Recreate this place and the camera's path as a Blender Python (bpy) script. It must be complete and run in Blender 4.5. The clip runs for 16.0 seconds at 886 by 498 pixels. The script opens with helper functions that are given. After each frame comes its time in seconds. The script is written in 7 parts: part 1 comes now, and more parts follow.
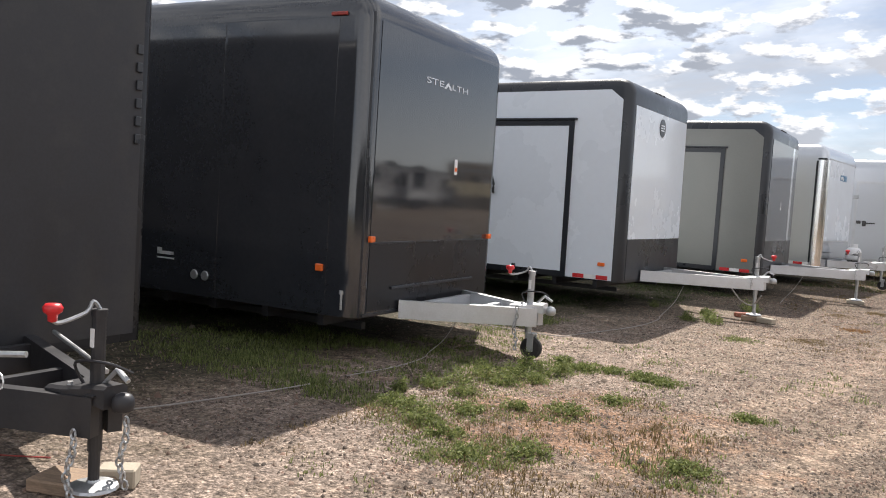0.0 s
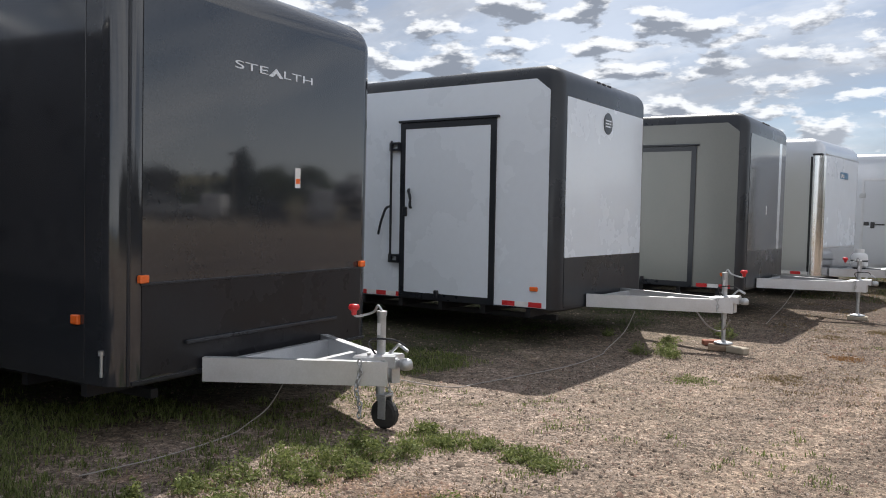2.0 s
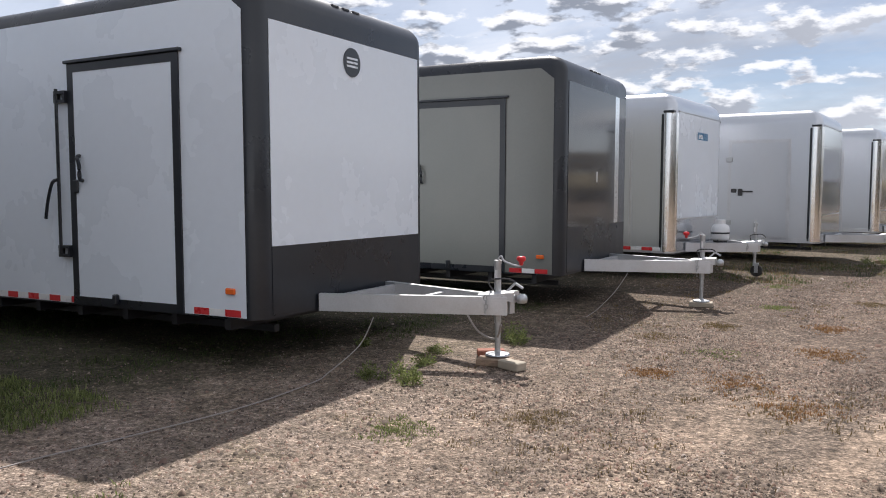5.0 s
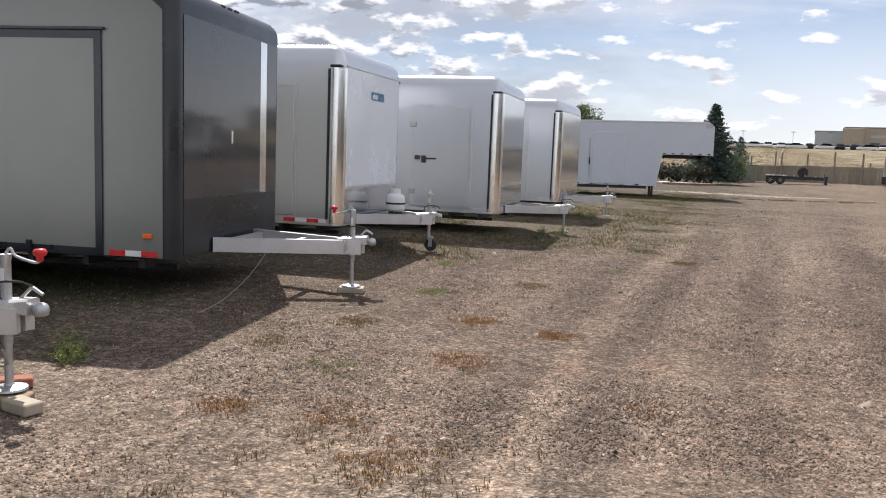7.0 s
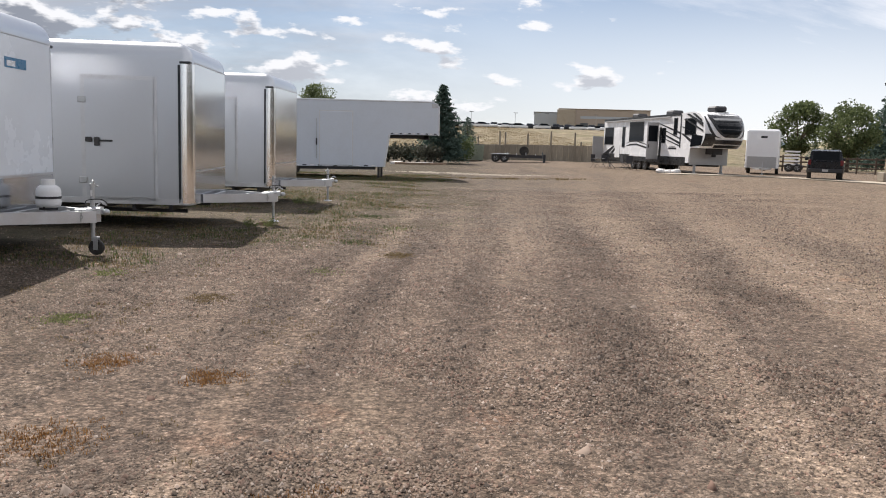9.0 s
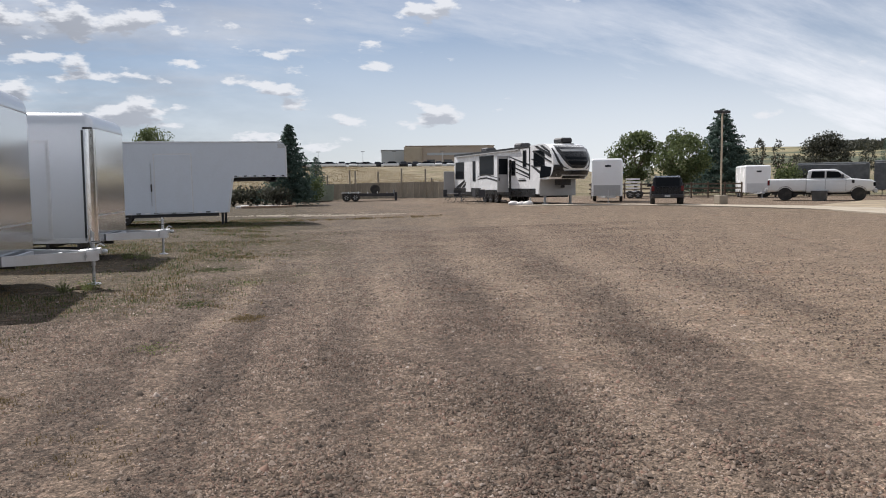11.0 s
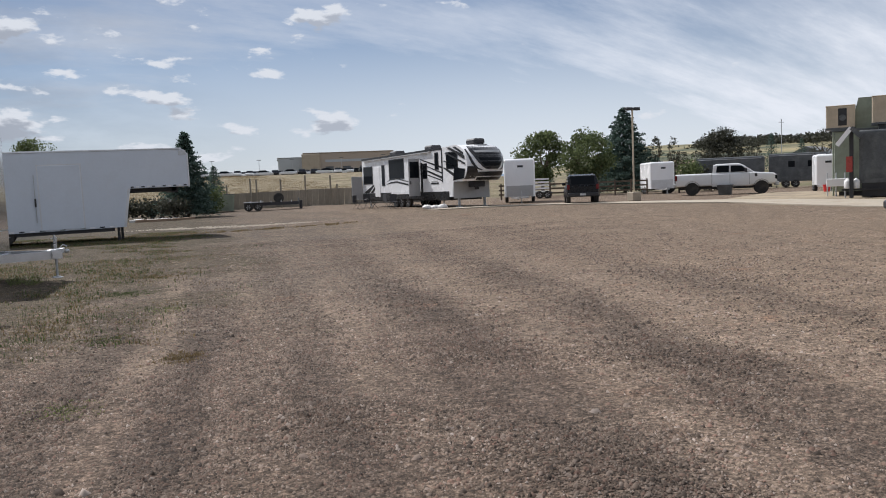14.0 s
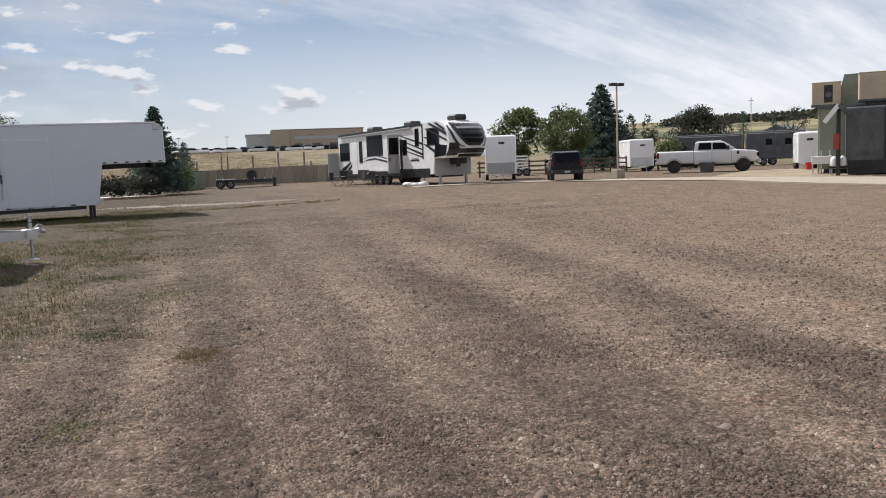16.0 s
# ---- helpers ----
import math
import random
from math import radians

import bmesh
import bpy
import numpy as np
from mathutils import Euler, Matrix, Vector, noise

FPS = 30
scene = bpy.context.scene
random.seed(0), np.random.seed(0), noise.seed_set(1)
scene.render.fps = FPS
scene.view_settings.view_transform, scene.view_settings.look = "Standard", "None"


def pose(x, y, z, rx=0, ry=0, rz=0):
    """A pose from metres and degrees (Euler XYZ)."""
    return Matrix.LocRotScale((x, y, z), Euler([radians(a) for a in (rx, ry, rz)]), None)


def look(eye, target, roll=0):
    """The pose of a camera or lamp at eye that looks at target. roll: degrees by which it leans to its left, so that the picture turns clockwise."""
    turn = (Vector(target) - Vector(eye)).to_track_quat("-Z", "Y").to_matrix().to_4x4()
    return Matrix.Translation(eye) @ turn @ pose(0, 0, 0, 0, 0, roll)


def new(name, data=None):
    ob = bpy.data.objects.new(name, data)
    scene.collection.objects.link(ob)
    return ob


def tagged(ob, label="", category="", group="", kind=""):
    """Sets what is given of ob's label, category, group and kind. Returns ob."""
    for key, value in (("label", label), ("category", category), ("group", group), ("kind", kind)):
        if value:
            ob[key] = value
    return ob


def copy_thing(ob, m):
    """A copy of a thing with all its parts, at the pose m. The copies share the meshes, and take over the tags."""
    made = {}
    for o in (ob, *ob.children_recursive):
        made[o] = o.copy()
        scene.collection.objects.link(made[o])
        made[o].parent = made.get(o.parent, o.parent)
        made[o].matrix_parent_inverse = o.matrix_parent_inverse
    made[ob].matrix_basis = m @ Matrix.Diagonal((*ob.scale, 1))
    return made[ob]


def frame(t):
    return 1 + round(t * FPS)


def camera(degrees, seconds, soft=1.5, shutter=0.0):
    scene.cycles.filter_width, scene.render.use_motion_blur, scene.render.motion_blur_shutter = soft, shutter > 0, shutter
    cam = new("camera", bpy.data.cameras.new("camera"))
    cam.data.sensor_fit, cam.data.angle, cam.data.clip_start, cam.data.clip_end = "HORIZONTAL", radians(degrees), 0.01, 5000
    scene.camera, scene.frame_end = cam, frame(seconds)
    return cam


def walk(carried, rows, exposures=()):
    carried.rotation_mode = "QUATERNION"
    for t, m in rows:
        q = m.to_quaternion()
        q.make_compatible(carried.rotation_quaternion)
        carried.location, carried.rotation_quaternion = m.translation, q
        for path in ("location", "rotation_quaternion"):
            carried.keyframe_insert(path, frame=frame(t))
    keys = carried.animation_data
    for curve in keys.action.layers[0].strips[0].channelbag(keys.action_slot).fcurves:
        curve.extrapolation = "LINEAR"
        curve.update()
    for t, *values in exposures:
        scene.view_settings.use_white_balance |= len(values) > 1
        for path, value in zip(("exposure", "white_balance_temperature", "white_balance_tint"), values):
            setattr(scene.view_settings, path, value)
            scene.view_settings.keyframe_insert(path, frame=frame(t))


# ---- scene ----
cam = camera(57.2, 16.0, soft=1.0)
PATH = [
    (0, (0.237, 0.098, 1.388), (-0.849, 1.773, 1.263), 3.7),
    (0.5, (0.322, 0.584, 1.419), (-0.742, 2.271, 1.272), 4.2),
    (1, (0.35, 1.235, 1.42), (-0.659, 2.956, 1.287), 3.1),
    (1.5, (0.421, 1.784, 1.448), (-0.634, 3.48, 1.353), 1.9),
    (2, (0.389, 2.373, 1.453), (-0.745, 4.017, 1.366), 1.4),
    (2.5, (0.436, 2.891, 1.449), (-0.796, 4.464, 1.343), 2.2),
    (3, (0.451, 3.367, 1.419), (-0.778, 4.94, 1.291), 2.8),
    (3.5, (0.479, 3.938, 1.416), (-0.674, 5.567, 1.299), 2.0),
    (4, (0.53, 4.493, 1.395), (-0.567, 6.162, 1.282), 0.6),
    (6.5, (1.005, 7.112, 1.54), (0.453, 9.022, 1.324), 2.1),
    (7, (1.102, 7.574, 1.532), (0.759, 9.531, 1.301), 2.2),
    (7.5, (1.243, 8.005, 1.56), (1.083, 9.986, 1.337), 1.8),
    (8, (1.355, 8.501, 1.556), (1.413, 10.488, 1.331), 1.0),
    (8.5, (1.522, 8.895, 1.558), (1.704, 10.87, 1.306), 1.8),
    (9, (1.651, 9.274, 1.561), (1.93, 11.237, 1.305), 1.8),
    (9.5, (1.725, 9.727, 1.575), (2.155, 11.665, 1.331), 1.6),
    (12, (1.827, 11.429, 1.502), (2.589, 13.274, 1.373), -1.7),
    (12.5, (1.798, 11.751, 1.487), (2.649, 13.553, 1.32), -1.5),
    (13, (1.785, 12.116, 1.486), (2.609, 13.934, 1.352), -0.7),
    (13.5, (1.684, 12.382, 1.487), (2.49, 14.207, 1.36), -1.0),
    (14, (1.62, 12.678, 1.481), (2.478, 14.478, 1.33), -2.3),
    (14.5, (1.549, 12.971, 1.503), (2.426, 14.763, 1.36), -2.1),
    (15, (1.482, 13.293, 1.47), (2.37, 15.079, 1.332), -1.9),
    (15.5, (1.4, 13.544, 1.47), (2.326, 15.304, 1.26), -3.1),
    (16, (1.402, 13.852, 1.462), (2.325, 15.614, 1.254), -2.2),
]
EXPOSURES = [(0.0, 0.74, 6600, 11), (0.8, 0.62, 6450, 11), (1.5, 0.42, 6400, 10), (2.0, 0.40, 6400, 10), (2.5, 0.34, 6400, 9), (3.0, 0.94, 6350, 10), (3.6, 0.64, 6300, 11), (4.2, 0.47, 6300, 12), (6.5, 0.40, 6450, 13), (7.0, 0.48, 6450, 13), (8.0, 0.36, 6500, 13), (9.0, 0.36, 6500, 12), (9.5, 0.24, 6500, 12), (12.0, 0.08, 6200, 11), (12.5, 0.25, 6200, 11), (13.0, -0.06, 6100, 11), (13.5, -0.10, 6100, 11), (14.5, 0.04, 6150, 11), (15.5, 0.08, 6350, 11), (16.0, 0.10, 6350, 11)]
walk(cam, [(t, look(eye, target, roll)) for t, eye, target, roll in PATH], EXPOSURES)

# ---- light: high sun behind the row of trailers, broken cloud ----
SUN_TO = Vector((-1.05, 2.2, 2.95)).normalized()
sun = new("sun", bpy.data.lights.new("sun", "SUN"))
sun.data.energy, sun.data.angle, sun.data.color = 5.0, radians(0.6), (1.0, 0.95, 0.88)
sun.matrix_world = look((0, 0, 60), Vector((0, 0, 60)) - SUN_TO)

world = bpy.data.worlds.new("sky")
scene.world = world
world.use_nodes = True
wn, wl = world.node_tree.nodes, world.node_tree.links
wn.clear()


def wnode(kind, **values):
    n = wn.new(kind)
    for key, value in values.items():
        n.inputs[key].default_value = value
    return n


def wmath(op, a, b=None, clamp=False):
    n = wn.new("ShaderNodeMath")
    n.operation, n.use_clamp = op, clamp
    for i, v in enumerate((a, b)):
        if v is None:
            continue
        if isinstance(v, (int, float)):
            n.inputs[i].default_value = v
        else:
            wl.new(v, n.inputs[i])
    return n.outputs[0]


sky = wn.new("ShaderNodeTexSky")
sky.sky_type, sky.sun_disc = "NISHITA", False
sky.sun_elevation, sky.sun_rotation = math.asin(SUN_TO.z), math.atan2(SUN_TO.x, SUN_TO.y)
sky.altitude, sky.air_density, sky.dust_density, sky.ozone_density = 1800, 1.0, 0.8, 1.0
coord = wn.new("ShaderNodeTexCoord")
sep = wn.new("ShaderNodeSeparateXYZ")
wl.new(coord.outputs["Generated"], sep.inputs[0])
dx, dy, dz = sep.outputs
# a cloud deck: directions laid out on a plane overhead
low = wmath("ADD", wmath("MAXIMUM", dz, 0.0), 0.4)
deck = wn.new("ShaderNodeCombineXYZ")
wl.new(wmath("DIVIDE", dx, low), deck.inputs[0])
wl.new(wmath("DIVIDE", dy, low), deck.inputs[1])

def cloud_noise(scale, detail, rough, stretch, shift):
    mp = wn.new("ShaderNodeMapping")
    mp.inputs["Scale"].default_value = stretch
    mp.inputs["Location"].default_value = shift
    wl.new(deck.outputs[0], mp.inputs[0])
    n = wnode("ShaderNodeTexNoise", Scale=scale, Detail=detail, Roughness=rough)
    wl.new(mp.outputs[0], n.inputs["Vector"])
    return n.outputs["Fac"]


def ramp(value, a, b):
    n = wn.new("ShaderNodeMapRange")
    n.interpolation_type = "SMOOTHSTEP"
    wl.new(value, n.inputs[0])
    n.inputs[1].default_value, n.inputs[2].default_value = a, b
    return n.outputs[0]


# angles for the low cumulus: bearing from north (+y) and height
bearing = wmath("ARCTAN2", dx, dy)


def puff_field(raise_by, detail):
    vec = wn.new("ShaderNodeCombineXYZ")
    wl.new(bearing, vec.inputs[0])
    wl.new(wmath("MULTIPLY", wmath("ADD", dz, raise_by), 2.5), vec.inputs[1])
    n = wnode("ShaderNodeTexNoise", Scale=12.5, Detail=detail, Roughness=0.54)
    mp = wn.new("ShaderNodeMapping")
    mp.inputs["Location"].default_value = (0.62, 0.31, 0.0)
    wl.new(vec.outputs[0], mp.inputs[0])
    wl.new(mp.outputs[0], n.inputs["Vector"])
    return n.outputs["Fac"]


def blend(fac, a, b):
    m = wn.new("ShaderNodeMix")
    m.data_type = "RGBA"
    for i, v in ((0, fac), (6, a), (7, b)):
        if isinstance(v, tuple):
            m.inputs[i].default_value = v
        else:
            wl.new(v, m.inputs[i])
    return m.outputs[2]


sunward = ramp(wmath("MULTIPLY", bearing, -1.0), -0.12, 0.42)
# high ice cloud in long drawn-out streaks
thin = ramp(cloud_noise(0.8, 8, 0.6, (0.75, 1.9, 1), (2.3, 0.7, 0)), 0.34, 0.6)
wisps = ramp(cloud_noise(2.6, 8, 0.66, (0.4, 1.5, 1), (7.1, 1.9, 0)), 0.4, 0.68)
ice = wmath("ADD", wmath("MULTIPLY", thin, 0.62), wmath("MULTIPLY", wisps, 0.36), True)
ice = wmath("MAXIMUM", ice, wmath("MULTIPLY", sunward, 0.62))
ice = wmath("ADD", ice, wmath("MULTIPLY", ramp(bearing, 0.3, 0.9), 0.22), True)
lift = wmath("ADD", 0.84, wmath("MULTIPLY", wmath("MAXIMUM", sunward, ramp(dx, 0.25, 0.6)), 0.12))
hazy = wmath("MULTIPLY", ramp(dz, 0.26, 0.02), 0.72)
grey_patch = wmath("MULTIPLY", ramp(wmath("MULTIPLY", dx, -1.0), -0.3, 0.12), ramp(cloud_noise(1.3, 6, 0.6, (1, 1.5, 1), (0.4, 2.2, 0)), 0.36, 0.6))
bright = blend(ramp(bearing, 0.15, 0.6), (9.4, 9.6, 10.0, 1), (11.8, 11.9, 12.2, 1))
high = blend(grey_patch, bright, (5.0, 5.25, 5.8, 1))
veil = blend(wmath("MAXIMUM", wmath("MULTIPLY", ice, lift), hazy), sky.outputs[0], high)
# cumulus: bright tops, grey flat undersides, denser towards the sun
cover = wmath("ADD", wmath("MULTIPLY", sunward, 0.075), wmath("MULTIPLY", ramp(bearing, 0.3, 0.55), -0.12))
cover = wmath("ADD", cover, wmath("MULTIPLY", ramp(bearing, -0.1, 0.15), -0.022))
cover = wmath("ADD", cover, wmath("MULTIPLY", ramp(dz, 0.16, 0.34), -0.04))
puff = ramp(wmath("ADD", puff_field(0.0, 9), cover), 0.535, 0.605)
core = ramp(wmath("ADD", puff_field(0.011, 5), cover), 0.53, 0.62)
under = blend(sunward, (6.2, 6.5, 7.1, 1), (2.9, 3.2, 3.8, 1))
cumulus = blend(core, (10.6, 10.7, 10.9, 1), under)
puffs = blend(wmath("MULTIPLY", puff, 0.93), veil, cumulus)
back = wnode("ShaderNodeBackground", Strength=0.073)
wl.new(puffs, back.inputs[0])
wout = wn.new("ShaderNodeOutputWorld")
wl.new(back.outputs[0], wout.inputs[0])

# ---- helpers for shapes ----
def part(name, bm, material, parent, label="", smooth=False, m=None):
    me = bpy.data.meshes.new(name)
    bmesh.ops.recalc_face_normals(bm, faces=bm.faces)
    bm.to_mesh(me)
    bm.free()
    me.materials.append(material)
    if smooth:
        for p in me.polygons:
            p.use_smooth = True
    ob = new(name, me)
    ob.parent = parent
    if m is not None:
        ob.matrix_basis = m
    if label:
        ob["label"] = label
    return ob


def thing(name, m, label, category, group="", kind=""):
    ob = new(name)
    ob.empty_display_size = 0.2
    ob.matrix_world = m
    return tagged(ob, label, category, group, kind)


def solid(name, bm, material, label, category="", group="", kind="", m=None, smooth=False):
    ob = part(name, bm, material, None, "", smooth)
    if m is not None:
        ob.matrix_world = m
    return tagged(ob, label, category, group, kind)


def box(bm, x0, x1, y0, y1, z0, z1, bevel=0.0, segs=1):
    r = bmesh.ops.create_cube(bm, size=1.0)
    vs = r["verts"]
    for v in vs:
        v.co = Vector((x0 + (v.co.x + 0.5) * (x1 - x0), y0 + (v.co.y + 0.5) * (y1 - y0), z0 + (v.co.z + 0.5) * (z1 - z0)))
    if bevel:
        es = list({e for v in vs for e in v.link_edges})
        bmesh.ops.bevel(bm, geom=es, offset=bevel, segments=segs, affect="EDGES", profile=0.6)
    return bm


def boxes(*rows, bevel=0.0):
    bm = bmesh.new()
    for r in rows:
        box(bm, *r, bevel=bevel)
    return bm


def cyl(bm, p0, p1, r, segs=10, r2=None):
    p0, p1 = Vector(p0), Vector(p1)
    d = p1 - p0
    m = Matrix.Translation((p0 + p1) / 2) @ d.to_track_quat("Z", "Y").to_matrix().to_4x4()
    bmesh.ops.create_cone(bm, cap_ends=True, segments=segs, radius1=r, radius2=r if r2 is None else r2, depth=d.length, matrix=m)
    return bm


def rod(*rows, segs=8):
    bm = bmesh.new()
    for p0, p1, r in rows:
        cyl(bm, p0, p1, r, segs)
    return bm


def beam(bm, p0, p1, w, h):
    """A square beam from p0 to p1, upright height h, width w."""
    p0, p1 = Vector(p0), Vector(p1)
    d = (p1 - p0).normalized()
    s = d.cross(Vector((0, 0, 1)))
    s = s.normalized() * w / 2 if s.length > 1e-4 else Vector((w / 2, 0, 0))
    u = s.cross(d).normalized() * h / 2
    vs = [bm.verts.new(p + a * s + b * u) for p in (p0, p1) for a, b in ((-1, -1), (1, -1), (1, 1), (-1, 1))]
    for f in ((3, 2, 1, 0), (4, 5, 6, 7), (0, 1, 5, 4), (1, 2, 6, 5), (2, 3, 7, 6), (3, 0, 4, 7)):
        bm.faces.new([vs[i] for i in f])
    return bm


def plate(bm, outline, axis, a, b):
    """A flat plate: outline of 2D points, pushed from a to b along axis ('x', 'y' or 'z')."""
    def at(p, v):
        return {"x": (v, p[0], p[1]), "y": (p[0], v, p[1]), "z": (p[0], p[1], v)}[axis]
    lo = [bm.verts.new(at(p, a)) for p in outline]
    hi = [bm.verts.new(at(p, b)) for p in outline]
    n = len(outline)
    bm.faces.new(lo)
    bm.faces.new(hi[::-1])
    for i in range(n):
        j = (i + 1) % n
        bm.faces.new((lo[i], hi[i], hi[j], lo[j]))
    return bm


def one_plate(outline, axis, a, b):
    return plate(bmesh.new(), outline, axis, a, b)


def rect(x0, x1, z0, z1):
    return [(x0, z0), (x1, z0), (x1, z1), (x0, z1)]


def frame_plate(x0, x1, z0, z1, w, axis, a, b):
    bm = bmesh.new()
    for r in (rect(x0, x1, z1 - w, z1), rect(x0, x1, z0, z0 + w), rect(x0, x0 + w, z0 + w, z1 - w), rect(x1 - w, x1, z0 + w, z1 - w)):
        plate(bm, r, axis, a, b)
    return bm


def loft(rings, cap=True):
    bm = bmesh.new()
    rows = [[bm.verts.new(p) for p in ring] for ring in rings]
    n = len(rings[0])
    for r0, r1 in zip(rows, rows[1:]):
        for i in range(n):
            j = (i + 1) % n
            bm.faces.new((r0[i], r0[j], r1[j], r1[i]))
    if cap:
        bm.faces.new(rows[0][::-1])
        bm.faces.new(rows[-1])
    return bm


def tube(points, r, segs=6):
    """A round cable or bent bar through the points."""
    pts = [Vector(p) for p in points]
    rings = []
    for i, p in enumerate(pts):
        d = (pts[min(i + 1, len(pts) - 1)] - pts[max(i - 1, 0)]).normalized()
        a = d.cross(Vector((0, 0, 1)))
        a = (a if a.length > 1e-3 else Vector((1, 0, 0))).normalized()
        b = d.cross(a).normalized()
        rings.append([p + (a * math.cos(t) + b * math.sin(t)) * r for t in (2 * math.pi * k / segs for k in range(segs))])
    return loft(rings)


def bend(points, n=8):
    """Smooth the corners of a line of points (Catmull-Rom)."""
    p = [Vector(q) for q in points]
    p = [p[0]] + p + [p[-1]]
    out = []
    for i in range(1, len(p) - 2):
        for k in range(n):
            t = k / n
            out.append(0.5 * ((2 * p[i]) + (p[i + 1] - p[i - 1]) * t + (2 * p[i - 1] - 5 * p[i] + 4 * p[i + 1] - p[i + 2]) * t * t + (3 * p[i] - p[i - 1] - 3 * p[i + 1] + p[i + 2]) * t ** 3))
    out.append(p[-2])
    return out


def lathe(profile, segs=20, axis="z"):
    """A turned body from (radius, height) pairs."""
    rings = []
    for r, h in profile:
        ring = []
        for k in range(segs):
            a = 2 * math.pi * k / segs
            c, s = r * math.cos(a), r * math.sin(a)
            ring.append({"z": (c, s, h), "y": (c, h, s), "x": (h, c, s)}[axis])
        rings.append(ring)
    return loft(rings)


def rounded_body(x0, x1, w, z0, z1, corner=0.14, top_front=0.26, top_side=0.12, top_z=0.2):
    """A trailer box, front at x1: rounded front corners and a rounded roof edge."""
    def ring(fx, fy, z):
        hx, hy = x1 - fx, w / 2 - fy
        rx = max(0.03, corner - 0.5 * max(fx, fy))
        pts = [(x0 + fx * 0.3, -hy, z)]
        for k in range(7):
            a = -math.pi / 2 + math.pi / 2 * k / 6
            pts.append((hx - rx + rx * math.cos(a), -hy + rx + rx * math.sin(a), z))
        for k in range(7):
            a = math.pi / 2 * k / 6
            pts.append((hx - rx + rx * math.cos(a), hy - rx + rx * math.sin(a), z))
        pts.append((x0 + fx * 0.3, hy, z))
        return pts
    rings = [ring(0, 0, z0), ring(0, 0, z1 - top_z)]
    for k in range(1, 8):
        a = math.pi / 2 * k / 7
        rings.append(ring(top_front * (1 - math.cos(a)), top_side * (1 - math.cos(a)), z1 - top_z + top_z * math.sin(a)))
    return loft(rings)


def smooth_by_angle(ob, degrees=35):
    me = ob.data
    for p in me.polygons:
        p.use_smooth = True
    bm = bmesh.new()
    bm.from_mesh(me)
    for e in bm.edges:
        if len(e.link_faces) == 2 and e.calc_face_angle(0) > radians(degrees):
            e.smooth = False
    bm.to_mesh(me)
    bm.free()
    return ob


def lettering(text, size, material, parent, m, name="lettering", label="", width=None):
    """Raised flat letters in the built-in font, as one mesh part."""
    cu = bpy.data.curves.new("letters", "FONT")
    cu.body, cu.size, cu.extrude, cu.align_x, cu.align_y = text, size, 0.001, "CENTER", "CENTER"
    tmp = new("letters", cu)
    me = bpy.data.meshes.new_from_object(tmp.evaluated_get(bpy.context.evaluated_depsgraph_get()))
    bpy.data.objects.remove(tmp)
    bpy.data.curves.remove(cu)
    if width:
        xs = [v.co.x for v in me.vertices]
        k = width / (max(xs) - min(xs))
        for v in me.vertices:
            v.co.x *= k
    me.materials.clear()
    me.materials.append(material)
    ob = new(name, me)
    ob.parent, ob.matrix_basis = parent, m
    if label:
        ob["label"] = label
    return ob


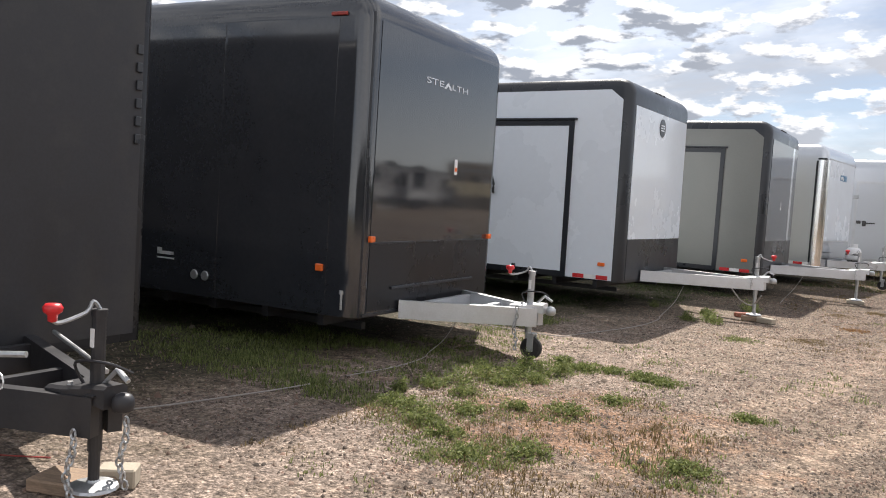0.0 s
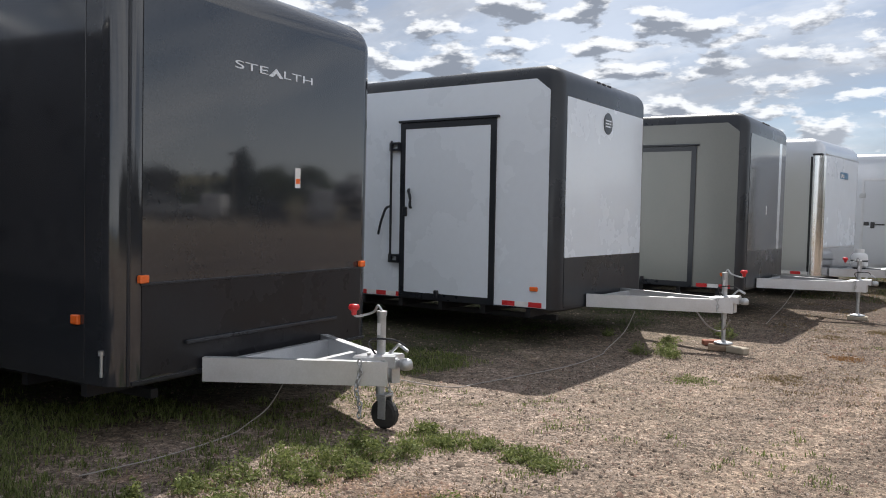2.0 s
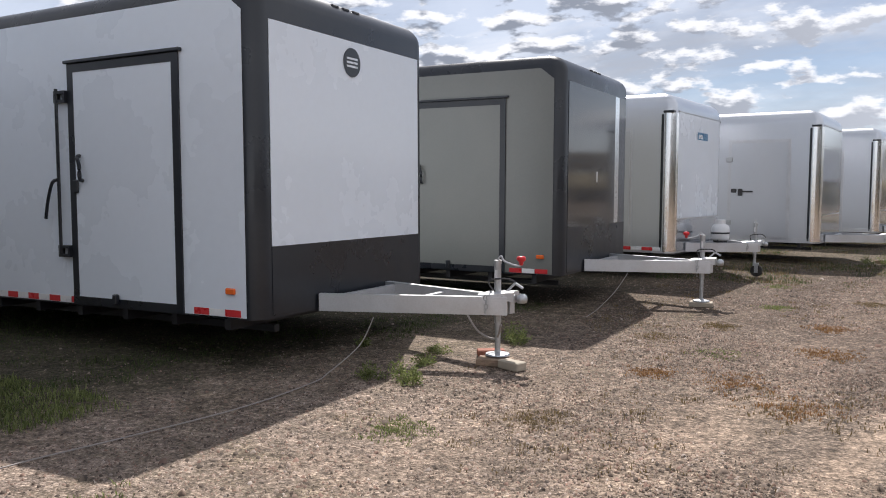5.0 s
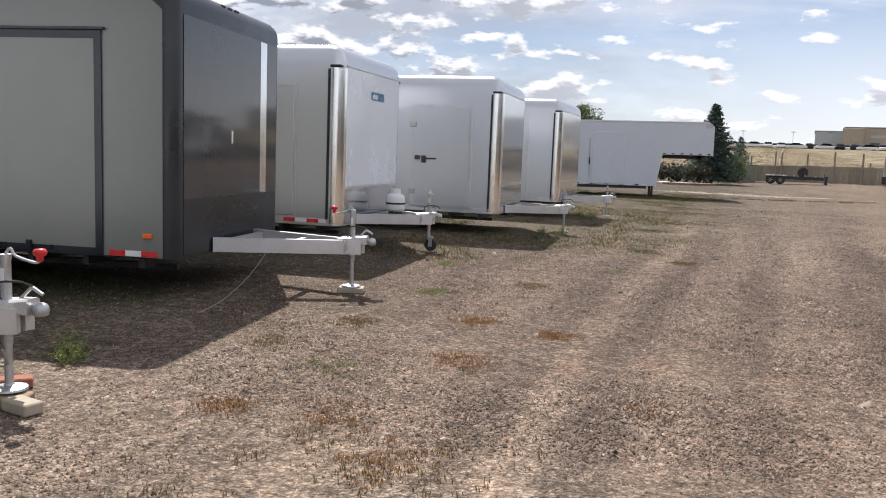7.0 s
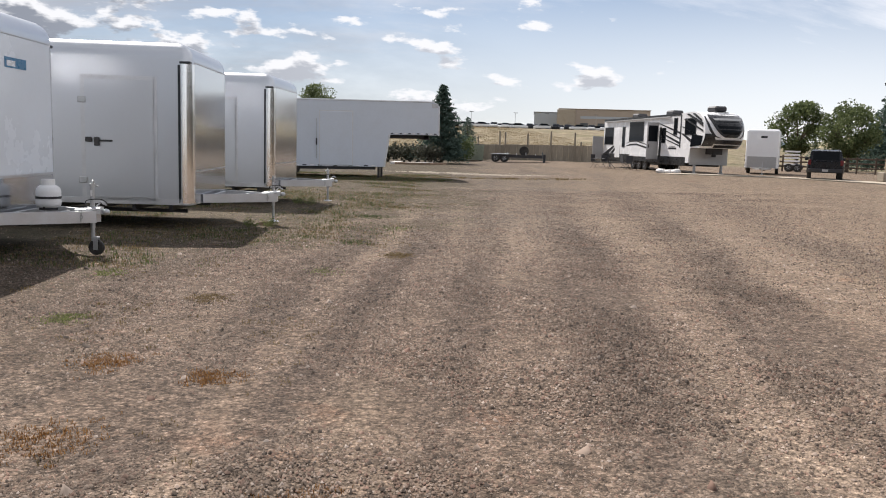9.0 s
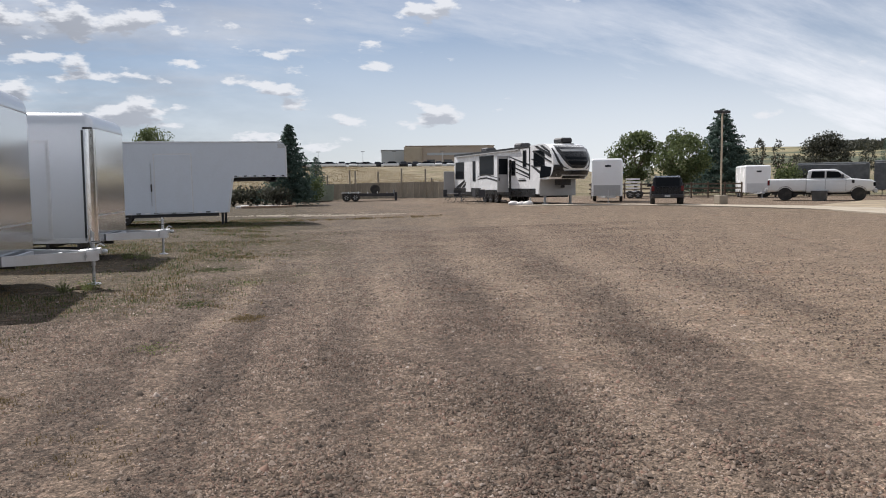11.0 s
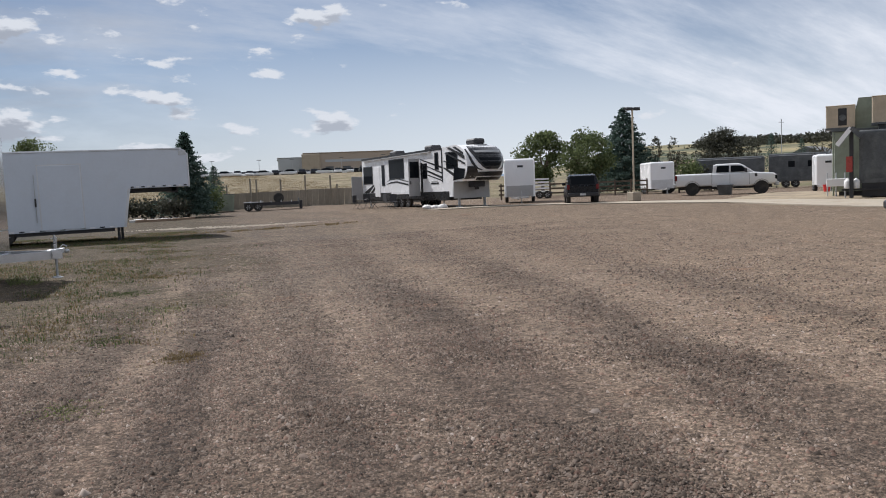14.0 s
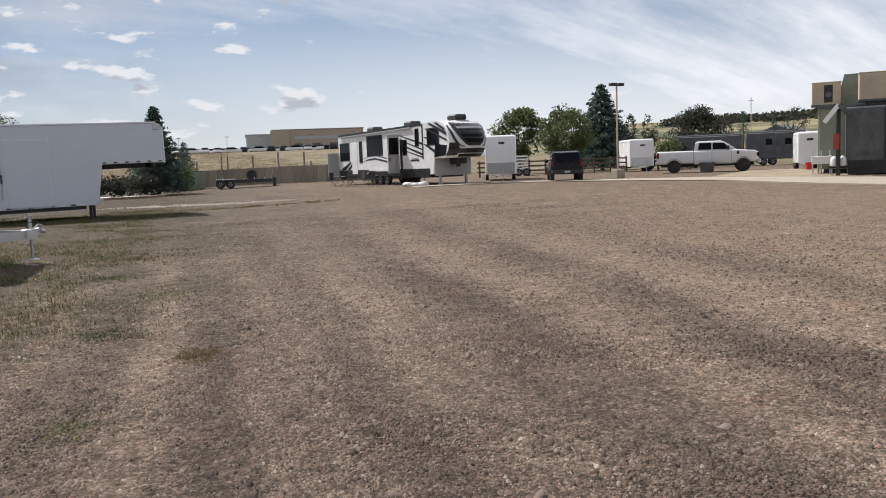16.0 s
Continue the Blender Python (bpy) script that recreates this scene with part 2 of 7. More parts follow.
# ---- materials ----
def surface(name, color, rough=0.5, metal=0.0, vary=0.12, scale=6.0, fine=60.0, bump=0.0, dirt=None, dirt_amount=0.35, dirt_scale=1.3, coat=0.0, rough_vary=0.1, stretch=(1, 1, 1), random_object=0.0, spec=0.5):
    """A procedural paint, metal or stone: colour varied at two scales, blotches of dirt, fine relief."""
    mt = bpy.data.materials.new(name)
    mt.use_nodes = True
    nt = mt.node_tree
    n, l = nt.nodes, nt.links
    bsdf = n["Principled BSDF"]
    tc = n.new("ShaderNodeTexCoord")
    mp = n.new("ShaderNodeMapping")
    mp.inputs["Scale"].default_value = stretch
    l.new(tc.outputs["Object"], mp.inputs[0])

    def nz(sc, detail=5, rgh=0.6):
        t = n.new("ShaderNodeTexNoise")
        t.inputs["Scale"].default_value, t.inputs["Detail"].default_value, t.inputs["Roughness"].default_value = sc, detail, rgh
        l.new(mp.outputs[0], t.inputs["Vector"])
        return t.outputs["Fac"]

    def rng(v, a, b, c, d):
        r = n.new("ShaderNodeMapRange")
        l.new(v, r.inputs[0])
        for i, q in enumerate((a, b, c, d)):
            r.inputs[i + 1].default_value = q
        return r.outputs[0]

    def mul(a, b):
        q = n.new("ShaderNodeMath")
        q.operation = "MULTIPLY"
        l.new(a, q.inputs[0])
        if isinstance(b, (int, float)):
            q.inputs[1].default_value = b
        else:
            l.new(b, q.inputs[1])
        return q.outputs[0]

    big, small = nz(scale), nz(fine, 4)
    k = mul(rng(big, 0.3, 0.7, 1 - vary, 1 + vary), rng(small, 0.3, 0.7, 1 - vary * 0.6, 1 + vary * 0.6))
    if random_object:
        oi = n.new("ShaderNodeObjectInfo")
        k = mul(k, rng(oi.outputs["Random"], 0, 1, 1 - random_object, 1 + random_object))
    vm = n.new("ShaderNodeVectorMath")
    vm.operation = "SCALE"
    vm.inputs[0].default_value = color
    l.new(k, vm.inputs["Scale"])
    col = vm.outputs[0]
    if dirt is not None:
        mx = n.new("ShaderNodeMix")
        mx.data_type = "RGBA"
        d = nz(dirt_scale, 9, 0.68)
        l.new(rng(d, 0.48, 0.72, 0, dirt_amount), mx.inputs[0])
        l.new(col, mx.inputs[6])
        mx.inputs[7].default_value = (*dirt, 1)
        col = mx.outputs[2]
    l.new(col, bsdf.inputs["Base Color"])
    l.new(rng(big, 0.3, 0.7, max(0.02, rough - rough_vary), min(1, rough + rough_vary)), bsdf.inputs["Roughness"])
    bsdf.inputs["Metallic"].default_value = metal
    bsdf.inputs["Specular IOR Level"].default_value = spec
    if coat:
        bsdf.inputs["Coat Weight"].default_value, bsdf.inputs["Coat Roughness"].default_value = coat, 0.05
    if bump:
        b = n.new("ShaderNodeBump")
        b.inputs["Strength"].default_value, b.inputs["Distance"].default_value = 1.0, bump
        l.new(small, b.inputs["Height"])
        l.new(b.outputs[0], bsdf.inputs["Normal"])
    return mt


M_WHITE = surface("white_aluminium_skin", (0.75, 0.81, 0.88), 0.28, vary=0.02, scale=0.7, fine=12, dirt=(0.6, 0.61, 0.62), dirt_amount=0.05, coat=0.3, bump=0.0003)
M_WHITEOLD = surface("weathered_white_skin", (0.60, 0.64, 0.70), 0.4, vary=0.03, scale=0.6, fine=10, dirt=(0.48, 0.48, 0.47), dirt_amount=0.15)
M_TRIM = surface("charcoal_trim_paint", (0.014, 0.017, 0.023), 0.32, vary=0.1, scale=1.5, fine=40, dirt=(0.05, 0.048, 0.047), dirt_amount=0.3, coat=0.1, bump=0.0003)
M_BLACK = surface("black_gloss_skin", (0.028, 0.031, 0.037), 0.07, vary=0.15, scale=0.8, fine=30, dirt=(0.05, 0.05, 0.052), dirt_amount=0.3, rough_vary=0.03, spec=0.95)
M_BLACKDEEP = surface("deep_black_paint", (0.018, 0.018, 0.021), 0.3, vary=0.2, scale=2, fine=40, dirt=(0.03, 0.027, 0.024), dirt_amount=0.3, spec=0.3)
M_BLACKMATT = surface("black_satin_paint", (0.022, 0.022, 0.026), 0.5, vary=0.2, scale=4, fine=60, dirt=(0.07, 0.062, 0.054), dirt_amount=0.4)
M_GREY = surface("grey_metallic_skin", (0.195, 0.2, 0.186), 0.36, metal=0.1, vary=0.04, scale=0.8, fine=40, dirt=(0.26, 0.245, 0.22), dirt_amount=0.2, coat=0.12)
M_GREYDARK = surface("dark_gloss_front_panel", (0.045, 0.049, 0.056), 0.11, vary=0.08, scale=0.7, fine=30, dirt=(0.08, 0.078, 0.075), dirt_amount=0.3, coat=0.15, rough_vary=0.04)
M_SILVER = surface("silver_aluminium_skin", (0.60, 0.62, 0.65), 0.31, metal=0.8, vary=0.012, scale=0.7, fine=25, rough_vary=0.03, dirt=(0.54, 0.54, 0.54), dirt_amount=0.12)
M_BRUSHED = surface("mill_aluminium", (0.62, 0.63, 0.65), 0.4, metal=0.65, vary=0.08, scale=3, fine=70, dirt=(0.4, 0.39, 0.37), dirt_amount=0.35)
M_SILVERGLOSS = surface("polished_aluminium_front", (0.62, 0.64, 0.67), 0.15, metal=0.9, vary=0.012, scale=0.7, fine=25, rough_vary=0.03)
M_CHROME = surface("polished_corner_metal", (0.82, 0.83, 0.84), 0.16, metal=1.0, vary=0.04, scale=2, fine=40, rough_vary=0.03)
M_GALV = surface("galvanised_steel", (0.48, 0.49, 0.5), 0.45, metal=0.8, vary=0.15, scale=14, fine=80)
M_RUBBER = surface("tyre_rubber", (0.022, 0.021, 0.02), 0.8, vary=0.2, scale=8, fine=80, dirt=(0.14, 0.12, 0.1), dirt_amount=0.4, dirt_scale=4, bump=0.001)
M_REDPL = surface("red_plastic", (0.62, 0.025, 0.03), 0.35, vary=0.08)
M_REDTAPE = surface("red_reflective_tape", (0.60, 0.035, 0.04), 0.3, vary=0.08)
M_WHTAPE = surface("white_reflective_tape", (0.78, 0.78, 0.78), 0.3, vary=0.05)
M_AMBER = surface("amber_marker_lens", (0.85, 0.16, 0.03), 0.25, vary=0.05)
M_DECAL = surface("silver_decal", (0.72, 0.73, 0.75), 0.3, metal=0.3, vary=0.03)
M_WOOD = surface("weathered_wood", (0.27, 0.19, 0.13), 0.85, vary=0.3, scale=9, fine=50, stretch=(1, 6, 6), bump=0.002)
M_CABLE = surface("grey_cable", (0.3, 0.27, 0.25), 0.6, vary=0.1)
M_GLASS = surface("dark_tinted_glass", (0.010, 0.012, 0.015), 0.08, vary=0.05, rough_vary=0.02, spec=0.07)
M_CONCRETE = surface("pale_concrete", (0.4, 0.345, 0.27), 0.9, vary=0.15, scale=0.6, fine=20, dirt=(0.22, 0.18, 0.135), dirt_amount=0.8, dirt_scale=0.6, bump=0.004)
M_TAN = surface("tan_metal_case", (0.52, 0.44, 0.33), 0.55, vary=0.08, scale=2, dirt=(0.25, 0.2, 0.16), dirt_amount=0.4)
M_GREEN = surface("faded_green_panel", (0.27, 0.30, 0.23), 0.6, vary=0.1, scale=2, dirt=(0.1, 0.1, 0.08), dirt_amount=0.4)
M_SAND = surface("sandy_concrete", (0.31, 0.25, 0.17), 0.95, vary=0.2, scale=0.5, fine=12, dirt=(0.17, 0.13, 0.09), dirt_amount=0.9, dirt_scale=0.7, bump=0.005)
M_CHARCOAL = surface("worn_charcoal_panel", (0.08, 0.087, 0.092), 0.42, vary=0.3, scale=1.6, fine=20, dirt=(0.19, 0.195, 0.19), dirt_amount=0.6, dirt_scale=2.0)
M_TANK = surface("white_tank_paint", (0.78, 0.78, 0.78), 0.35, vary=0.04, dirt=(0.5, 0.45, 0.4), dirt_amount=0.2)
M_BLUE = surface("blue_badge", (0.03, 0.17, 0.33), 0.3, vary=0.1)
M_RUST = surface("rusty_red_paint", (0.33, 0.05, 0.04), 0.6, vary=0.3, scale=12)
M_BARK = surface("bark", (0.10, 0.075, 0.055), 0.95, vary=0.35, scale=6, fine=30, stretch=(1, 1, 0.25), bump=0.02)

# ---- ground: one sheet out to the horizon ----
def ease(a, b, x):
    u = min(1.0, max(0.0, (x - a) / (b - a)))
    return u * u * (3 - 2 * u)


def ground_z(x, y):
    """Height of the ground: a flat yard that rises a little beyond, a bank behind the fence, far hills."""
    z = 0.3 * ease(8, 24, x) * ease(28, 52, y)
    ex, ey = x - 1.7, y - 12.4
    d = math.hypot(ex, ey)
    if d < 60:
        return z
    az = math.degrees(math.atan2(ex, ey))
    bank = ease(-6, 6, az) * (1 - ease(26, 34, az))
    z += bank * (1.2 * ease(80, 98, d) + 4.2 * ease(92, 190, d) - 1.5 * ease(500, 1500, d))
    right = ease(27, 40, az) * (1 - ease(120, 150, az))
    z += right * (2.2 * ease(85, 160, d) + 30 * ease(150, 900, d))
    z += 14 * noise.noise((x / 330, y / 330, 0.3)) * ease(350, 1200, d) * right
    z += (18 + 45 * abs(noise.noise((math.cos(math.radians(az)) * 6, math.sin(math.radians(az)) * 6, 5)))) * ease(1600, 2600, d)
    return z


def make_ground():
    cx, cy = 2.0, 14.0
    radii = [0.0]
    r = 0.5
    while r < 4000:
        radii.append(r)
        r *= 1.062 if r > 6 else 1.12
    na = 180
    verts, faces = [(cx, cy, 0.0)], []
    for r in radii[1:]:
        for k in range(na):
            a = 2 * math.pi * k / na
            x, y = cx + r * math.cos(a), cy + r * math.sin(a)
            z = ground_z(x, y) + 0.02 * noise.noise((x * 0.6, y * 0.6, 0)) * ease(2, 8, r) * (1 - ease(60, 120, r))
            verts.append((x, y, z - 0.005))
    for k in range(na):
        faces.append((0, 1 + k, 1 + (k + 1) % na))
    for i in range(len(radii) - 2):
        b = 1 + i * na
        for k in range(na):
            j = (k + 1) % na
            faces.append((b + k, b + na + k, b + na + j, b + j))
    me = bpy.data.meshes.new("ground")
    me.from_pydata(verts, [], faces)
    me.polygons.foreach_set("use_smooth", [True] * len(faces))
    me.materials.append(ground_material())
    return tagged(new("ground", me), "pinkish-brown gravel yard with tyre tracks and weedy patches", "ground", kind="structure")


# wheel lanes: they fan out across the yard from the gate; (offset, half width, strength)
DARK_LANES = ((-0.6, 0.3, 0.5), (0.72, 0.3, 0.8), (1.55, 0.27, 0.95), (2.45, 0.24, 0.6), (3.7, 0.36, 1.0), (5.3, 0.42, 0.9), (7.3, 0.5, 0.6))
PALE_LANES = ((0.2, 0.22, 0.5), (1.13, 0.17, 0.9), (2.02, 0.15, 0.5), (2.85, 0.26, 0.75), (3.2, 0.1, 0.5), (4.45, 0.32, 0.8), (6.2, 0.5, 0.8))


def lane_offset(x, y):
    """Sideways place across the fan of lanes, at y = 14."""
    d = np.clip(y - 14, -13, 40)
    return (x - 0.14 * d) / (1 + 0.028 * d) + 0.07 * np.sin(0.45 * y + 0.2 * x) + 0.04 * np.sin(1.3 * y + 2)


def lanes(n, l, pos):
    """Node sockets for the dark ridges of loose stone and the pale worn tracks between them."""
    def op(kind, a, b=None):
        q = n.new("ShaderNodeMath")
        q.operation = kind
        for i, v in enumerate((a, b)):
            if v is None:
                continue
            if isinstance(v, (int, float)):
                q.inputs[i].default_value = v
            else:
                l.new(v, q.inputs[i])
        return q.outputs[0]

    def rng(v, a, b, c=0.0, d=1.0):
        r = n.new("ShaderNodeMapRange")
        r.interpolation_type = "SMOOTHSTEP"
        l.new(v, r.inputs[0])
        for i, q in enumerate((a, b, c, d)):
            r.inputs[i + 1].default_value = q
        return r.outputs[0]

    def nz(sc, detail, vec, rough=0.6):
        t = n.new("ShaderNodeTexNoise")
        t.inputs["Scale"].default_value, t.inputs["Detail"].default_value, t.inputs["Roughness"].default_value = sc, detail, rough
        l.new(vec, t.inputs["Vector"])
        return t.outputs["Fac"]
    sp = n.new("ShaderNodeSeparateXYZ")
    l.new(pos, sp.inputs[0])
    x, y = sp.outputs[0], sp.outputs[1]
    d = op("MAXIMUM", op("MINIMUM", op("SUBTRACT", y, 14.0), 40.0), -13.0)
    w = op("DIVIDE", op("SUBTRACT", x, op("MULTIPLY", d, 0.14)), op("ADD", op("MULTIPLY", d, 0.028), 1.0))
    w = op("ADD", w, op("MULTIPLY", op("SINE", op("ADD", op("MULTIPLY", y, 0.45), op("MULTIPLY", x, 0.2))), 0.07))
    w = op("ADD", w, op("MULTIPLY", op("SINE", op("ADD", op("MULTIPLY", y, 1.3), 2.0)), 0.04))
    rough_w = op("ADD", w, op("MULTIPLY", op("SUBTRACT", nz(2.2, 6, pos, 0.7), 0.5), 0.5))
    out = []
    for rows, shift in ((DARK_LANES, 0.0), (PALE_LANES, 31.0)):
        total = None
        for at, half, k in rows:
            g = rng(op("ABSOLUTE", op("SUBTRACT", rough_w, at)), half * 1.25, half * 0.35, 0.0, k)
            total = g if total is None else op("MAXIMUM", total, g)
        cm = n.new("ShaderNodeCombineXYZ")
        l.new(op("ADD", op("MULTIPLY", w, 0.8), shift), cm.inputs[0])
        l.new(op("MULTIPLY", y, 0.16), cm.inputs[1])
        along = rng(nz(1.6, 5, cm.outputs[0]), 0.36, 0.6, 0.25, 1.0)
        fine = n.new("ShaderNodeCombineXYZ")
        l.new(op("ADD", op("MULTIPLY", rough_w, 2.6), shift), fine.inputs[0])
        l.new(op("MULTIPLY", y, 0.09), fine.inputs[1])
        streak = rng(nz(1.0, 4, fine.outputs[0]), 0.54, 0.68, 0.0, 0.6)
        out.append(op("MULTIPLY", op("MAXIMUM", op("MULTIPLY", total, along), streak), rng(y, 17.0, 36.0, 1.0, 0.3)))
    return out


def ground_material():
    mt = bpy.data.materials.new("gravel_yard")
    mt.use_nodes = True
    nt = mt.node_tree
    n, l = nt.nodes, nt.links
    bsdf = n["Principled BSDF"]
    geo = n.new("ShaderNodeNewGeometry")
    pos = geo.outputs["Position"]
    sp = n.new("ShaderNodeSeparateXYZ")
    l.new(pos, sp.inputs[0])

    def nz(sc, detail=5, rgh=0.6, stretch=None, shift=(0, 0, 0), turn=0.0):
        t = n.new("ShaderNodeTexNoise")
        t.inputs["Scale"].default_value, t.inputs["Detail"].default_value, t.inputs["Roughness"].default_value = sc, detail, rgh
        src = pos
        if turn:
            tn = n.new("ShaderNodeMapping")
            tn.inputs["Rotation"].default_value = (0, 0, radians(turn))
            l.new(pos, tn.inputs[0])
            src = tn.outputs[0]
        mp = n.new("ShaderNodeMapping")
        mp.inputs["Scale"].default_value = stretch or (1, 1, 1)
        mp.inputs["Location"].default_value = shift
        l.new(src, mp.inputs[0])
        l.new(mp.outputs[0], t.inputs["Vector"])
        return t.outputs["Fac"]

    def rng(v, a, b, c=0.0, d=1.0):
        r = n.new("ShaderNodeMapRange")
        l.new(v, r.inputs[0])
        for i, q in enumerate((a, b, c, d)):
            r.inputs[i + 1].default_value = q
        return r.outputs[0]

    def op(kind, a, b):
        q = n.new("ShaderNodeMath")
        q.operation = kind
        for i, v in enumerate((a, b)):
            if isinstance(v, (int, float)):
                q.inputs[i].default_value = v
            else:
                l.new(v, q.inputs[i])
        return q.outputs[0]

    def mix(f, a, b):
        m = n.new("ShaderNodeMix")
        m.data_type = "RGBA"
        if isinstance(f, (int, float)):
            m.inputs[0].default_value = f
        else:
            l.new(f, m.inputs[0])
        for i, v in ((6, a), (7, b)):
            if isinstance(v, tuple):
                m.inputs[i].default_value = (*v, 1)
            else:
                l.new(v, m.inputs[i])
        return m.outputs[2]

    # stones: three sizes of voronoi cells, each cell with its own tone
    def stones(sc):
        v = n.new("ShaderNodeTexVoronoi")
        v.inputs["Scale"].default_value = sc
        l.new(pos, v.inputs["Vector"])
        s = n.new("ShaderNodeSeparateColor")
        l.new(v.outputs["Color"], s.inputs[0])
        return s.outputs[0], v.outputs["Distance"]
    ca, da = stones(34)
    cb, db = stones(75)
    tone = mix(ca, (0.055, 0.042, 0.032), (0.42, 0.322, 0.242))
    tone2 = mix(cb, (0.05, 0.039, 0.031), (0.43, 0.335, 0.255))
    gravel = mix(nz(3.0), tone, tone2)
    dust = mix(nz(0.5, 6, 0.6), (0.265, 0.192, 0.13), (0.37, 0.275, 0.19))
    # worn, dusty stretches run across the yard, with darker tracks of loose stone in between
    swirl = nz(0.3, 7, 0.66, (1.0, 0.35, 1), (3, 1, 0), 22)
    base = mix(rng(swirl, 0.42, 0.66), gravel, mix(0.68, gravel, dust))
    sandy = rng(op("ADD", op("SUBTRACT", sp.outputs[0], op("MULTIPLY", sp.outputs[1], 0.2)), rng(nz(0.2, 6, 0.6, None, (5, 5, 0)), 0.3, 0.7, -3, 3)), 1.0, 6.0)
    base = mix(op("MULTIPLY", sandy, 0.75), base, mix(nz(2.0, 9, 0.78), (0.255, 0.184, 0.128), (0.5, 0.37, 0.262)))
    dark_lane, pale_lane = lanes(n, l, pos)
    base = mix(op("MULTIPLY", pale_lane, 0.9), base, mix(nz(6, 6, 0.7), (0.30, 0.22, 0.158), (0.47, 0.355, 0.265)))
    base = mix(op("MULTIPLY", dark_lane, 0.68), base, mix(cb, (0.055, 0.042, 0.034), (0.2, 0.152, 0.122)))
    red = rng(nz(0.8, 5, 0.6, None, (7, 2, 0)), 0.62, 0.76)
    base = mix(op("MULTIPLY", red, 0.6), base, (0.36, 0.16, 0.085))
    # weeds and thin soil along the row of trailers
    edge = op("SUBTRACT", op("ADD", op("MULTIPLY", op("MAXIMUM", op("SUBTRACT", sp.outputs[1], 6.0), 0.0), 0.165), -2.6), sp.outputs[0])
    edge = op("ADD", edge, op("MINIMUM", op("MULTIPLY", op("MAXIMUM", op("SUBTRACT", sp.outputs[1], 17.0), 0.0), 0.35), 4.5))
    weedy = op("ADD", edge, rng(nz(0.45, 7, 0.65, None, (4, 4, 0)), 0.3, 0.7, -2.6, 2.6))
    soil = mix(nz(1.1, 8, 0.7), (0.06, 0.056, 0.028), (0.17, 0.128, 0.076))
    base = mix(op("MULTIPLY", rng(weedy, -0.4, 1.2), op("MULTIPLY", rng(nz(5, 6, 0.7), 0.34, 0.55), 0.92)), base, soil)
    pale = op("MULTIPLY", op("MULTIPLY", rng(sp.outputs[1], 16.0, 7.0), rng(sp.outputs[0], -5.0, -3.7)), op("MULTIPLY", rng(sp.outputs[0], -0.8, -2.6, 0.15, 1.0), rng(nz(2.2, 7, 0.7, None, (9, 1, 0)), 0.3, 0.6, 0.15, 0.75)))
    base = mix(pale, base, mix(cb, (0.27, 0.205, 0.168), (0.47, 0.375, 0.32)))
    # dark soil between and under the parked trailers, with their shade painted into the colour
    trailer_shade = op("ADD", op("ADD", sp.outputs[0], op("MULTIPLY", op("MAXIMUM", op("SUBTRACT", sp.outputs[1], 6.0), 0.0), -0.12)), rng(nz(1.2, 7, 0.65, None, (8, 3, 0)), 0.3, 0.7, -0.7, 0.7))
    base = mix(op("MULTIPLY", rng(trailer_shade, -3.9, -4.9), 0.85), base, mix(nz(9, 7, 0.7), (0.035, 0.034, 0.022), (0.1, 0.088, 0.058)))
    # a patch of orange earth by the black hitch
    spot = n.new("ShaderNodeVectorMath")
    spot.operation = "DISTANCE"
    l.new(pos, spot.inputs[0])
    spot.inputs[1].default_value = (-1.7, 4.9, 0.0)
    earth = rng(op("ADD", spot.outputs["Value"], rng(nz(1.6, 7, 0.65, None, (3, 6, 0)), 0.3, 0.7, -0.9, 0.9)), 1.3, 0.5)
    base = mix(op("MULTIPLY", earth, 0.7), base, mix(nz(7, 6, 0.7), (0.20, 0.10, 0.055), (0.36, 0.20, 0.115)))
    # dark damp gravel in the middle of the yard
    dark = n.new("ShaderNodeVectorMath")
    dark.operation = "DISTANCE"
    l.new(pos, dark.inputs[0])
    dark.inputs[1].default_value = (1.9, 16.5, 0.0)
    damp = rng(op("ADD", dark.outputs["Value"], rng(nz(0.5, 7, 0.65, (1.5, 0.5, 1), (6, 1, 0), 14), 0.3, 0.7, -3.2, 3.2)), 6.2, 2.4)
    base = mix(op("MULTIPLY", damp, 0.5), base, mix(ca, (0.052, 0.034, 0.026), (0.19, 0.126, 0.095)))
    # clods and hollows, with small shadows between stones painted into the colour
    # the tone also rises along y up to 9, then falls off
    tone_and_gap_shade = op("MULTIPLY", rng(nz(5.5, 9, 0.8), 0.3, 0.7, 0.45, 1.42), op("MULTIPLY", op("MULTIPLY", rng(nz(17, 5, 0.75, None, (3, 1, 0)), 0.34, 0.66, 0.42, 1.68), op("MULTIPLY", rng(da, 0.2, 0.62, 1.2, 0.72), rng(db, 0.2, 0.62, 1.15, 0.8))), op("MULTIPLY", op("MULTIPLY", rng(sp.outputs[1], 4.5, 9.0, 0.84, 1.0), op("MULTIPLY", rng(sp.outputs[1], 9.0, 17.0, 1.04, 0.75), rng(sp.outputs[1], 20.0, 46.0, 1.0, 0.8))), rng(nz(1.3, 5, 0.6, None, (2, 2, 0)), 0.3, 0.7, 0.8, 1.18))))
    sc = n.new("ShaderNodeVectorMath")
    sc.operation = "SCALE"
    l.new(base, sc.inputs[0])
    l.new(tone_and_gap_shade, sc.inputs["Scale"])
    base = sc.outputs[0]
    # the yard gives way to dry grass farther out
    far = n.new("ShaderNodeVectorMath")
    far.operation = "DISTANCE"
    l.new(pos, far.inputs[0])
    far.inputs[1].default_value = (12.0, 28.0, 0.0)
    dist = op("ADD", far.outputs["Value"], rng(nz(0.06), 0.3, 0.7, -9, 9))
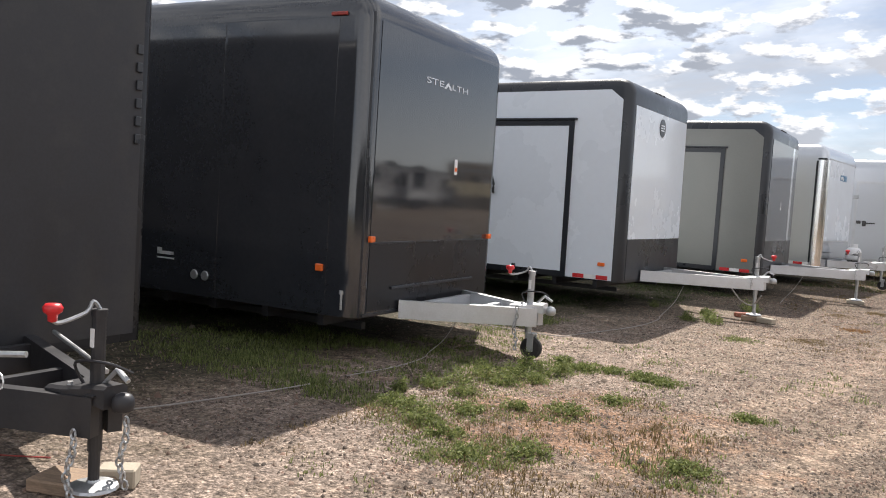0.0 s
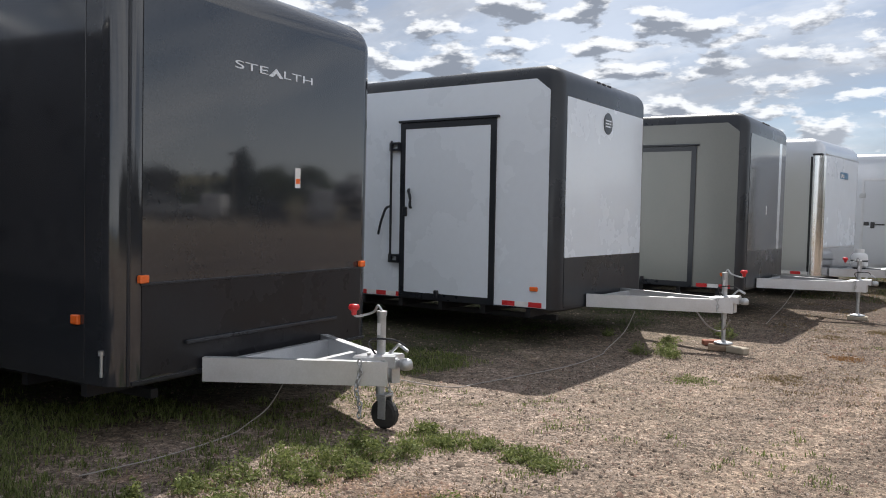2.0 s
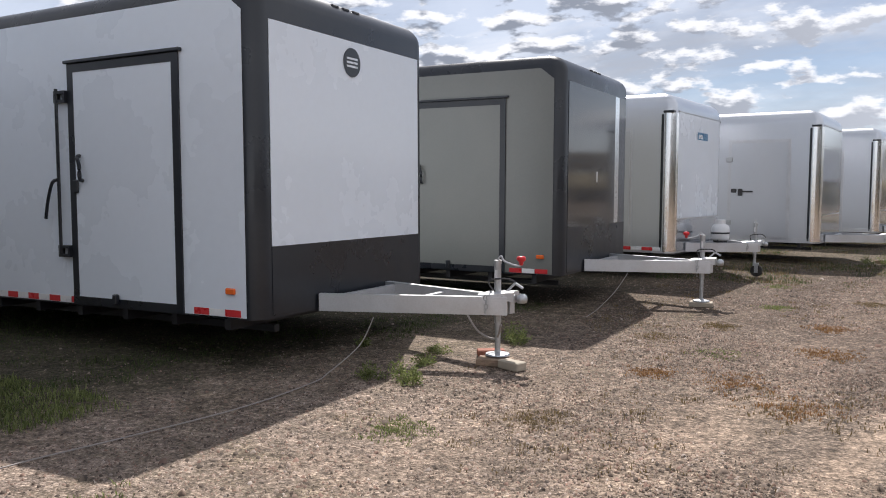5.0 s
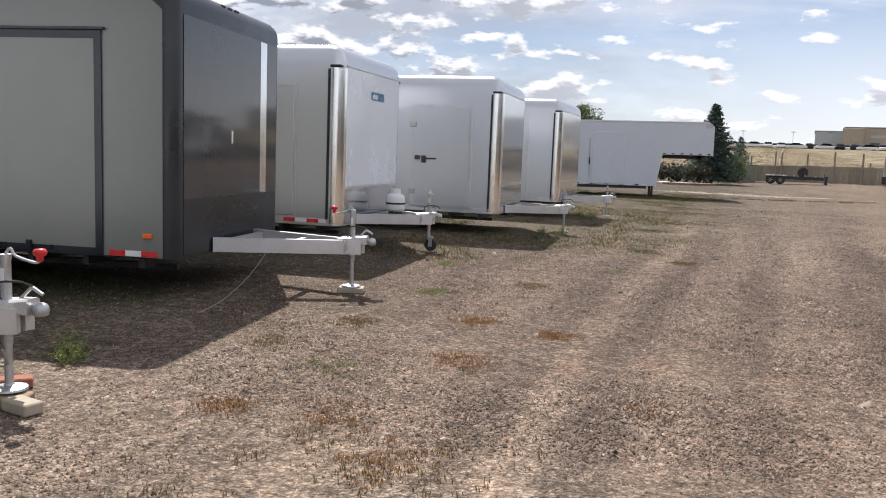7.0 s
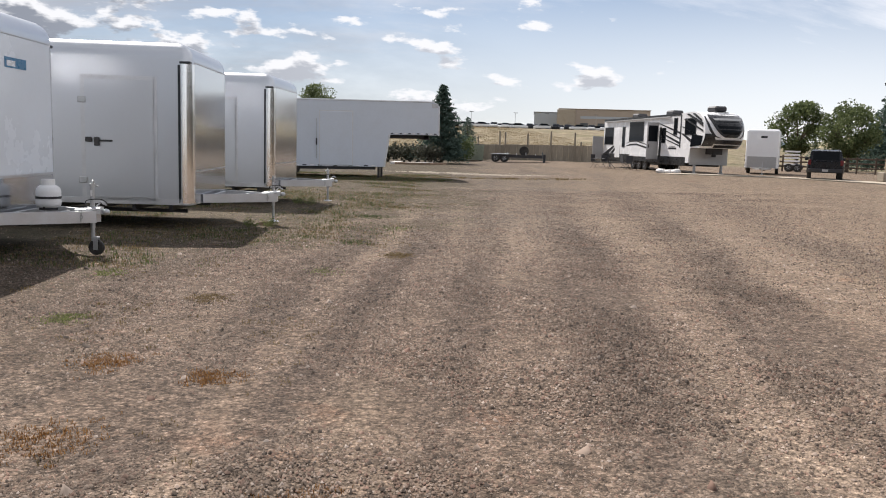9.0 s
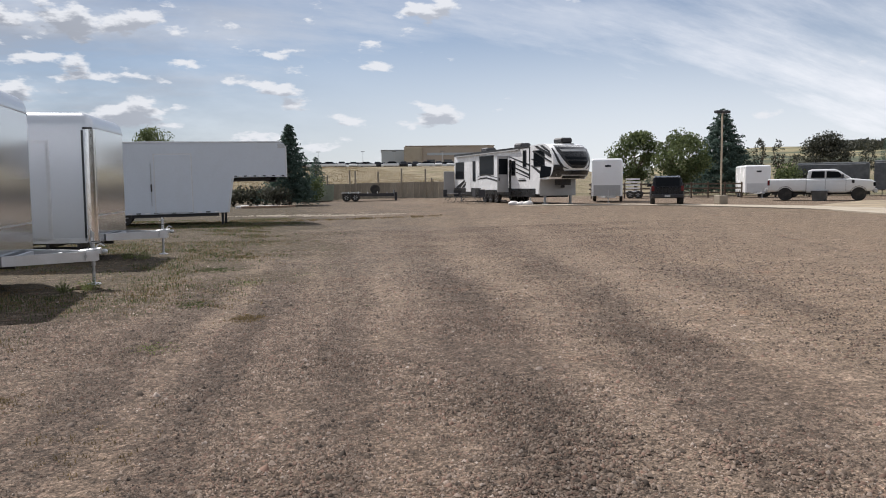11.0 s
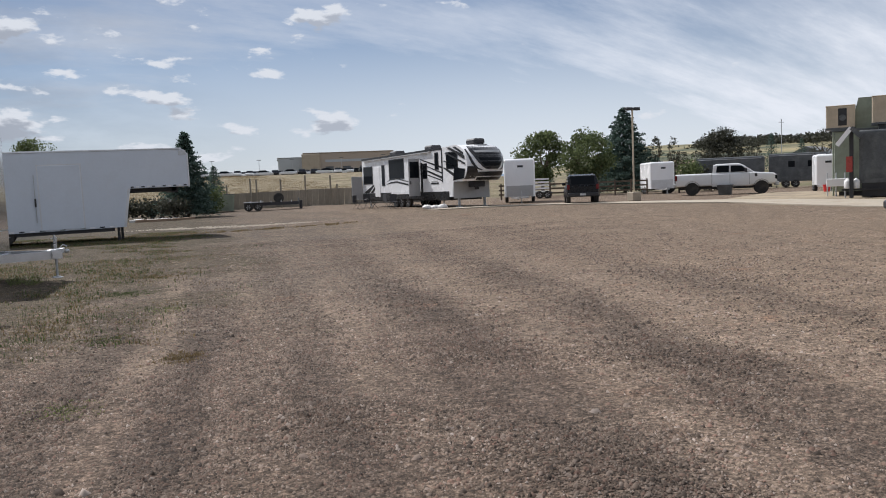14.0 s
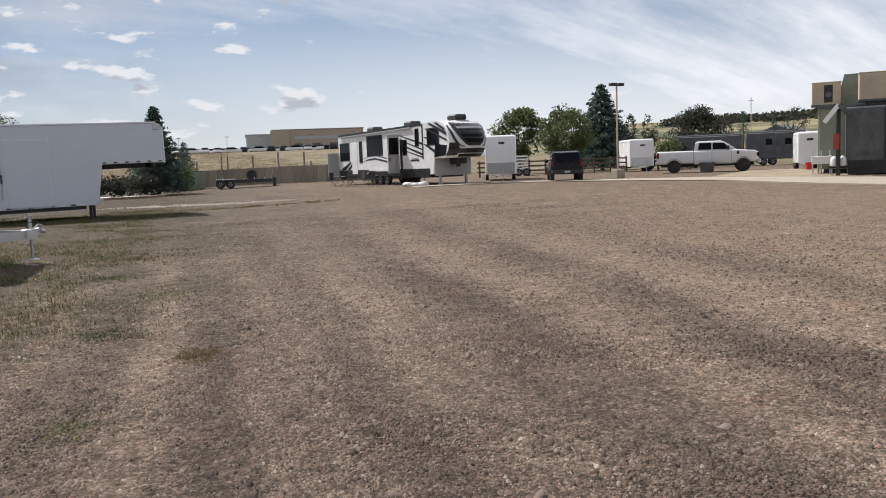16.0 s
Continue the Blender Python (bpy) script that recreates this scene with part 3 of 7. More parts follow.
    straw = mix(rng(nz(0.55, 10, 0.78), 0.36, 0.64), (0.085, 0.068, 0.04), (0.31, 0.255, 0.165))
    straw = mix(rng(nz(0.05, 6, 0.6, None, (1, 9, 0)), 0.52, 0.66), straw, (0.11, 0.11, 0.05))
    base = mix(rng(dist, 57, 68), base, straw)
    hills = mix(rng(nz(0.018, 8, 0.7), 0.4, 0.56), (0.30, 0.25, 0.14), (0.055, 0.07, 0.045))
    base = mix(rng(far.outputs["Value"], 230, 420), base, hills)
    # blue distance haze painted into the colour of the farthest hills
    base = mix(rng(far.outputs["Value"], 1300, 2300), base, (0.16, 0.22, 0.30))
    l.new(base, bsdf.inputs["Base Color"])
    bsdf.inputs["Roughness"].default_value = 0.95
    bsdf.inputs["Specular IOR Level"].default_value = 0.25
    h = op("ADD", op("MULTIPLY", da, -0.6), op("ADD", op("MULTIPLY", db, -0.35), op("MULTIPLY", nz(9, 8, 0.7), 0.8)))
    b = n.new("ShaderNodeBump")
    b.inputs["Strength"].default_value, b.inputs["Distance"].default_value = 0.9, 0.022
    l.new(h, b.inputs["Height"])
    l.new(b.outputs[0], bsdf.inputs["Normal"])
    return mt


ground = make_ground()

# ---- enclosed trailers: local x forward to the hitch, front wall at x = 0, near side at -y ----
def wheel(parent, x, y, r=0.34, w=0.2, rim_label="alloy rim", up=0.0):
    t = part("tyre", lathe([(r * 0.62, -w / 2), (r * 0.93, -w / 2), (r, -w * 0.3), (r, w * 0.3), (r * 0.93, w / 2), (r * 0.62, w / 2)], 24, "y"), M_RUBBER, parent, m=pose(x, y, r + up))
    bm = lathe([(r * 0.1, -w * 0.36), (r * 0.62, -w * 0.3), (r * 0.64, w * 0.3), (r * 0.1, w * 0.36)], 20, "y")
    for k in range(6):
        a = math.pi / 3 * k
        beam(bm, (0.05 * math.cos(a), -w * 0.42, 0.05 * math.sin(a)), (r * 0.6 * math.cos(a), -w * 0.42, r * 0.6 * math.sin(a)), 0.04, 0.03)
    part("rim", bm, M_GALV, t, rim_label)
    return t


def chain(parent, top, n, sway=0.0, link=0.045):
    bm = bmesh.new()
    for i in range(n):
        z = -i * link * 0.78
        turn = Matrix.Rotation(math.pi / 2 * (i % 2) + 0.3 * math.sin(i), 4, "Z")
        off = Vector((sway * math.sin(i * 0.9), sway * math.cos(i * 0.7), z))
        pts = []
        for k in range(9):
            a = 2 * math.pi * k / 8
            pts.append(off + (turn @ Vector((0.015 * math.cos(a), 0, 0.5 * link * math.sin(a)))))
        for a, b in zip(pts, pts[1:]):
            cyl(bm, a, b, 0.0058, 5)
    return part("safety_chain", bm, M_GALV, parent, "hanging steel safety chain", m=pose(*top))


def tongue(tr, half, reach, z, h, material, jack_x, jack_top, foot="plate", knob_turn=0.0, chain_n=9, coupler_mat=None, knob=True, jack_mat=None, near_chain=True, jack_y=0.0, deck=True, chain_at=(0.3, 0.185, 0.5)):
    """The A-frame, coupler, jack and chains."""
    jack_mat = jack_mat or M_GALV
    coupler_mat = coupler_mat or material
    for s in (-1, 1):
        bm = bmesh.new()
        beam(bm, (0.015, s * half * 0.97, z), (reach - 0.16, s * 0.05, z), 0.06, h)
        part("frame_beam", bm, material, tr)
    if deck:
        for x, wide, tall in ((0.12, 0.9, 0.85), (reach * 0.45, 0.5, 0.7)):
            bm = bmesh.new()
            beam(bm, (x, -half * wide, z - 0.01), (x, half * wide, z - 0.01), 0.05, h * tall)
            part("cross_member", bm, material, tr)
    top = z + h / 2
    bm = loft([[(x, -wd, top - dn), (x, wd, top - dn), (x, wd, top + hi - 0.012), (x, wd - 0.02, top + hi), (x, -wd + 0.02, top + hi), (x, -wd, top + hi - 0.012)] for x, wd, dn, hi in ((reach - 0.4, 0.12, -0.002, 0.022), (reach - 0.3, 0.115, -0.002, 0.03), (reach - 0.17, 0.07, 0.03, 0.045), (reach - 0.1, 0.058, 0.045, 0.05))])
    cp = part("coupler", bm, coupler_mat, tr, "worn ball coupler")
    bm = lathe([(0.03, -0.05), (0.042, -0.045), (0.046, -0.02), (0.044, 0.0), (0.034, 0.018), (0.015, 0.026), (0.002, 0.027)], 16)
    part("ball_socket", bm, M_GALV if coupler_mat is M_BRUSHED else coupler_mat, cp, smooth=True, m=pose(reach - 0.05, 0, top))
    for s in (-1, 1):
        part("bolt", rod(((reach - 0.3, s * 0.07, top + 0.028), (reach - 0.3, s * 0.07, top + 0.045), 0.012), segs=6), M_GALV, cp)
    part("latch_lever", rod(((reach - 0.2, 0.01, z + h / 2 + 0.03), (reach - 0.12, 0.02, z + h / 2 + 0.11), 0.01), ((reach - 0.12, 0.02, z + h / 2 + 0.11), (reach - 0.05, 0.02, z + h / 2 + 0.07), 0.012)), M_GALV, cp)
    jk = part("jack_tube", rod(((jack_x, jack_y, z - h / 2 - 0.08), (jack_x, jack_y, jack_top - 0.03), 0.03), ((jack_x, jack_y, jack_top - 0.03), (jack_x, jack_y, jack_top), 0.034), segs=14), jack_mat, tr, "upright trailer jack")
    low = 0.07 if foot != "wheel" else 0.17
    part("jack_leg", rod(((jack_x, jack_y, low), (jack_x, jack_y, z - h / 2), 0.024), segs=12), jack_mat, jk)
    part("mounting_plate", boxes((jack_x - 0.08, jack_x + 0.08, jack_y - 0.08, jack_y + 0.08, z + h / 2 + 0.001, z + h / 2 + 0.012), bevel=0.003), jack_mat, jk)
    c, s = math.cos(radians(knob_turn)), math.sin(radians(knob_turn))
    crank = bend([(jack_x, jack_y, jack_top), (jack_x + 0.03 * c, jack_y + 0.03 * s, jack_top + 0.035), (jack_x + 0.06 * c, jack_y + 0.06 * s, jack_top - 0.01), (jack_x + 0.17 * c, jack_y + 0.17 * s, jack_top - 0.045), (jack_x + 0.2 * c, jack_y + 0.2 * s, jack_top - 0.03)], 4)
    ck = part("crank", tube(crank, 0.009), M_GALV, jk)
    if knob:
        part("knob", lathe([(0.008, 0), (0.018, 0.005), (0.02, 0.03), (0.036, 0.042), (0.04, 0.06), (0.03, 0.075), (0.005, 0.078)], 14), M_REDPL, ck, "red plastic crank knob", True, pose(jack_x + 0.2 * c, jack_y + 0.2 * s, jack_top - 0.04))
    part("warning_sticker", boxes((jack_x - 0.012, jack_x + 0.012, jack_y - 0.034, jack_y - 0.0305, jack_top - 0.16, jack_top - 0.08)), M_WHTAPE, jk)
    if foot == "wheel":
        wx = jack_x + 0.04
        part("fork", boxes((wx - 0.03, wx + 0.03, jack_y - 0.045, jack_y - 0.035, 0.07, 0.22), (wx - 0.03, wx + 0.03, jack_y + 0.035, jack_y + 0.045, 0.07, 0.22), (wx - 0.05, wx + 0.03, jack_y - 0.045, jack_y + 0.045, 0.22, 0.235), bevel=0.002), M_GALV, jk)
        part("castor_wheel", lathe([(0.02, -0.03), (0.085, -0.03), (0.1, -0.018), (0.1, 0.018), (0.085, 0.03), (0.02, 0.03)], 18, "y"), M_RUBBER, jk, "black castor wheel", m=pose(wx, jack_y, 0.1))
    else:
        part("foot_plate", lathe([(0.02, 0.105), (0.03, 0.09), (0.1, 0.075), (0.105, 0.062), (0.0, 0.06)], 16), M_GALV, jk, m=pose(jack_x, jack_y, 0))
    for s in ((-1, 1) if near_chain else (1,)):
        chain(tr, (reach - chain_at[0], s * chain_at[1], z + h * chain_at[2]), chain_n, 0.01)
    part("breakaway_cable", tube(bend([(reach - 0.28, -0.02, z + h / 2 + 0.03), (jack_x - 0.05, -0.07, z + h / 2 + 0.13), (jack_x + 0.12, -0.05, z + h / 2 + 0.15), (jack_x + 0.16, 0.05, z + h / 2 + 0.1)], 5), 0.007), M_BLACKMATT, tr, "looped black breakaway cable")


def tape(tr, x0, x1, z, y, size=0.16, first="red", label=""):
    x, k = x0, 0 if first == "red" else 1
    while x < x1 - 0.02:
        e = min(x + size, x1)
        part("reflector", boxes((x + 0.003, e - 0.003, y - 0.004, y - 0.001, z, z + 0.055)), M_REDTAPE if k % 2 == 0 else M_WHTAPE, tr)
        x, k = e, k + 1


def undercarriage(tr, w, length, z0, axles=(-0.62, -0.74), rise=0.0):
    bearer = None
    for k in range(int(length / 0.6)):
        if bearer is None:
            bearer = part("cross_bearer", boxes((-0.4, -0.34, -w / 2 + 0.05, w / 2 - 0.05, z0 - 0.1, z0 - 0.002)), M_BLACKMATT, tr)
        else:
            b = new("cross_bearer", bearer.data)
            b.parent, b.matrix_basis = tr, pose(-k * 0.6, 0, 0)
    for s in (-1, 1):
        part("chassis_rail", boxes((-length, -0.2, s * (w / 2 - 0.45) - 0.03, s * (w / 2 - 0.45) + 0.03, z0 - 0.16, z0 - 0.1)), M_BLACKMATT, tr)
    for a in axles:
        part("axle", rod(((a * length, -w / 2 + 0.2, 0.34), (a * length, w / 2 - 0.2, 0.34), 0.04)), M_BLACKMATT, tr)
        for s in (-1, 1):
            wheel(tr, a * length, s * (w / 2 - 0.14), up=rise * length * -a)


def side_door(tr, x0, x1, z0, z1, y, leaf, trim, w=0.07, bar=True, handle="dark"):
    d = part("side_door", boxes((x0 + w * 0.6, x1 - w * 0.6, y - 0.014, y - 0.001, z0 + w * 0.6, z1 - w * 0.6), bevel=0.004), leaf, tr)
    part("door_frame", frame_plate(x0, x1, z0, z1, w, "y", y - 0.018, y - 0.002), trim, d)
    part("drip_rail", boxes((x0 - 0.02, x1 + 0.04, y - 0.045, y - 0.002, z1 + 0.002, z1 + 0.03), bevel=0.005), trim, d)
    hx = x0 + 0.17
    part("grab_handle", tube(bend([(hx - 0.03, y - 0.02, 1.76), (hx - 0.01, y - 0.06, 1.74), (hx + 0.02, y - 0.065, 1.66), (hx + 0.015, y - 0.06, 1.56), (hx, y - 0.02, 1.54)], 5), 0.018), trim, d, "black moulded grab handle")
    part("flush_latch", boxes((hx - 0.13, hx - 0.05, y - 0.035, y - 0.014, 1.43, 1.55), bevel=0.012), trim, d)
    part("door_hold_back", boxes((x0 + 0.55, x0 + 0.6, y - 0.06, y - 0.016, z0 + 0.03, z0 + 0.12), bevel=0.008), trim, d)
    if bar:
        bx = x0 - 0.12
        lb = part("lock_bar", rod(((bx, y - 0.045, 0.88), (bx, y - 0.045, 2.36), 0.015)), trim, d, "black cam-lock bar")
        for z in (0.9, 2.28):
            part("keeper", frame_plate(bx - 0.03, bx + 0.12, z - 0.045, z + 0.06, 0.025, "y", y - 0.05, y - 0.001), trim, lb)
        part("bar_handle", tube(bend([(bx, y - 0.06, 1.55), (bx - 0.06, y - 0.07, 1.52), (bx - 0.14, y - 0.06, 1.36), (bx - 0.19, y - 0.05, 1.2)], 4), 0.016), trim, lb)
    return d


def clearance_lamps(tr, w, x, z, n=3, gap=0.16, mat=None):
    for k in range(n):
        y = (k - (n - 1) / 2) * gap
        bm = bmesh.new()
        box(bm, x - 0.02, x + 0.02, y - 0.05, y + 0.05, z, z + 0.03, 0.008)
        part("clearance_lamp", bm, mat or M_BLACKMATT, tr)


def trimmed_trailer(m, label, skin, front_skin, door_x, length=8.4, w=2.62, rise=0.0, tail=None, up=0.0, front_top=2.76, door_top=2.57):
    """A flat-fronted car hauler with charcoal trim round its side and front skins."""
    z0, z1 = 0.42, 3.065 + up
    tr = thing("cargo_trailer", m, label, "trailer", "trailers in the row")
    body = part("body", rounded_body(-length, 0, w, z0, z1, 0.15, 0.24, 0.14, 0.2), M_TRIM, tr, "charcoal rounded corner and roof trim")
    smooth_by_angle(body)
    y = -w / 2
    back = tail or -length + 0.1
    for s in (-1, 1):
        yy = s * w / 2
        outline = [(back + 0.13, z0 + 0.015), (-0.12, z0 + 0.015), (-0.12, 2.77 + up), (-0.29, 2.905 + up), (back, 2.905 + up)]
        if not tail:
            outline[0] = (back, z0 + 0.015)
            outline[-1] = (back, 2.905 + up)
        part("side_skin", one_plate(outline, "y", yy - 0.006 if s < 0 else yy + 0.001, yy - 0.001 if s < 0 else yy + 0.006), skin, tr)
    part("front_skin", one_plate(rect(-w / 2 + 0.17, w / 2 - 0.16, 1.0, front_top), "x", 0.001, 0.007), front_skin, tr, "glossy front panel")
    part("stone_guard", one_plate(rect(-w / 2 + 0.17, w / 2 - 0.16, z0 + 0.03, 0.996), "x", 0.001, 0.005), M_TRIM, tr, "charcoal stone guard")
    side_door(tr, door_x[0], door_x[1], z0 + 0.01, door_top, y - 0.006, skin, M_TRIM, 0.075)
    tape(tr, -1.0 + 0.32, -0.17, z0 + 0.02, y - 0.007, 0.17)
    tape(tr, back + 0.13, door_x[0], z0 + 0.02, y - 0.007, 0.155)
    part("side_marker", boxes((-0.32, -0.22, y - 0.03, y - 0.007, 0.62, 0.67), bevel=0.008), M_AMBER, tr, "amber side marker lamp")
    clearance_lamps(tr, w, -0.075, z1 - 0.075)
    undercarriage(tr, w, length, z0, rise=rise)
    part("rear_ramp", boxes((-length - 0.06, -length - 0.002, -w / 2 + 0.06, w / 2 - 0.06, z0 + 0.02, z1 - 0.16), bevel=0.01), skin, tr, "closed rear ramp door")
    return tr


def disc(parent, y, z, r, mat, name, label):
    return part(name, lathe([(0.002, 0.008), (r, 0.008), (r, 0.014), (0.002, 0.014)], 28, "x"), mat, parent, label, m=pose(0, y, z))


# white trailer
white = trimmed_trailer(pose(-3.62, 11.692, -0.005, 0, -0.47, 0.39), "white enclosed trailer with charcoal trim and side door", M_WHITE, M_WHITE, (-2.15, -0.786), 9.2, rise=0.008, tail=-3.885, up=0.07, front_top=2.785)
lg = disc(white, -0.02, 2.596, 0.13, M_TRIM, "round_logo", "round grey logo sticker")
for z in (-0.035, 0.0, 0.035):
    part("logo_bar", boxes((0.0145, 0.016, -0.085, 0.085, z - 0.01, z + 0.008)), M_DECAL, lg)
part("tail_skin", one_plate([(-3.92, 0.44), (-3.765, 0.44), (-3.895, 2.975), (-4.03, 2.975)], "y", -1.325, -1.318), M_CHROME, white, "polished metal strip")
tongue(white, 0.56, 1.72, 0.487, 0.15, M_BRUSHED, 1.45, 0.86, "plate", 10, 4)
# grey trailer
grey = trimmed_trailer(pose(-2.76, 16.06, 0, 0, 0, 0), "grey metallic enclosed trailer with charcoal trim", M_GREY, M_GREYDARK, (-2.1, -0.74), 8.4, 2.66)
part("front_stripe", one_plate(rect(0.68, 0.86, 1.0, 2.755), "x", 0.0075, 0.009), M_CHROME, grey, "polished vertical strip")
part("inspection_tag", boxes((0.0075, 0.009, -0.1, -0.06, 1.56, 1.7)), M_WHTAPE, grey)
tongue(grey, 0.56, 1.64, 0.50, 0.15, M_BRUSHED, 1.37, 0.9, "plate", 200, 4)


def stealth_trailer():
    w, length, z0, z1 = 2.62, 8.4, 0.36, 3.05
    tr = thing("cargo_trailer", pose(-4.02, 6.53, 0, 0, 0, 5), "glossy black enclosed trailer lettered on its front", "trailer", "trailers in the row")
    body = part("body", rounded_body(-length, 0, w, z0, z1, 0.16, 0.26, 0.14, 0.25), M_BLACK, tr)
    smooth_by_angle(body)
    y = -w / 2
    for k in range(7):
        x = -0.3 - 1.22 * k
        part("side_skin", boxes((x - 1.2, x, y - 0.004, y - 0.0005, z0 + 0.03, z1 - 0.25), bevel=0.001), M_BLACK, tr)
    part("front_skin", one_plate(rect(-w / 2 + 0.17, w / 2 - 0.17, 1.03, z1 - 0.25), "x", 0.001, 0.005), M_BLACK, tr)
    part("stone_guard", one_plate(rect(-w / 2 + 0.17, w / 2 - 0.17, z0 + 0.04, 0.965), "x", 0.001, 0.005), M_BLACKDEEP, tr, "black lower front panel")
    part("seam_trim", boxes((0.001, 0.012, -w / 2 + 0.16, w / 2 - 0.16, 0.968, 0.985), bevel=0.003), M_TRIM, tr)
    part("bottom_rail", boxes((0.001, 0.01, -w / 2 + 0.1, w / 2 - 0.1, z0 + 0.005, z0 + 0.025)), M_TRIM, tr)
    part("tongue_cap", boxes((0.002, 0.03, -0.8, 0.8, 0.57, 0.595), bevel=0.004), M_TRIM, tr)
    for s in (-1, 1):
        part("front_marker", boxes((0.0, 0.035, s * (w / 2 - 0.17) - 0.035, s * (w / 2 - 0.17) + 0.035, 0.985, 1.035), bevel=0.006), M_AMBER, tr, "orange marker lamp")
    part("side_marker", boxes((-0.4, -0.33, y - 0.03, y - 0.001, 0.72, 0.78), bevel=0.006), M_AMBER, tr, "orange side marker lamp")
    part("inspection_tag", boxes((0.0055, 0.008, 0.27, 0.33, 1.62, 1.77)), M_WHTAPE, tr)
    part("tag_stripe", boxes((0.0082, 0.009, 0.275, 0.325, 1.65, 1.69)), M_AMBER, tr)
    lettering("STE", 0.078, M_DECAL, tr, Matrix.Translation((0.007, -0.21, 2.44)) @ pose(0, 0, 0, 90, 0, 90), label="silver lettering", width=0.33)
    lettering("LTH", 0.078, M_DECAL, tr, Matrix.Translation((0.007, 0.29, 2.44)) @ pose(0, 0, 0, 90, 0, 90), label="silver lettering", width=0.33)
    part("lettering_peak", one_plate([(-0.04, 2.41), (0.04, 2.475), (0.12, 2.41), (0.075, 2.41), (0.04, 2.44), (0.005, 2.41)], "x", 0.006, 0.008), M_DECAL, tr)
    for x in (-1.63, -1.76):
        part("socket", lathe([(0.002, 0), (0.04, 0), (0.045, 0.01), (0.03, 0.02), (0.002, 0.015)], 14, "y"), M_GALV, tr, "round inlet cover", m=pose(x, y - 0.025, 0.55))
    part("maker_decal", boxes((-2.25, -2.03, y - 0.006, y - 0.0045, 0.66, 0.675), (-2.22, -2.04, y - 0.006, y - 0.0045, 0.70, 0.73), (-2.25, -2.19, y - 0.006, y - 0.0045, 0.70, 0.76)), M_DECAL, tr)
    part("roof_light", boxes((-0.38, -0.22, y - 0.02, y - 0.001, z1 - 0.24, z1 - 0.21), bevel=0.005), M_RUST, tr)
    part("tie_down_pin", rod(((-0.13, y - 0.01, 0.42), (-0.13, y - 0.01, 0.55), 0.01), ((-0.13, y - 0.012, 0.55), (-0.13, y - 0.012, 0.58), 0.018)), M_GALV, tr)
    part("corner_bead", rod(((-0.02, -w / 2 + 0.09, z0), (-0.02, -w / 2 + 0.09, z1 - 0.2), 0.012)), M_TRIM, tr)
    undercarriage(tr, w, length, z0)
    tongue(tr, 0.66, 1.25, 0.385, 0.16, M_BRUSHED, 1.0, 0.79, "wheel", 195, 11)
    # unseen plate, added only to shade the sunlit gap under the tongue
    part("tongue_pan", one_plate([(0.02, -0.62), (0.9, -0.12), (0.9, 0.12), (0.02, 0.62)], "z", 0.312, 0.318), M_BRUSHED, tr, "unseen plate added under the tongue to block sunlight")
    return tr


stealth = stealth_trailer()


def black_trailer():
    w, length, z0, z1 = 2.62, 8.4, 0.36, 3.1
    tr = thing("cargo_trailer", pose(-4.1, 2.1, 0, 0, 0, 3), "plain black enclosed trailer with a black hitch", "trailer", "trailers in the row")
    smooth_by_angle(part("body", rounded_body(-length, 0, w, z0, z1, 0.06, 0.12, 0.1, 0.12), M_BLACKDEEP, tr))
    part("front_skin", one_plate(rect(-w / 2 + 0.08, w / 2 - 0.08, z0 + 0.05, z1 - 0.15), "x", 0.001, 0.005), M_BLACKMATT, tr)
    # column of small dark raised marks near the +y front edge
    for k in range(6):
        part("vent_slot", boxes((0.002, 0.02, w / 2 - 0.13, w / 2 - 0.09, 1.6 + k * 0.11, 1.66 + k * 0.11), bevel=0.004), M_TRIM, tr)
    undercarriage(tr, w, length, z0)
    tongue(tr, 0.55, 1.52, 0.39, 0.17, M_BLACKMATT, 1.3, 0.83, "plate", 262, 9, jack_mat=M_BLACKMATT, chain_at=(0.2, 0.13, -0.4))
    bar = part("spring_bar", rod(((0.1, -0.6, 0.55), (1.05, -0.16, 0.62), 0.014)), M_GALV, tr, "bright weight-distribution bar")
    part("hook", tube(bend([(0.35, -0.5, 0.58), (0.36, -0.56, 0.52), (0.42, -0.54, 0.42), (0.44, -0.5, 0.34)], 5), 0.012), M_GALV, bar)
    part("spring_bar", rod(((0.2, 0.55, 0.52), (1.1, 0.2, 0.5), 0.012)), M_GALV, tr)
    part("wire_coil", tube([(0.95 + 0.04 * math.cos(a), -0.22, 0.5 + 0.04 * math.sin(a)) for a in (k * 0.7 for k in range(20))], 0.004), M_WHTAPE, tr)
    return tr


black_trailer()


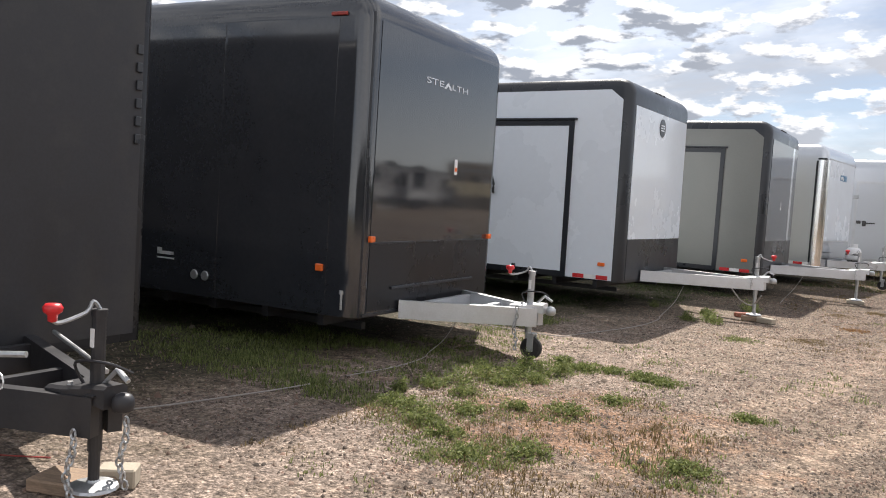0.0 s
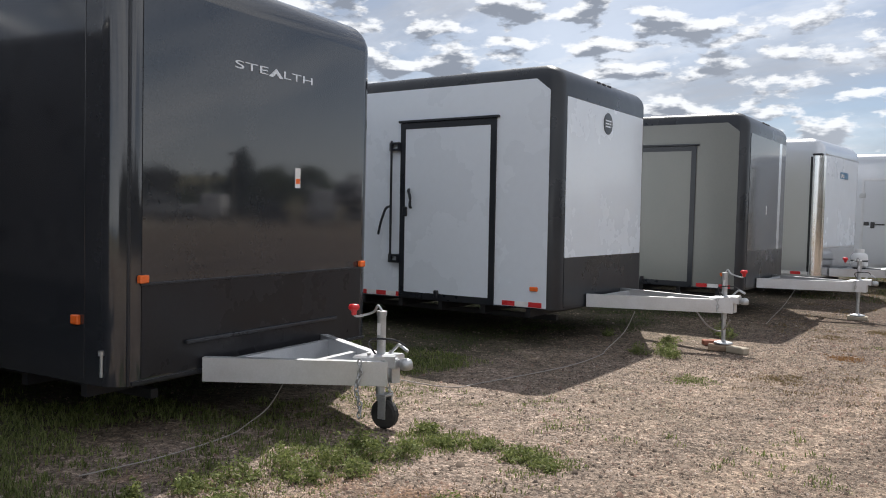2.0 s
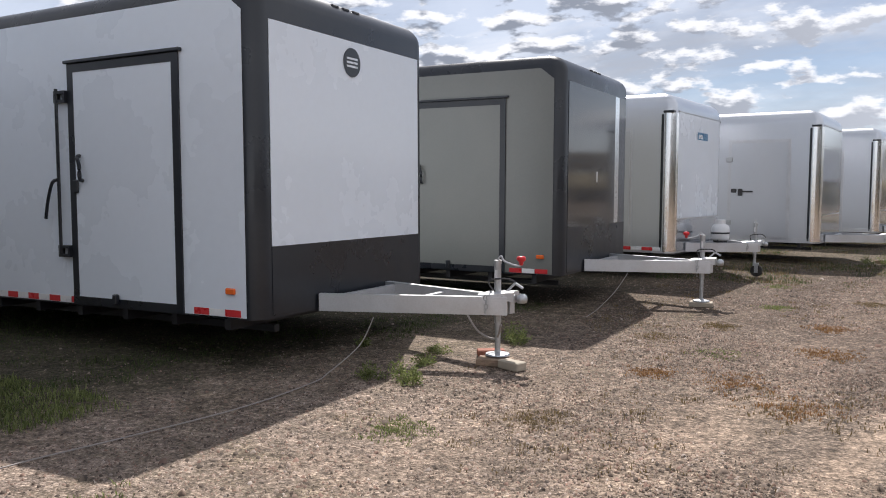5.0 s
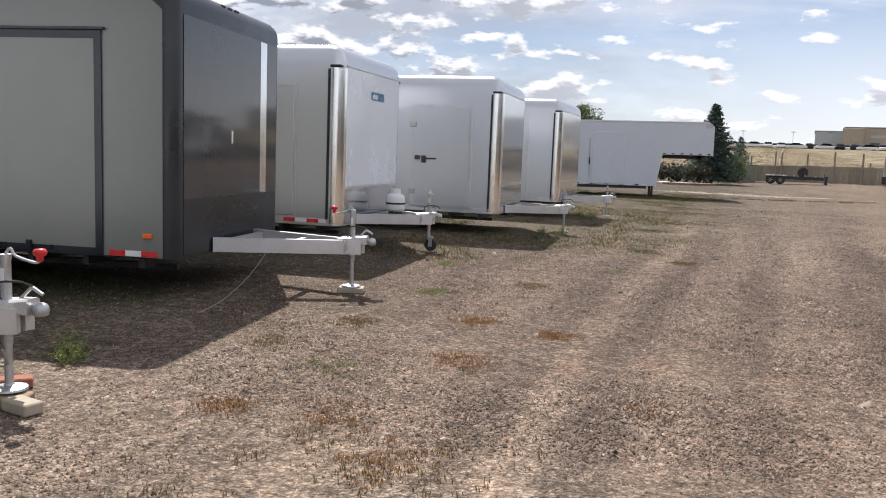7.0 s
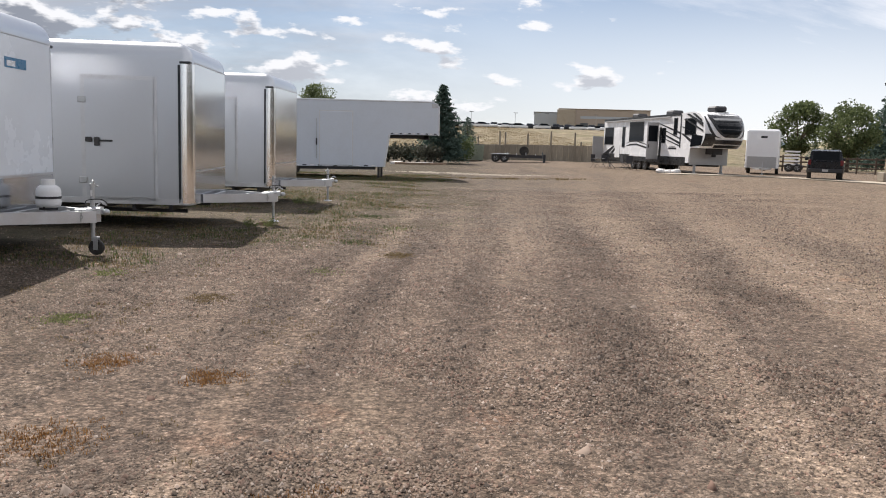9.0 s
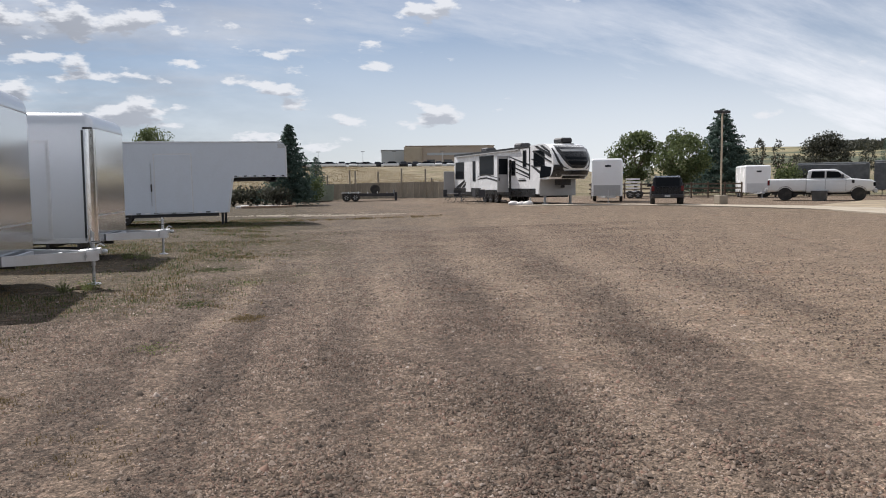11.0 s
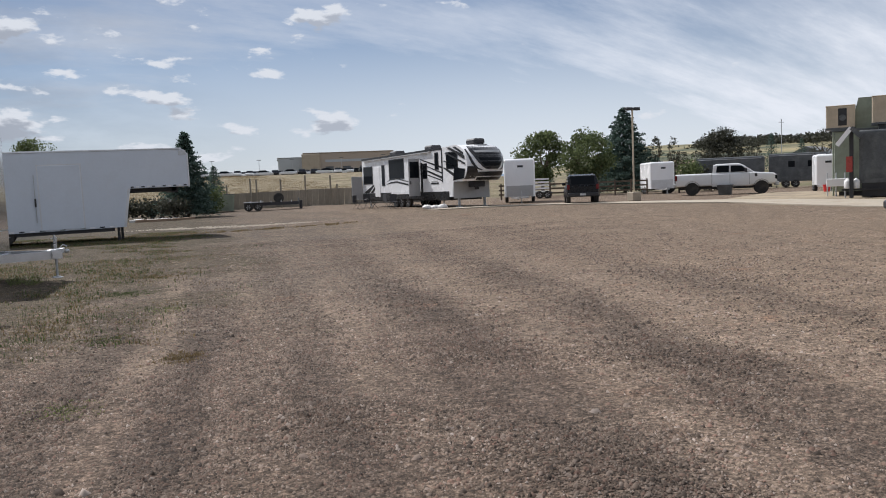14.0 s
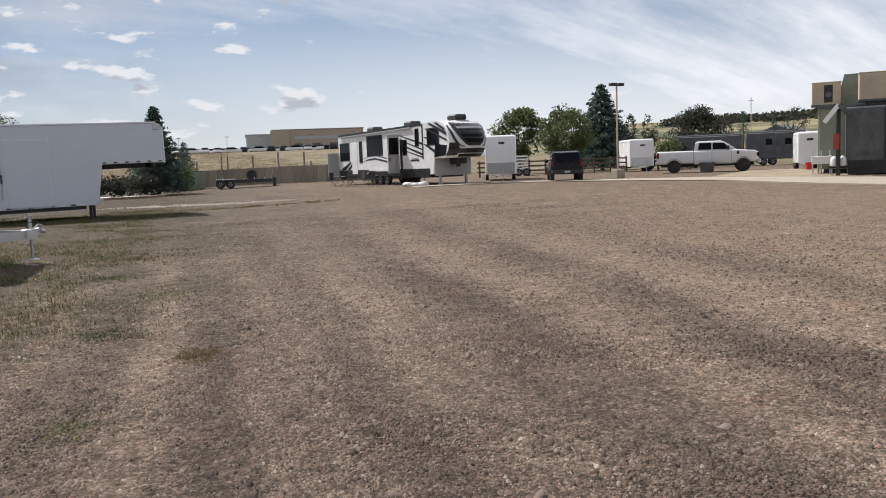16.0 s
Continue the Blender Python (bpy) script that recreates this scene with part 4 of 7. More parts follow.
def silver_trailer(m, label, door, length=7.5, w=2.6, variant=1):
    z0, z1 = 0.42, 3.06
    tr = thing("cargo_trailer", m, label, "trailer", "trailers in the row")
    smooth_by_angle(part("body", rounded_body(-length, 0, w, z0, z1, 0.16, 0.3, 0.2, 0.26), M_SILVER, tr))
    y = -w / 2
    for s in (-1, 1):
        prof = []
        for k in range(7):
            a = math.pi / 2 * k / 6
            prof.append((-0.165 + 0.172 * math.sin(a), s * (w / 2 - 0.165 + 0.172 * math.cos(a))))
        inner = [(-0.165 + 0.163 * math.sin(math.pi / 2 * k / 6), s * (w / 2 - 0.165 + 0.163 * math.cos(math.pi / 2 * k / 6))) for k in range(6, -1, -1)]
        cp = part("corner_post", one_plate(prof + inner, "z", z0 + 0.03, z1 - 0.34), M_CHROME, tr, "polished rounded corner post")
        smooth_by_angle(cp, 30)
        part("post_cap", boxes((-0.2, -0.02, s * (w / 2 - 0.09) - 0.1, s * (w / 2 - 0.09) + 0.1, z1 - 0.34, z1 - 0.3), bevel=0.01), M_TRIM, cp)
    part("post_seal", boxes((-0.225, -0.185, -w / 2 - 0.012, -w / 2 - 0.0005, z0 + 0.04, z1 - 0.36), bevel=0.004), M_TRIM, tr, "dark seal strip beside the corner post")
    part("front_skin", one_plate(rect(-w / 2 + 0.17, w / 2 - 0.17, 1.0, z1 - 0.32), "x", 0.001, 0.007), M_WHITE if variant == 1 else M_SILVERGLOSS, tr)
    part("seam_rail", boxes((0.002, 0.012, -w / 2 + 0.16, w / 2 - 0.16, z1 - 0.315, z1 - 0.295)), M_BRUSHED, tr)
    part("stone_guard", one_plate(rect(-w / 2 + 0.17, w / 2 - 0.17, z0 + 0.03, 0.97), "x", 0.001, 0.01), M_SILVERGLOSS, tr, "bright metal stone guard")
    if door:
        d = part("side_door", boxes((door[0], door[1], y - 0.02, y - 0.001, 0.54, 2.44), bevel=0.008), M_SILVER, tr)
        part("door_frame", frame_plate(door[0] - 0.06, door[1] + 0.06, 0.48, 2.5, 0.05, "y", y - 0.012, y - 0.0015), M_BRUSHED, d)
        part("door_gasket", frame_plate(door[0] - 0.006, door[1] + 0.006, 0.534, 2.446, 0.014, "y", y - 0.0225, y - 0.0205), M_BRUSHED, d)
        for z in (0.8, 2.1):
            part("hinge", boxes((door[0] - 0.1, door[0] + 0.03, y - 0.04, y - 0.002, z - 0.05, z + 0.05), bevel=0.008), M_GALV, d)
        part("bar_lock", boxes((door[0] + 0.02, door[0] + 0.12, y - 0.07, y - 0.02, 1.42, 1.5), (door[0] + 0.16, door[0] + 0.24, y - 0.07, y - 0.02, 1.36, 1.5), (door[0] + 0.2, door[0] + 0.45, y - 0.06, y - 0.03, 1.43, 1.46), bevel=0.008), M_BLACKMATT, d, "black bar lock")
    part("lower_rail", boxes((-length, -0.17, y - 0.012, y - 0.0005, z0, z0 + 0.1), bevel=0.003), M_BRUSHED, tr)
    undercarriage(tr, w, length, z0)
    return tr


s1 = silver_trailer(pose(-2.33, 20.3, 0, 0, 0, -5.7), "silver enclosed trailer with white front and propane bottle", None, variant=1)
tape(s1, -0.9, -0.2, 0.46, -1.313, 0.19)
part("side_door", boxes((-1.75, -0.75, -1.32, -1.301, 0.55, 2.45), bevel=0.008), M_SILVER, s1)
part("door_frame", frame_plate(-1.79, -0.71, 0.51, 2.49, 0.035, "y", -1.314, -1.3015), M_BRUSHED, s1)
part("badge", boxes((0.0075, 0.012, -0.15, 0.42, 2.34, 2.47), bevel=0.002), M_BLUE, s1, "blue and silver maker badge")
part("badge_bar", boxes((0.0122, 0.014, -0.1, 0.12, 2.36, 2.43)), M_DECAL, s1)
tongue(s1, 0.72, 1.2, 0.5, 0.15, M_BRUSHED, 0.98, 0.92, "wheel", 90, 4, knob=False)
tk = part("propane_bottle", lathe([(0.1, 0), (0.145, 0.015), (0.155, 0.06), (0.155, 0.2), (0.145, 0.25), (0.11, 0.285), (0.05, 0.3), (0.0, 0.3)], 24), M_TANK, s1, "white propane bottle on the tongue", True, pose(0.34, 0.2, 0.58))
part("collar", lathe([(0.075, 0.28), (0.085, 0.28), (0.085, 0.37), (0.075, 0.37)], 18), M_TANK, tk)
part("valve", rod(((0, 0, 0.29), (0, 0, 0.36), 0.018)), M_GALV, tk)
part("band", lathe([(0.1555, 0.12), (0.159, 0.12), (0.159, 0.15), (0.1555, 0.15)], 24), M_BLACKMATT, tk)
part("carrier", rod(((0, -0.14, 0.0), (0, -0.14, 0.02), 0.012), ((0, 0, -0.03), (0, 0, 0.0), 0.12)), M_BLACKMATT, tk)
s2 = silver_trailer(pose(-0.47, 24.45, 0, 0, 0, -5), "silver enclosed trailer with a barred side door", (-1.72, -0.62), variant=2)
tongue(s2, 0.72, 1.34, 0.5, 0.15, M_BRUSHED, 1.12, 0.86, "plate", 120, 4, knob=False)
s3 = silver_trailer(pose(0.58, 30.0, 0, 0, 0, -10), "silver enclosed trailer with polished corners", (-1.9, -0.9), variant=2)
tongue(s3, 0.72, 1.3, 0.5, 0.15, M_BRUSHED, 1.05, 0.84, "plate", 120, 4, knob=False)


def gooseneck():
    """A long white gooseneck trailer, its raised nose to +x."""
    tr = thing("gooseneck_trailer", pose(6.4, 45.0, -0.03, 0, -0.7, 0), "long white gooseneck trailer with a raised nose", "trailer")
    w = 2.6
    prof = [(-9.5, 0.55), (-2.36, 0.55), (-2.15, 1.96), (0.0, 1.96), (0.02, 3.12), (-0.02, 3.24), (-0.1, 3.34), (-0.24, 3.4), (-4.0, 3.43), (-9.5, 3.42)]
    bm = bmesh.new()
    plate(bm, [(x, z) for x, z in prof], "y", 0.0, w)
    part("body", bm, M_WHITEOLD, tr)
    for i in range(8):
        part("side_skin", boxes((-9.4 + 0.0 + i * 0.85, -9.4 + i * 0.85 + 0.84, -0.004, -0.0005, 0.62, 3.3)), M_WHITEOLD, tr)
    part("nose_skin", boxes((-2.05, -0.05, -0.004, -0.0005, 2.02, 3.3)), M_WHITEOLD, tr)
    d = part("side_door", boxes((-5.15, -3.78, -0.018, -0.0045, 0.6, 2.9), bevel=0.005), M_WHITEOLD, tr)
    part("door_frame", frame_plate(-5.2, -3.73, 0.58, 2.95, 0.05, "y", -0.012, -0.0048), M_BRUSHED, d)
    part("lock_bar", rod(((-5.3, -0.04, 0.9), (-5.3, -0.04, 2.6), 0.014)), M_GALV, d)
    part("bar_handle", boxes((-5.33, -5.27, -0.07, -0.03, 1.45, 1.75), bevel=0.005), M_BLACKMATT, d)
    part("roof_rail", boxes((-9.5, -0.2, -0.02, 0.03, 3.36, 3.42), bevel=0.01), M_BRUSHED, tr)
    part("nose_trim", boxes((-0.03, 0.035, -0.015, 0.02, 1.93, 3.22), bevel=0.008), M_BRUSHED, tr)
    part("nose_cap", boxes((-0.32, -0.04, -0.02, -0.006, 3.14, 3.32), bevel=0.004), M_GALV, tr)
    for k in range(11):
        part("reflector", boxes((-2.1 + k * 0.19, -1.99 + k * 0.19, -0.012, -0.005, 1.985, 2.03)), M_WHTAPE if k % 2 else M_TRIM, tr)
    for k in range(20):
        part("reflector", boxes((-9.2 + k * 0.33, -9.03 + k * 0.33, -0.012, -0.005, 0.57, 0.615)), M_WHTAPE if k % 2 else M_TRIM, tr)
    part("slope_trim", one_plate([(-2.43, 0.55), (-2.34, 0.55), (-2.12, 1.96), (-2.21, 1.96)], "y", -0.012, -0.001), M_BRUSHED, tr)
    part("neck_beam", boxes((-2.1, -0.4, 0.5, 0.6, 1.8, 1.955), (-2.1, -0.4, 2.0, 2.1, 1.8, 1.955), (-0.6, -0.35, 0.5, 2.1, 1.75, 1.955), bevel=0.01), M_BLACKMATT, tr)
    for x in (-2.6, -2.42):
        part("landing_leg", boxes((x - 0.05, x + 0.05, 0.3 if x < -2.5 else 1.2, 0.4 if x < -2.5 else 1.3, 0.04, 0.56), (x - 0.1, x + 0.1, 0.22 if x < -2.5 else 1.15, 0.48 if x < -2.5 else 1.35, 0.0, 0.04), bevel=0.006), M_BLACKMATT, tr)
    part("chassis", boxes((-9.4, -2.75, 0.1, w - 0.1, 0.42, 0.548)), M_BLACKMATT, tr)
    for x in (-6.4, -7.4):
        for yy in (0.16, w - 0.16):
            wheel(tr, x, yy, up=0.1)


gooseneck()

# ---- the fifth-wheel camper: local x from its rear to its nose, near side at y = 0 ----
M_CAMPER = surface("camper_white_gelcoat", (0.86, 0.86, 0.87), 0.25, vary=0.02, scale=1, fine=20, dirt=(0.55, 0.52, 0.48), dirt_amount=0.15, coat=0.3)
M_CAMPERGREY = surface("camper_grey_panel", (0.42, 0.42, 0.42), 0.4, vary=0.04, dirt=(0.3, 0.28, 0.25), dirt_amount=0.25)
M_GRAPHIC = surface("black_vinyl_graphic", (0.018, 0.018, 0.02), 0.3, vary=0.08)
M_FABRIC = surface("dark_camp_fabric", (0.05, 0.05, 0.055), 0.9, vary=0.2, scale=12)
M_CLOTH = surface("white_plastic_sack", (0.7, 0.68, 0.66), 0.6, vary=0.1, scale=8)


def camper():
    tr = thing("fifth_wheel_camper", pose(21.76, 67.86, 0.29, 0, 0, -86.2), "white and black fifth-wheel camper with its door open", "camper")
    w = 2.45
    nose = [(1.5, 14.55), (1.75, 14.95), (2.1, 15.2), (2.5, 15.25), (2.9, 15.1), (3.2, 14.85), (3.42, 14.5), (3.55, 14.0)]

    def k(y):
        return 1 - 0.2 * (abs(y - w / 2) / (w / 2)) ** 2.4

    def nose_x(y, z):
        for (za, xa), (zb, xb) in zip(nose, nose[1:]):
            if za <= z <= zb:
                return 11.6 + (xa + (xb - xa) * (z - za) / (zb - za) - 11.6) * k(y)
        return 11.6 + (14.5 - 11.6) * k(y)
    prof = [(0.0, 0.62), (0.0, 3.36), (0.06, 3.42), (11.6, 3.53), (13.2, 3.6)] + [(x, z) for z, x in nose[::-1]] + [(12.9, 1.5), (12.75, 0.62)]
    rings = []
    for i in range(13):
        y = w * i / 12
        rings.append([(x if x <= 11.6 else 11.6 + (x - 11.6) * (k(y) if x > 13.3 else 1.0), y, z) for x, z in prof])
    smooth_by_angle(part("body", loft(rings), M_CAMPER, tr), 30)

    def side(name, pts, mat, out=0.012, parent=None, label=""):
        return part(name, one_plate(pts, "y", -out, -0.001), mat, parent or tr, label)
    for x0, x1, z0, z1 in ((0.28, 1.72, 1.66, 2.79), (3.32, 3.69, 1.49, 2.81), (4.48, 6.6, 1.9, 3.11), (9.3, 9.73, 1.81, 2.65), (10.83, 11.19, 2.3, 3.24), (12.22, 13.45, 2.29, 3.18)):
        wd = side("window", rect(x0, x1, z0, z1), M_GLASS, 0.012)
        part("window_frame", frame_plate(x0 - 0.05, x1 + 0.05, z0 - 0.05, z1 + 0.05, 0.055, "y", -0.02, -0.0005), M_GRAPHIC, wd)
    side("cap_seam", rect(11.6, 11.72, 1.5, 3.5), M_GRAPHIC, 0.016)
    side("roof_band", [(0.0, 3.28), (11.6, 3.42), (11.6, 3.54), (0.0, 3.42)], M_GRAPHIC, 0.02)
    side("awning_tube", [(0.4, 3.2), (10.4, 3.33), (10.4, 3.4), (0.4, 3.27)], M_CAMPERGREY, 0.12)
    side("lower_skirt", rect(0.0, 4.2, 0.5, 0.98), M_GRAPHIC)
    side("lower_skirt", rect(4.2, 8.9, 0.55, 0.98), M_GRAPHIC, 0.014)
    side("lower_skirt", rect(8.9, 12.4, 0.45, 0.95), M_GRAPHIC)
    side("wheel_arch", [(4.4, 0.72), (4.75, 1.02), (7.2, 1.02), (7.6, 0.72), (7.2, 0.86), (4.75, 0.86)], M_CAMPER, 0.03)
    side("garage_door", rect(2.13, 2.95, 0.72, 2.75), M_CAMPER, 0.02)
    side("stripe", [(0.2, 1.0), (1.1, 1.0), (2.0, 1.5), (1.8, 1.55)], M_GRAPHIC)
    side("stripe", [(1.3, 1.0), (1.75, 1.0), (2.7, 1.62), (2.5, 1.65)], M_GRAPHIC)
    for dz, h in ((0, 0.1), (0.18, 0.05)):
        side("stripe", [(3.9, 1.52 + dz), (4.6, 1.68 + dz), (5.6, 1.72 + dz), (7.2, 1.5 + dz), (7.2, 1.5 + dz - h), (5.6, 1.72 + dz - h), (4.6, 1.68 + dz - h)], M_GRAPHIC)
    for a, b, t in ((3.0, 2.55, 0.12), (2.75, 2.2, 0.08), (2.5, 1.95, 0.14), (2.2, 1.75, 0.07)):
        side("stripe", [(8.9, a), (11.58, b - 0.1), (11.58, b - 0.1 - t), (8.9, a - t * 0.4)], M_GRAPHIC)
    for x0, z0, x1, z1, t in ((11.75, 2.35, 13.4, 1.62, 0.24), (11.75, 2.75, 13.6, 2.2, 0.08)):
        side("stripe", [(x0, z0), (x0 + 0.25, z0), (min(x1, 13.75), z1 + t), (min(x1, 13.75), z1)], M_GRAPHIC)
    side("letter_bar", rect(10.2, 11.2, 1.4, 1.5), M_GRAPHIC)
    side("letter_bar", rect(10.3, 11.1, 1.55, 1.6), M_CAMPERGREY)
    # nose graphics follow its curve

    def patch(name, rows, mat, out=0.02, label="", n=8):
        bm = bmesh.new()
        grid = []
        for z, a, b in rows:
            grid.append([bm.verts.new((nose_x(a + (b - a) * i / n, z) + out, a + (b - a) * i / n, z)) for i in range(n + 1)])
        for g0, g1 in zip(grid, grid[1:]):
            for i in range(n):
                bm.faces.new((g0[i], g0[i + 1], g1[i + 1], g1[i]))
        ext = bmesh.ops.extrude_face_region(bm, geom=bm.faces[:])
        for v in (g for g in ext["geom"] if isinstance(g, bmesh.types.BMVert)):
            v.co.x -= 0.018
        return part(name, bm, mat, tr, label)
    patch("cap_window", [(3.46, 0.25, 2.2), (3.2, 0.2, 2.25), (2.9, 0.28, 2.17), (2.55, 0.42, 2.03), (2.28, 0.62, 1.83), (2.12, 0.85, 1.6)], M_GRAPHIC, 0.06, "black V-shaped cap graphic", 12)
    patch("cap_lettering", [(3.2, 0.36, 2.09), (3.08, 0.42, 2.03)], M_CAMPERGREY, 0.068, "", 12)
    patch("cap_glass", [(3.0, 0.42, 2.03), (2.7, 0.5, 1.95), (2.45, 0.62, 1.83), (2.3, 0.75, 1.7)], M_GLASS, 0.07, "dark curved cap glass", 12)
    patch("cap_stripe", [(3.3, 0.05, 0.1), (2.9, 0.07, 0.15), (2.5, 0.14, 0.25), (2.2, 0.3, 0.42), (2.08, 0.55, 0.68)], M_GRAPHIC, 0.06)
    patch("cap_stripe", [(3.3, 2.35, 2.4), (2.9, 2.3, 2.38), (2.5, 2.2, 2.31), (2.2, 2.03, 2.15), (2.08, 1.77, 1.9)], M_GRAPHIC, 0.06)
    patch("cap_wrap", [(2.32, 0.005, 0.2), (2.2, 0.005, 0.36), (1.9, 0.005, 0.5), (1.62, 0.005, 0.44)], M_GRAPHIC, 0.05, "black graphic wrapped round the nose corner")
    patch("cap_chin", [(1.68, 0.5, 2.2), (1.53, 0.55, 2.1)], M_GRAPHIC, 0.05, "", 12)
    patch("cap_grille", [(1.98, 0.12, 2.33), (1.85, 0.14, 2.31), (1.74, 0.2, 2.25)], M_GRAPHIC, 0.06, "black lower cap panel", 12)
    side("cap_side_glass", [(13.1, 2.3), (14.3, 2.2), (14.15, 1.66), (12.95, 1.56)], M_GLASS, 0.03)
    for x0, z0, x1, z1, t in ((12.3, 3.5, 14.25, 2.75, 0.2), (13.0, 3.5, 14.1, 3.02, 0.12), (12.0, 3.2, 14.3, 2.45, 0.09)):
        side("cap_side_stripe", [(x0, z0), (x0 + 0.3, z0), (x1, z1 + t), (x1, z1)], M_GRAPHIC, 0.035)
    part("front_panel", boxes((12.95, 13.0, -0.03, 2.42, 0.52, 1.49), bevel=0.01), M_CAMPERGREY, tr, "grey lower front panel")
    d = part("entry_door", boxes((8.84, 8.89, -0.82, -0.03, 0.72, 3.05), bevel=0.01), M_CAMPERGREY, tr, "open grey entry door")
    part("door_glass", boxes((8.892, 8.9, -0.74, -0.12, 1.85, 2.85)), M_GLASS, d)
    part("door_handle", boxes((8.892, 8.93, -0.74, -0.68, 1.45, 1.65), bevel=0.006), M_GRAPHIC, d)
    side("doorway", rect(8.9, 9.2, 0.75, 2.75), M_GRAPHIC, 0.01)
    part("rear_wing", boxes((-0.06, 0.0, -0.85, -0.02, 0.55, 2.2), bevel=0.01), M_CAMPERGREY, tr, "folded-out rear panel")
    for x in (9.0, 9.25, 9.5):
        part("entry_step", boxes((9.0, 9.6, -0.2 - (9.5 - x), -0.02 - (9.5 - x), 0.18 + (x - 9.0) * 0.8, 0.22 + (x - 9.0) * 0.8)), M_BLACKMATT, tr)
    for x in (3.3, 8.4, 13.5):
        z = 3.4 + 0.012 * x
        ac = part("roof_unit", boxes((x - 0.5, x + 0.5, 0.85, 1.6, z + 0.02, z + 0.36), bevel=0.09), M_BLACKMATT, tr, "black rooftop air conditioner")
        part("unit_base", boxes((x - 0.55, x + 0.55, 0.8, 1.65, z - 0.05, z + 0.025)), M_CAMPERGREY, ac)
    part("chassis", boxes((0.3, 12.4, 0.2, w - 0.2, 0.42, 0.618)), M_BLACKMATT, tr)
    for x in (5.05, 5.95, 6.85):
        for y in (0.2, w - 0.2):
            wheel(tr, x, y, 0.38, 0.24)
    for y in (0.35, w - 0.35):
        part("landing_leg", boxes((12.85, 12.97, y - 0.06, y + 0.06, 0.06, 1.5), (12.78, 13.04, y - 0.13, y + 0.13, 0.0, 0.06)), M_GALV, tr)
    part("king_pin", boxes((13.1, 13.9, 0.9, 1.55, 1.15, 1.498), (13.4, 13.6, 1.12, 1.32, 1.0, 1.15), bevel=0.02), M_BLACKMATT, tr)
    part("stabiliser", rod(((11.2, 0.3, 0.02), (11.2, 0.3, 0.5), 0.04), ((0.6, 0.3, 0.02), (0.6, 0.3, 0.5), 0.04)), M_GALV, tr)
    return tr


camper()


def camp_chair(m):
    ch = thing("camp_chair", m, "folding dark camp chair beside the camper", "chair", "camp chairs")
    part("seat", boxes((-0.24, 0.24, -0.24, 0.22, 0.42, 0.45), bevel=0.01), M_FABRIC, ch)
    part("backrest", one_plate([(-0.24, 0.46), (0.24, 0.46), (0.26, 0.92), (-0.26, 0.92)], "y", 0.22, 0.25), M_FABRIC, ch)
    for s in (-1, 1):
        part("leg", rod(((s * 0.25, -0.25, 0.0), (s * 0.25, 0.22, 0.5), 0.012)), M_BLACKMATT, ch)
        part("leg", rod(((s * 0.25, 0.25, 0.0), (s * 0.25, -0.22, 0.62), 0.012)), M_BLACKMATT, ch)
        part("armrest", boxes((s * 0.25 - 0.03, s * 0.25 + 0.03, -0.24, 0.22, 0.62, 0.65), bevel=0.008), M_BLACKMATT, ch)
    return ch


cc = camp_chair(pose(19.9, 63.9, 0.262, 0, 0, 40))
for x, y, a in ((20.5, 62.3, 70), (20.9, 60.9, 95), (20.4, 63.1, 20), (20.95, 59.8, 120)):
    copy_thing(cc, pose(x, y, ground_z(x, y) + 0.005, 0, 0, a))


def sack(x, y, r):
    bm = bmesh.new()
    bmesh.ops.create_icosphere(bm, subdivisions=3, radius=r)
    for v in bm.verts:
        v.co *= 1 + 0.22 * noise.noise(v.co * 5 + Vector((x, y, 0)))
        v.co.z = max(v.co.z * 0.62, -r * 0.3) + r * 0.3
    solid("sack", bm, M_CLOTH, "crumpled white plastic sack on the gravel", "sack", "sacks by the camper", m=pose(x, y, ground_z(x, y) - 0.01), smooth=True)


for x, y, r in ((21.15, 55.5, 0.3), (21.45, 55.05, 0.26), (21.75, 54.75, 0.3)):
    sack(x, y, r)

# ---- small enclosed trailers beyond ----


def box_trailer(m, label, w, length, h, mat, guard=None, z0=0.4, windows=()):
    """Local x forward, front at x = 0."""
    tr = thing("box_trailer", m, label, "trailer", "distant box trailers")
    smooth_by_angle(part("body", rounded_body(-length, 0, w, z0, h, 0.12, 0.2, 0.14, 0.18), mat, tr))
    part("roof_rail", boxes((-length + 0.1, -0.25, -w / 2 - 0.01, -w / 2 + 0.04, h - 0.19, h - 0.15)), M_BRUSHED, tr)
    if guard:
        part("stone_guard", one_plate(rect(-w / 2 + 0.13, w / 2 - 0.13, z0 + 0.02, z0 + 0.7), "x", 0.001, 0.008), guard, tr)
    part("maker_plate", boxes((0.002, 0.008, -0.12, 0.25, h - 0.55, h - 0.42)), M_TRIM, tr)
    for x in (-length * 0.55, -length * 0.55 - 0.75):
        for s in (-1, 1):
            wheel(tr, x, s * (w / 2 - 0.1), 0.32)
    for x0, x1, za, zb in windows:
        part("window", boxes((x0, x1, -w / 2 - 0.012, -w / 2 - 0.001, za, zb)), M_GLASS, tr)
    for s in (-1, 1):
        bm = bmesh.new()
        beam(bm, (-0.2, s * 0.55, z0 - 0.05), (1.15, s * 0.04, z0 - 0.05), 0.06, 0.1)
        part("frame_beam", bm, M_BRUSHED, tr)
    part("coupler", boxes((1.0, 1.3, -0.06, 0.06, z0 - 0.05, z0 + 0.04), bevel=0.015), M_GALV, tr)
    part("jack", rod(((0.95, 0.1, 0.02), (0.95, 0.1, z0 + 0.4), 0.03), ((0.95, 0.1, 0), (0.95, 0.1, 0.03), 0.09)), M_GALV, tr)
    return tr


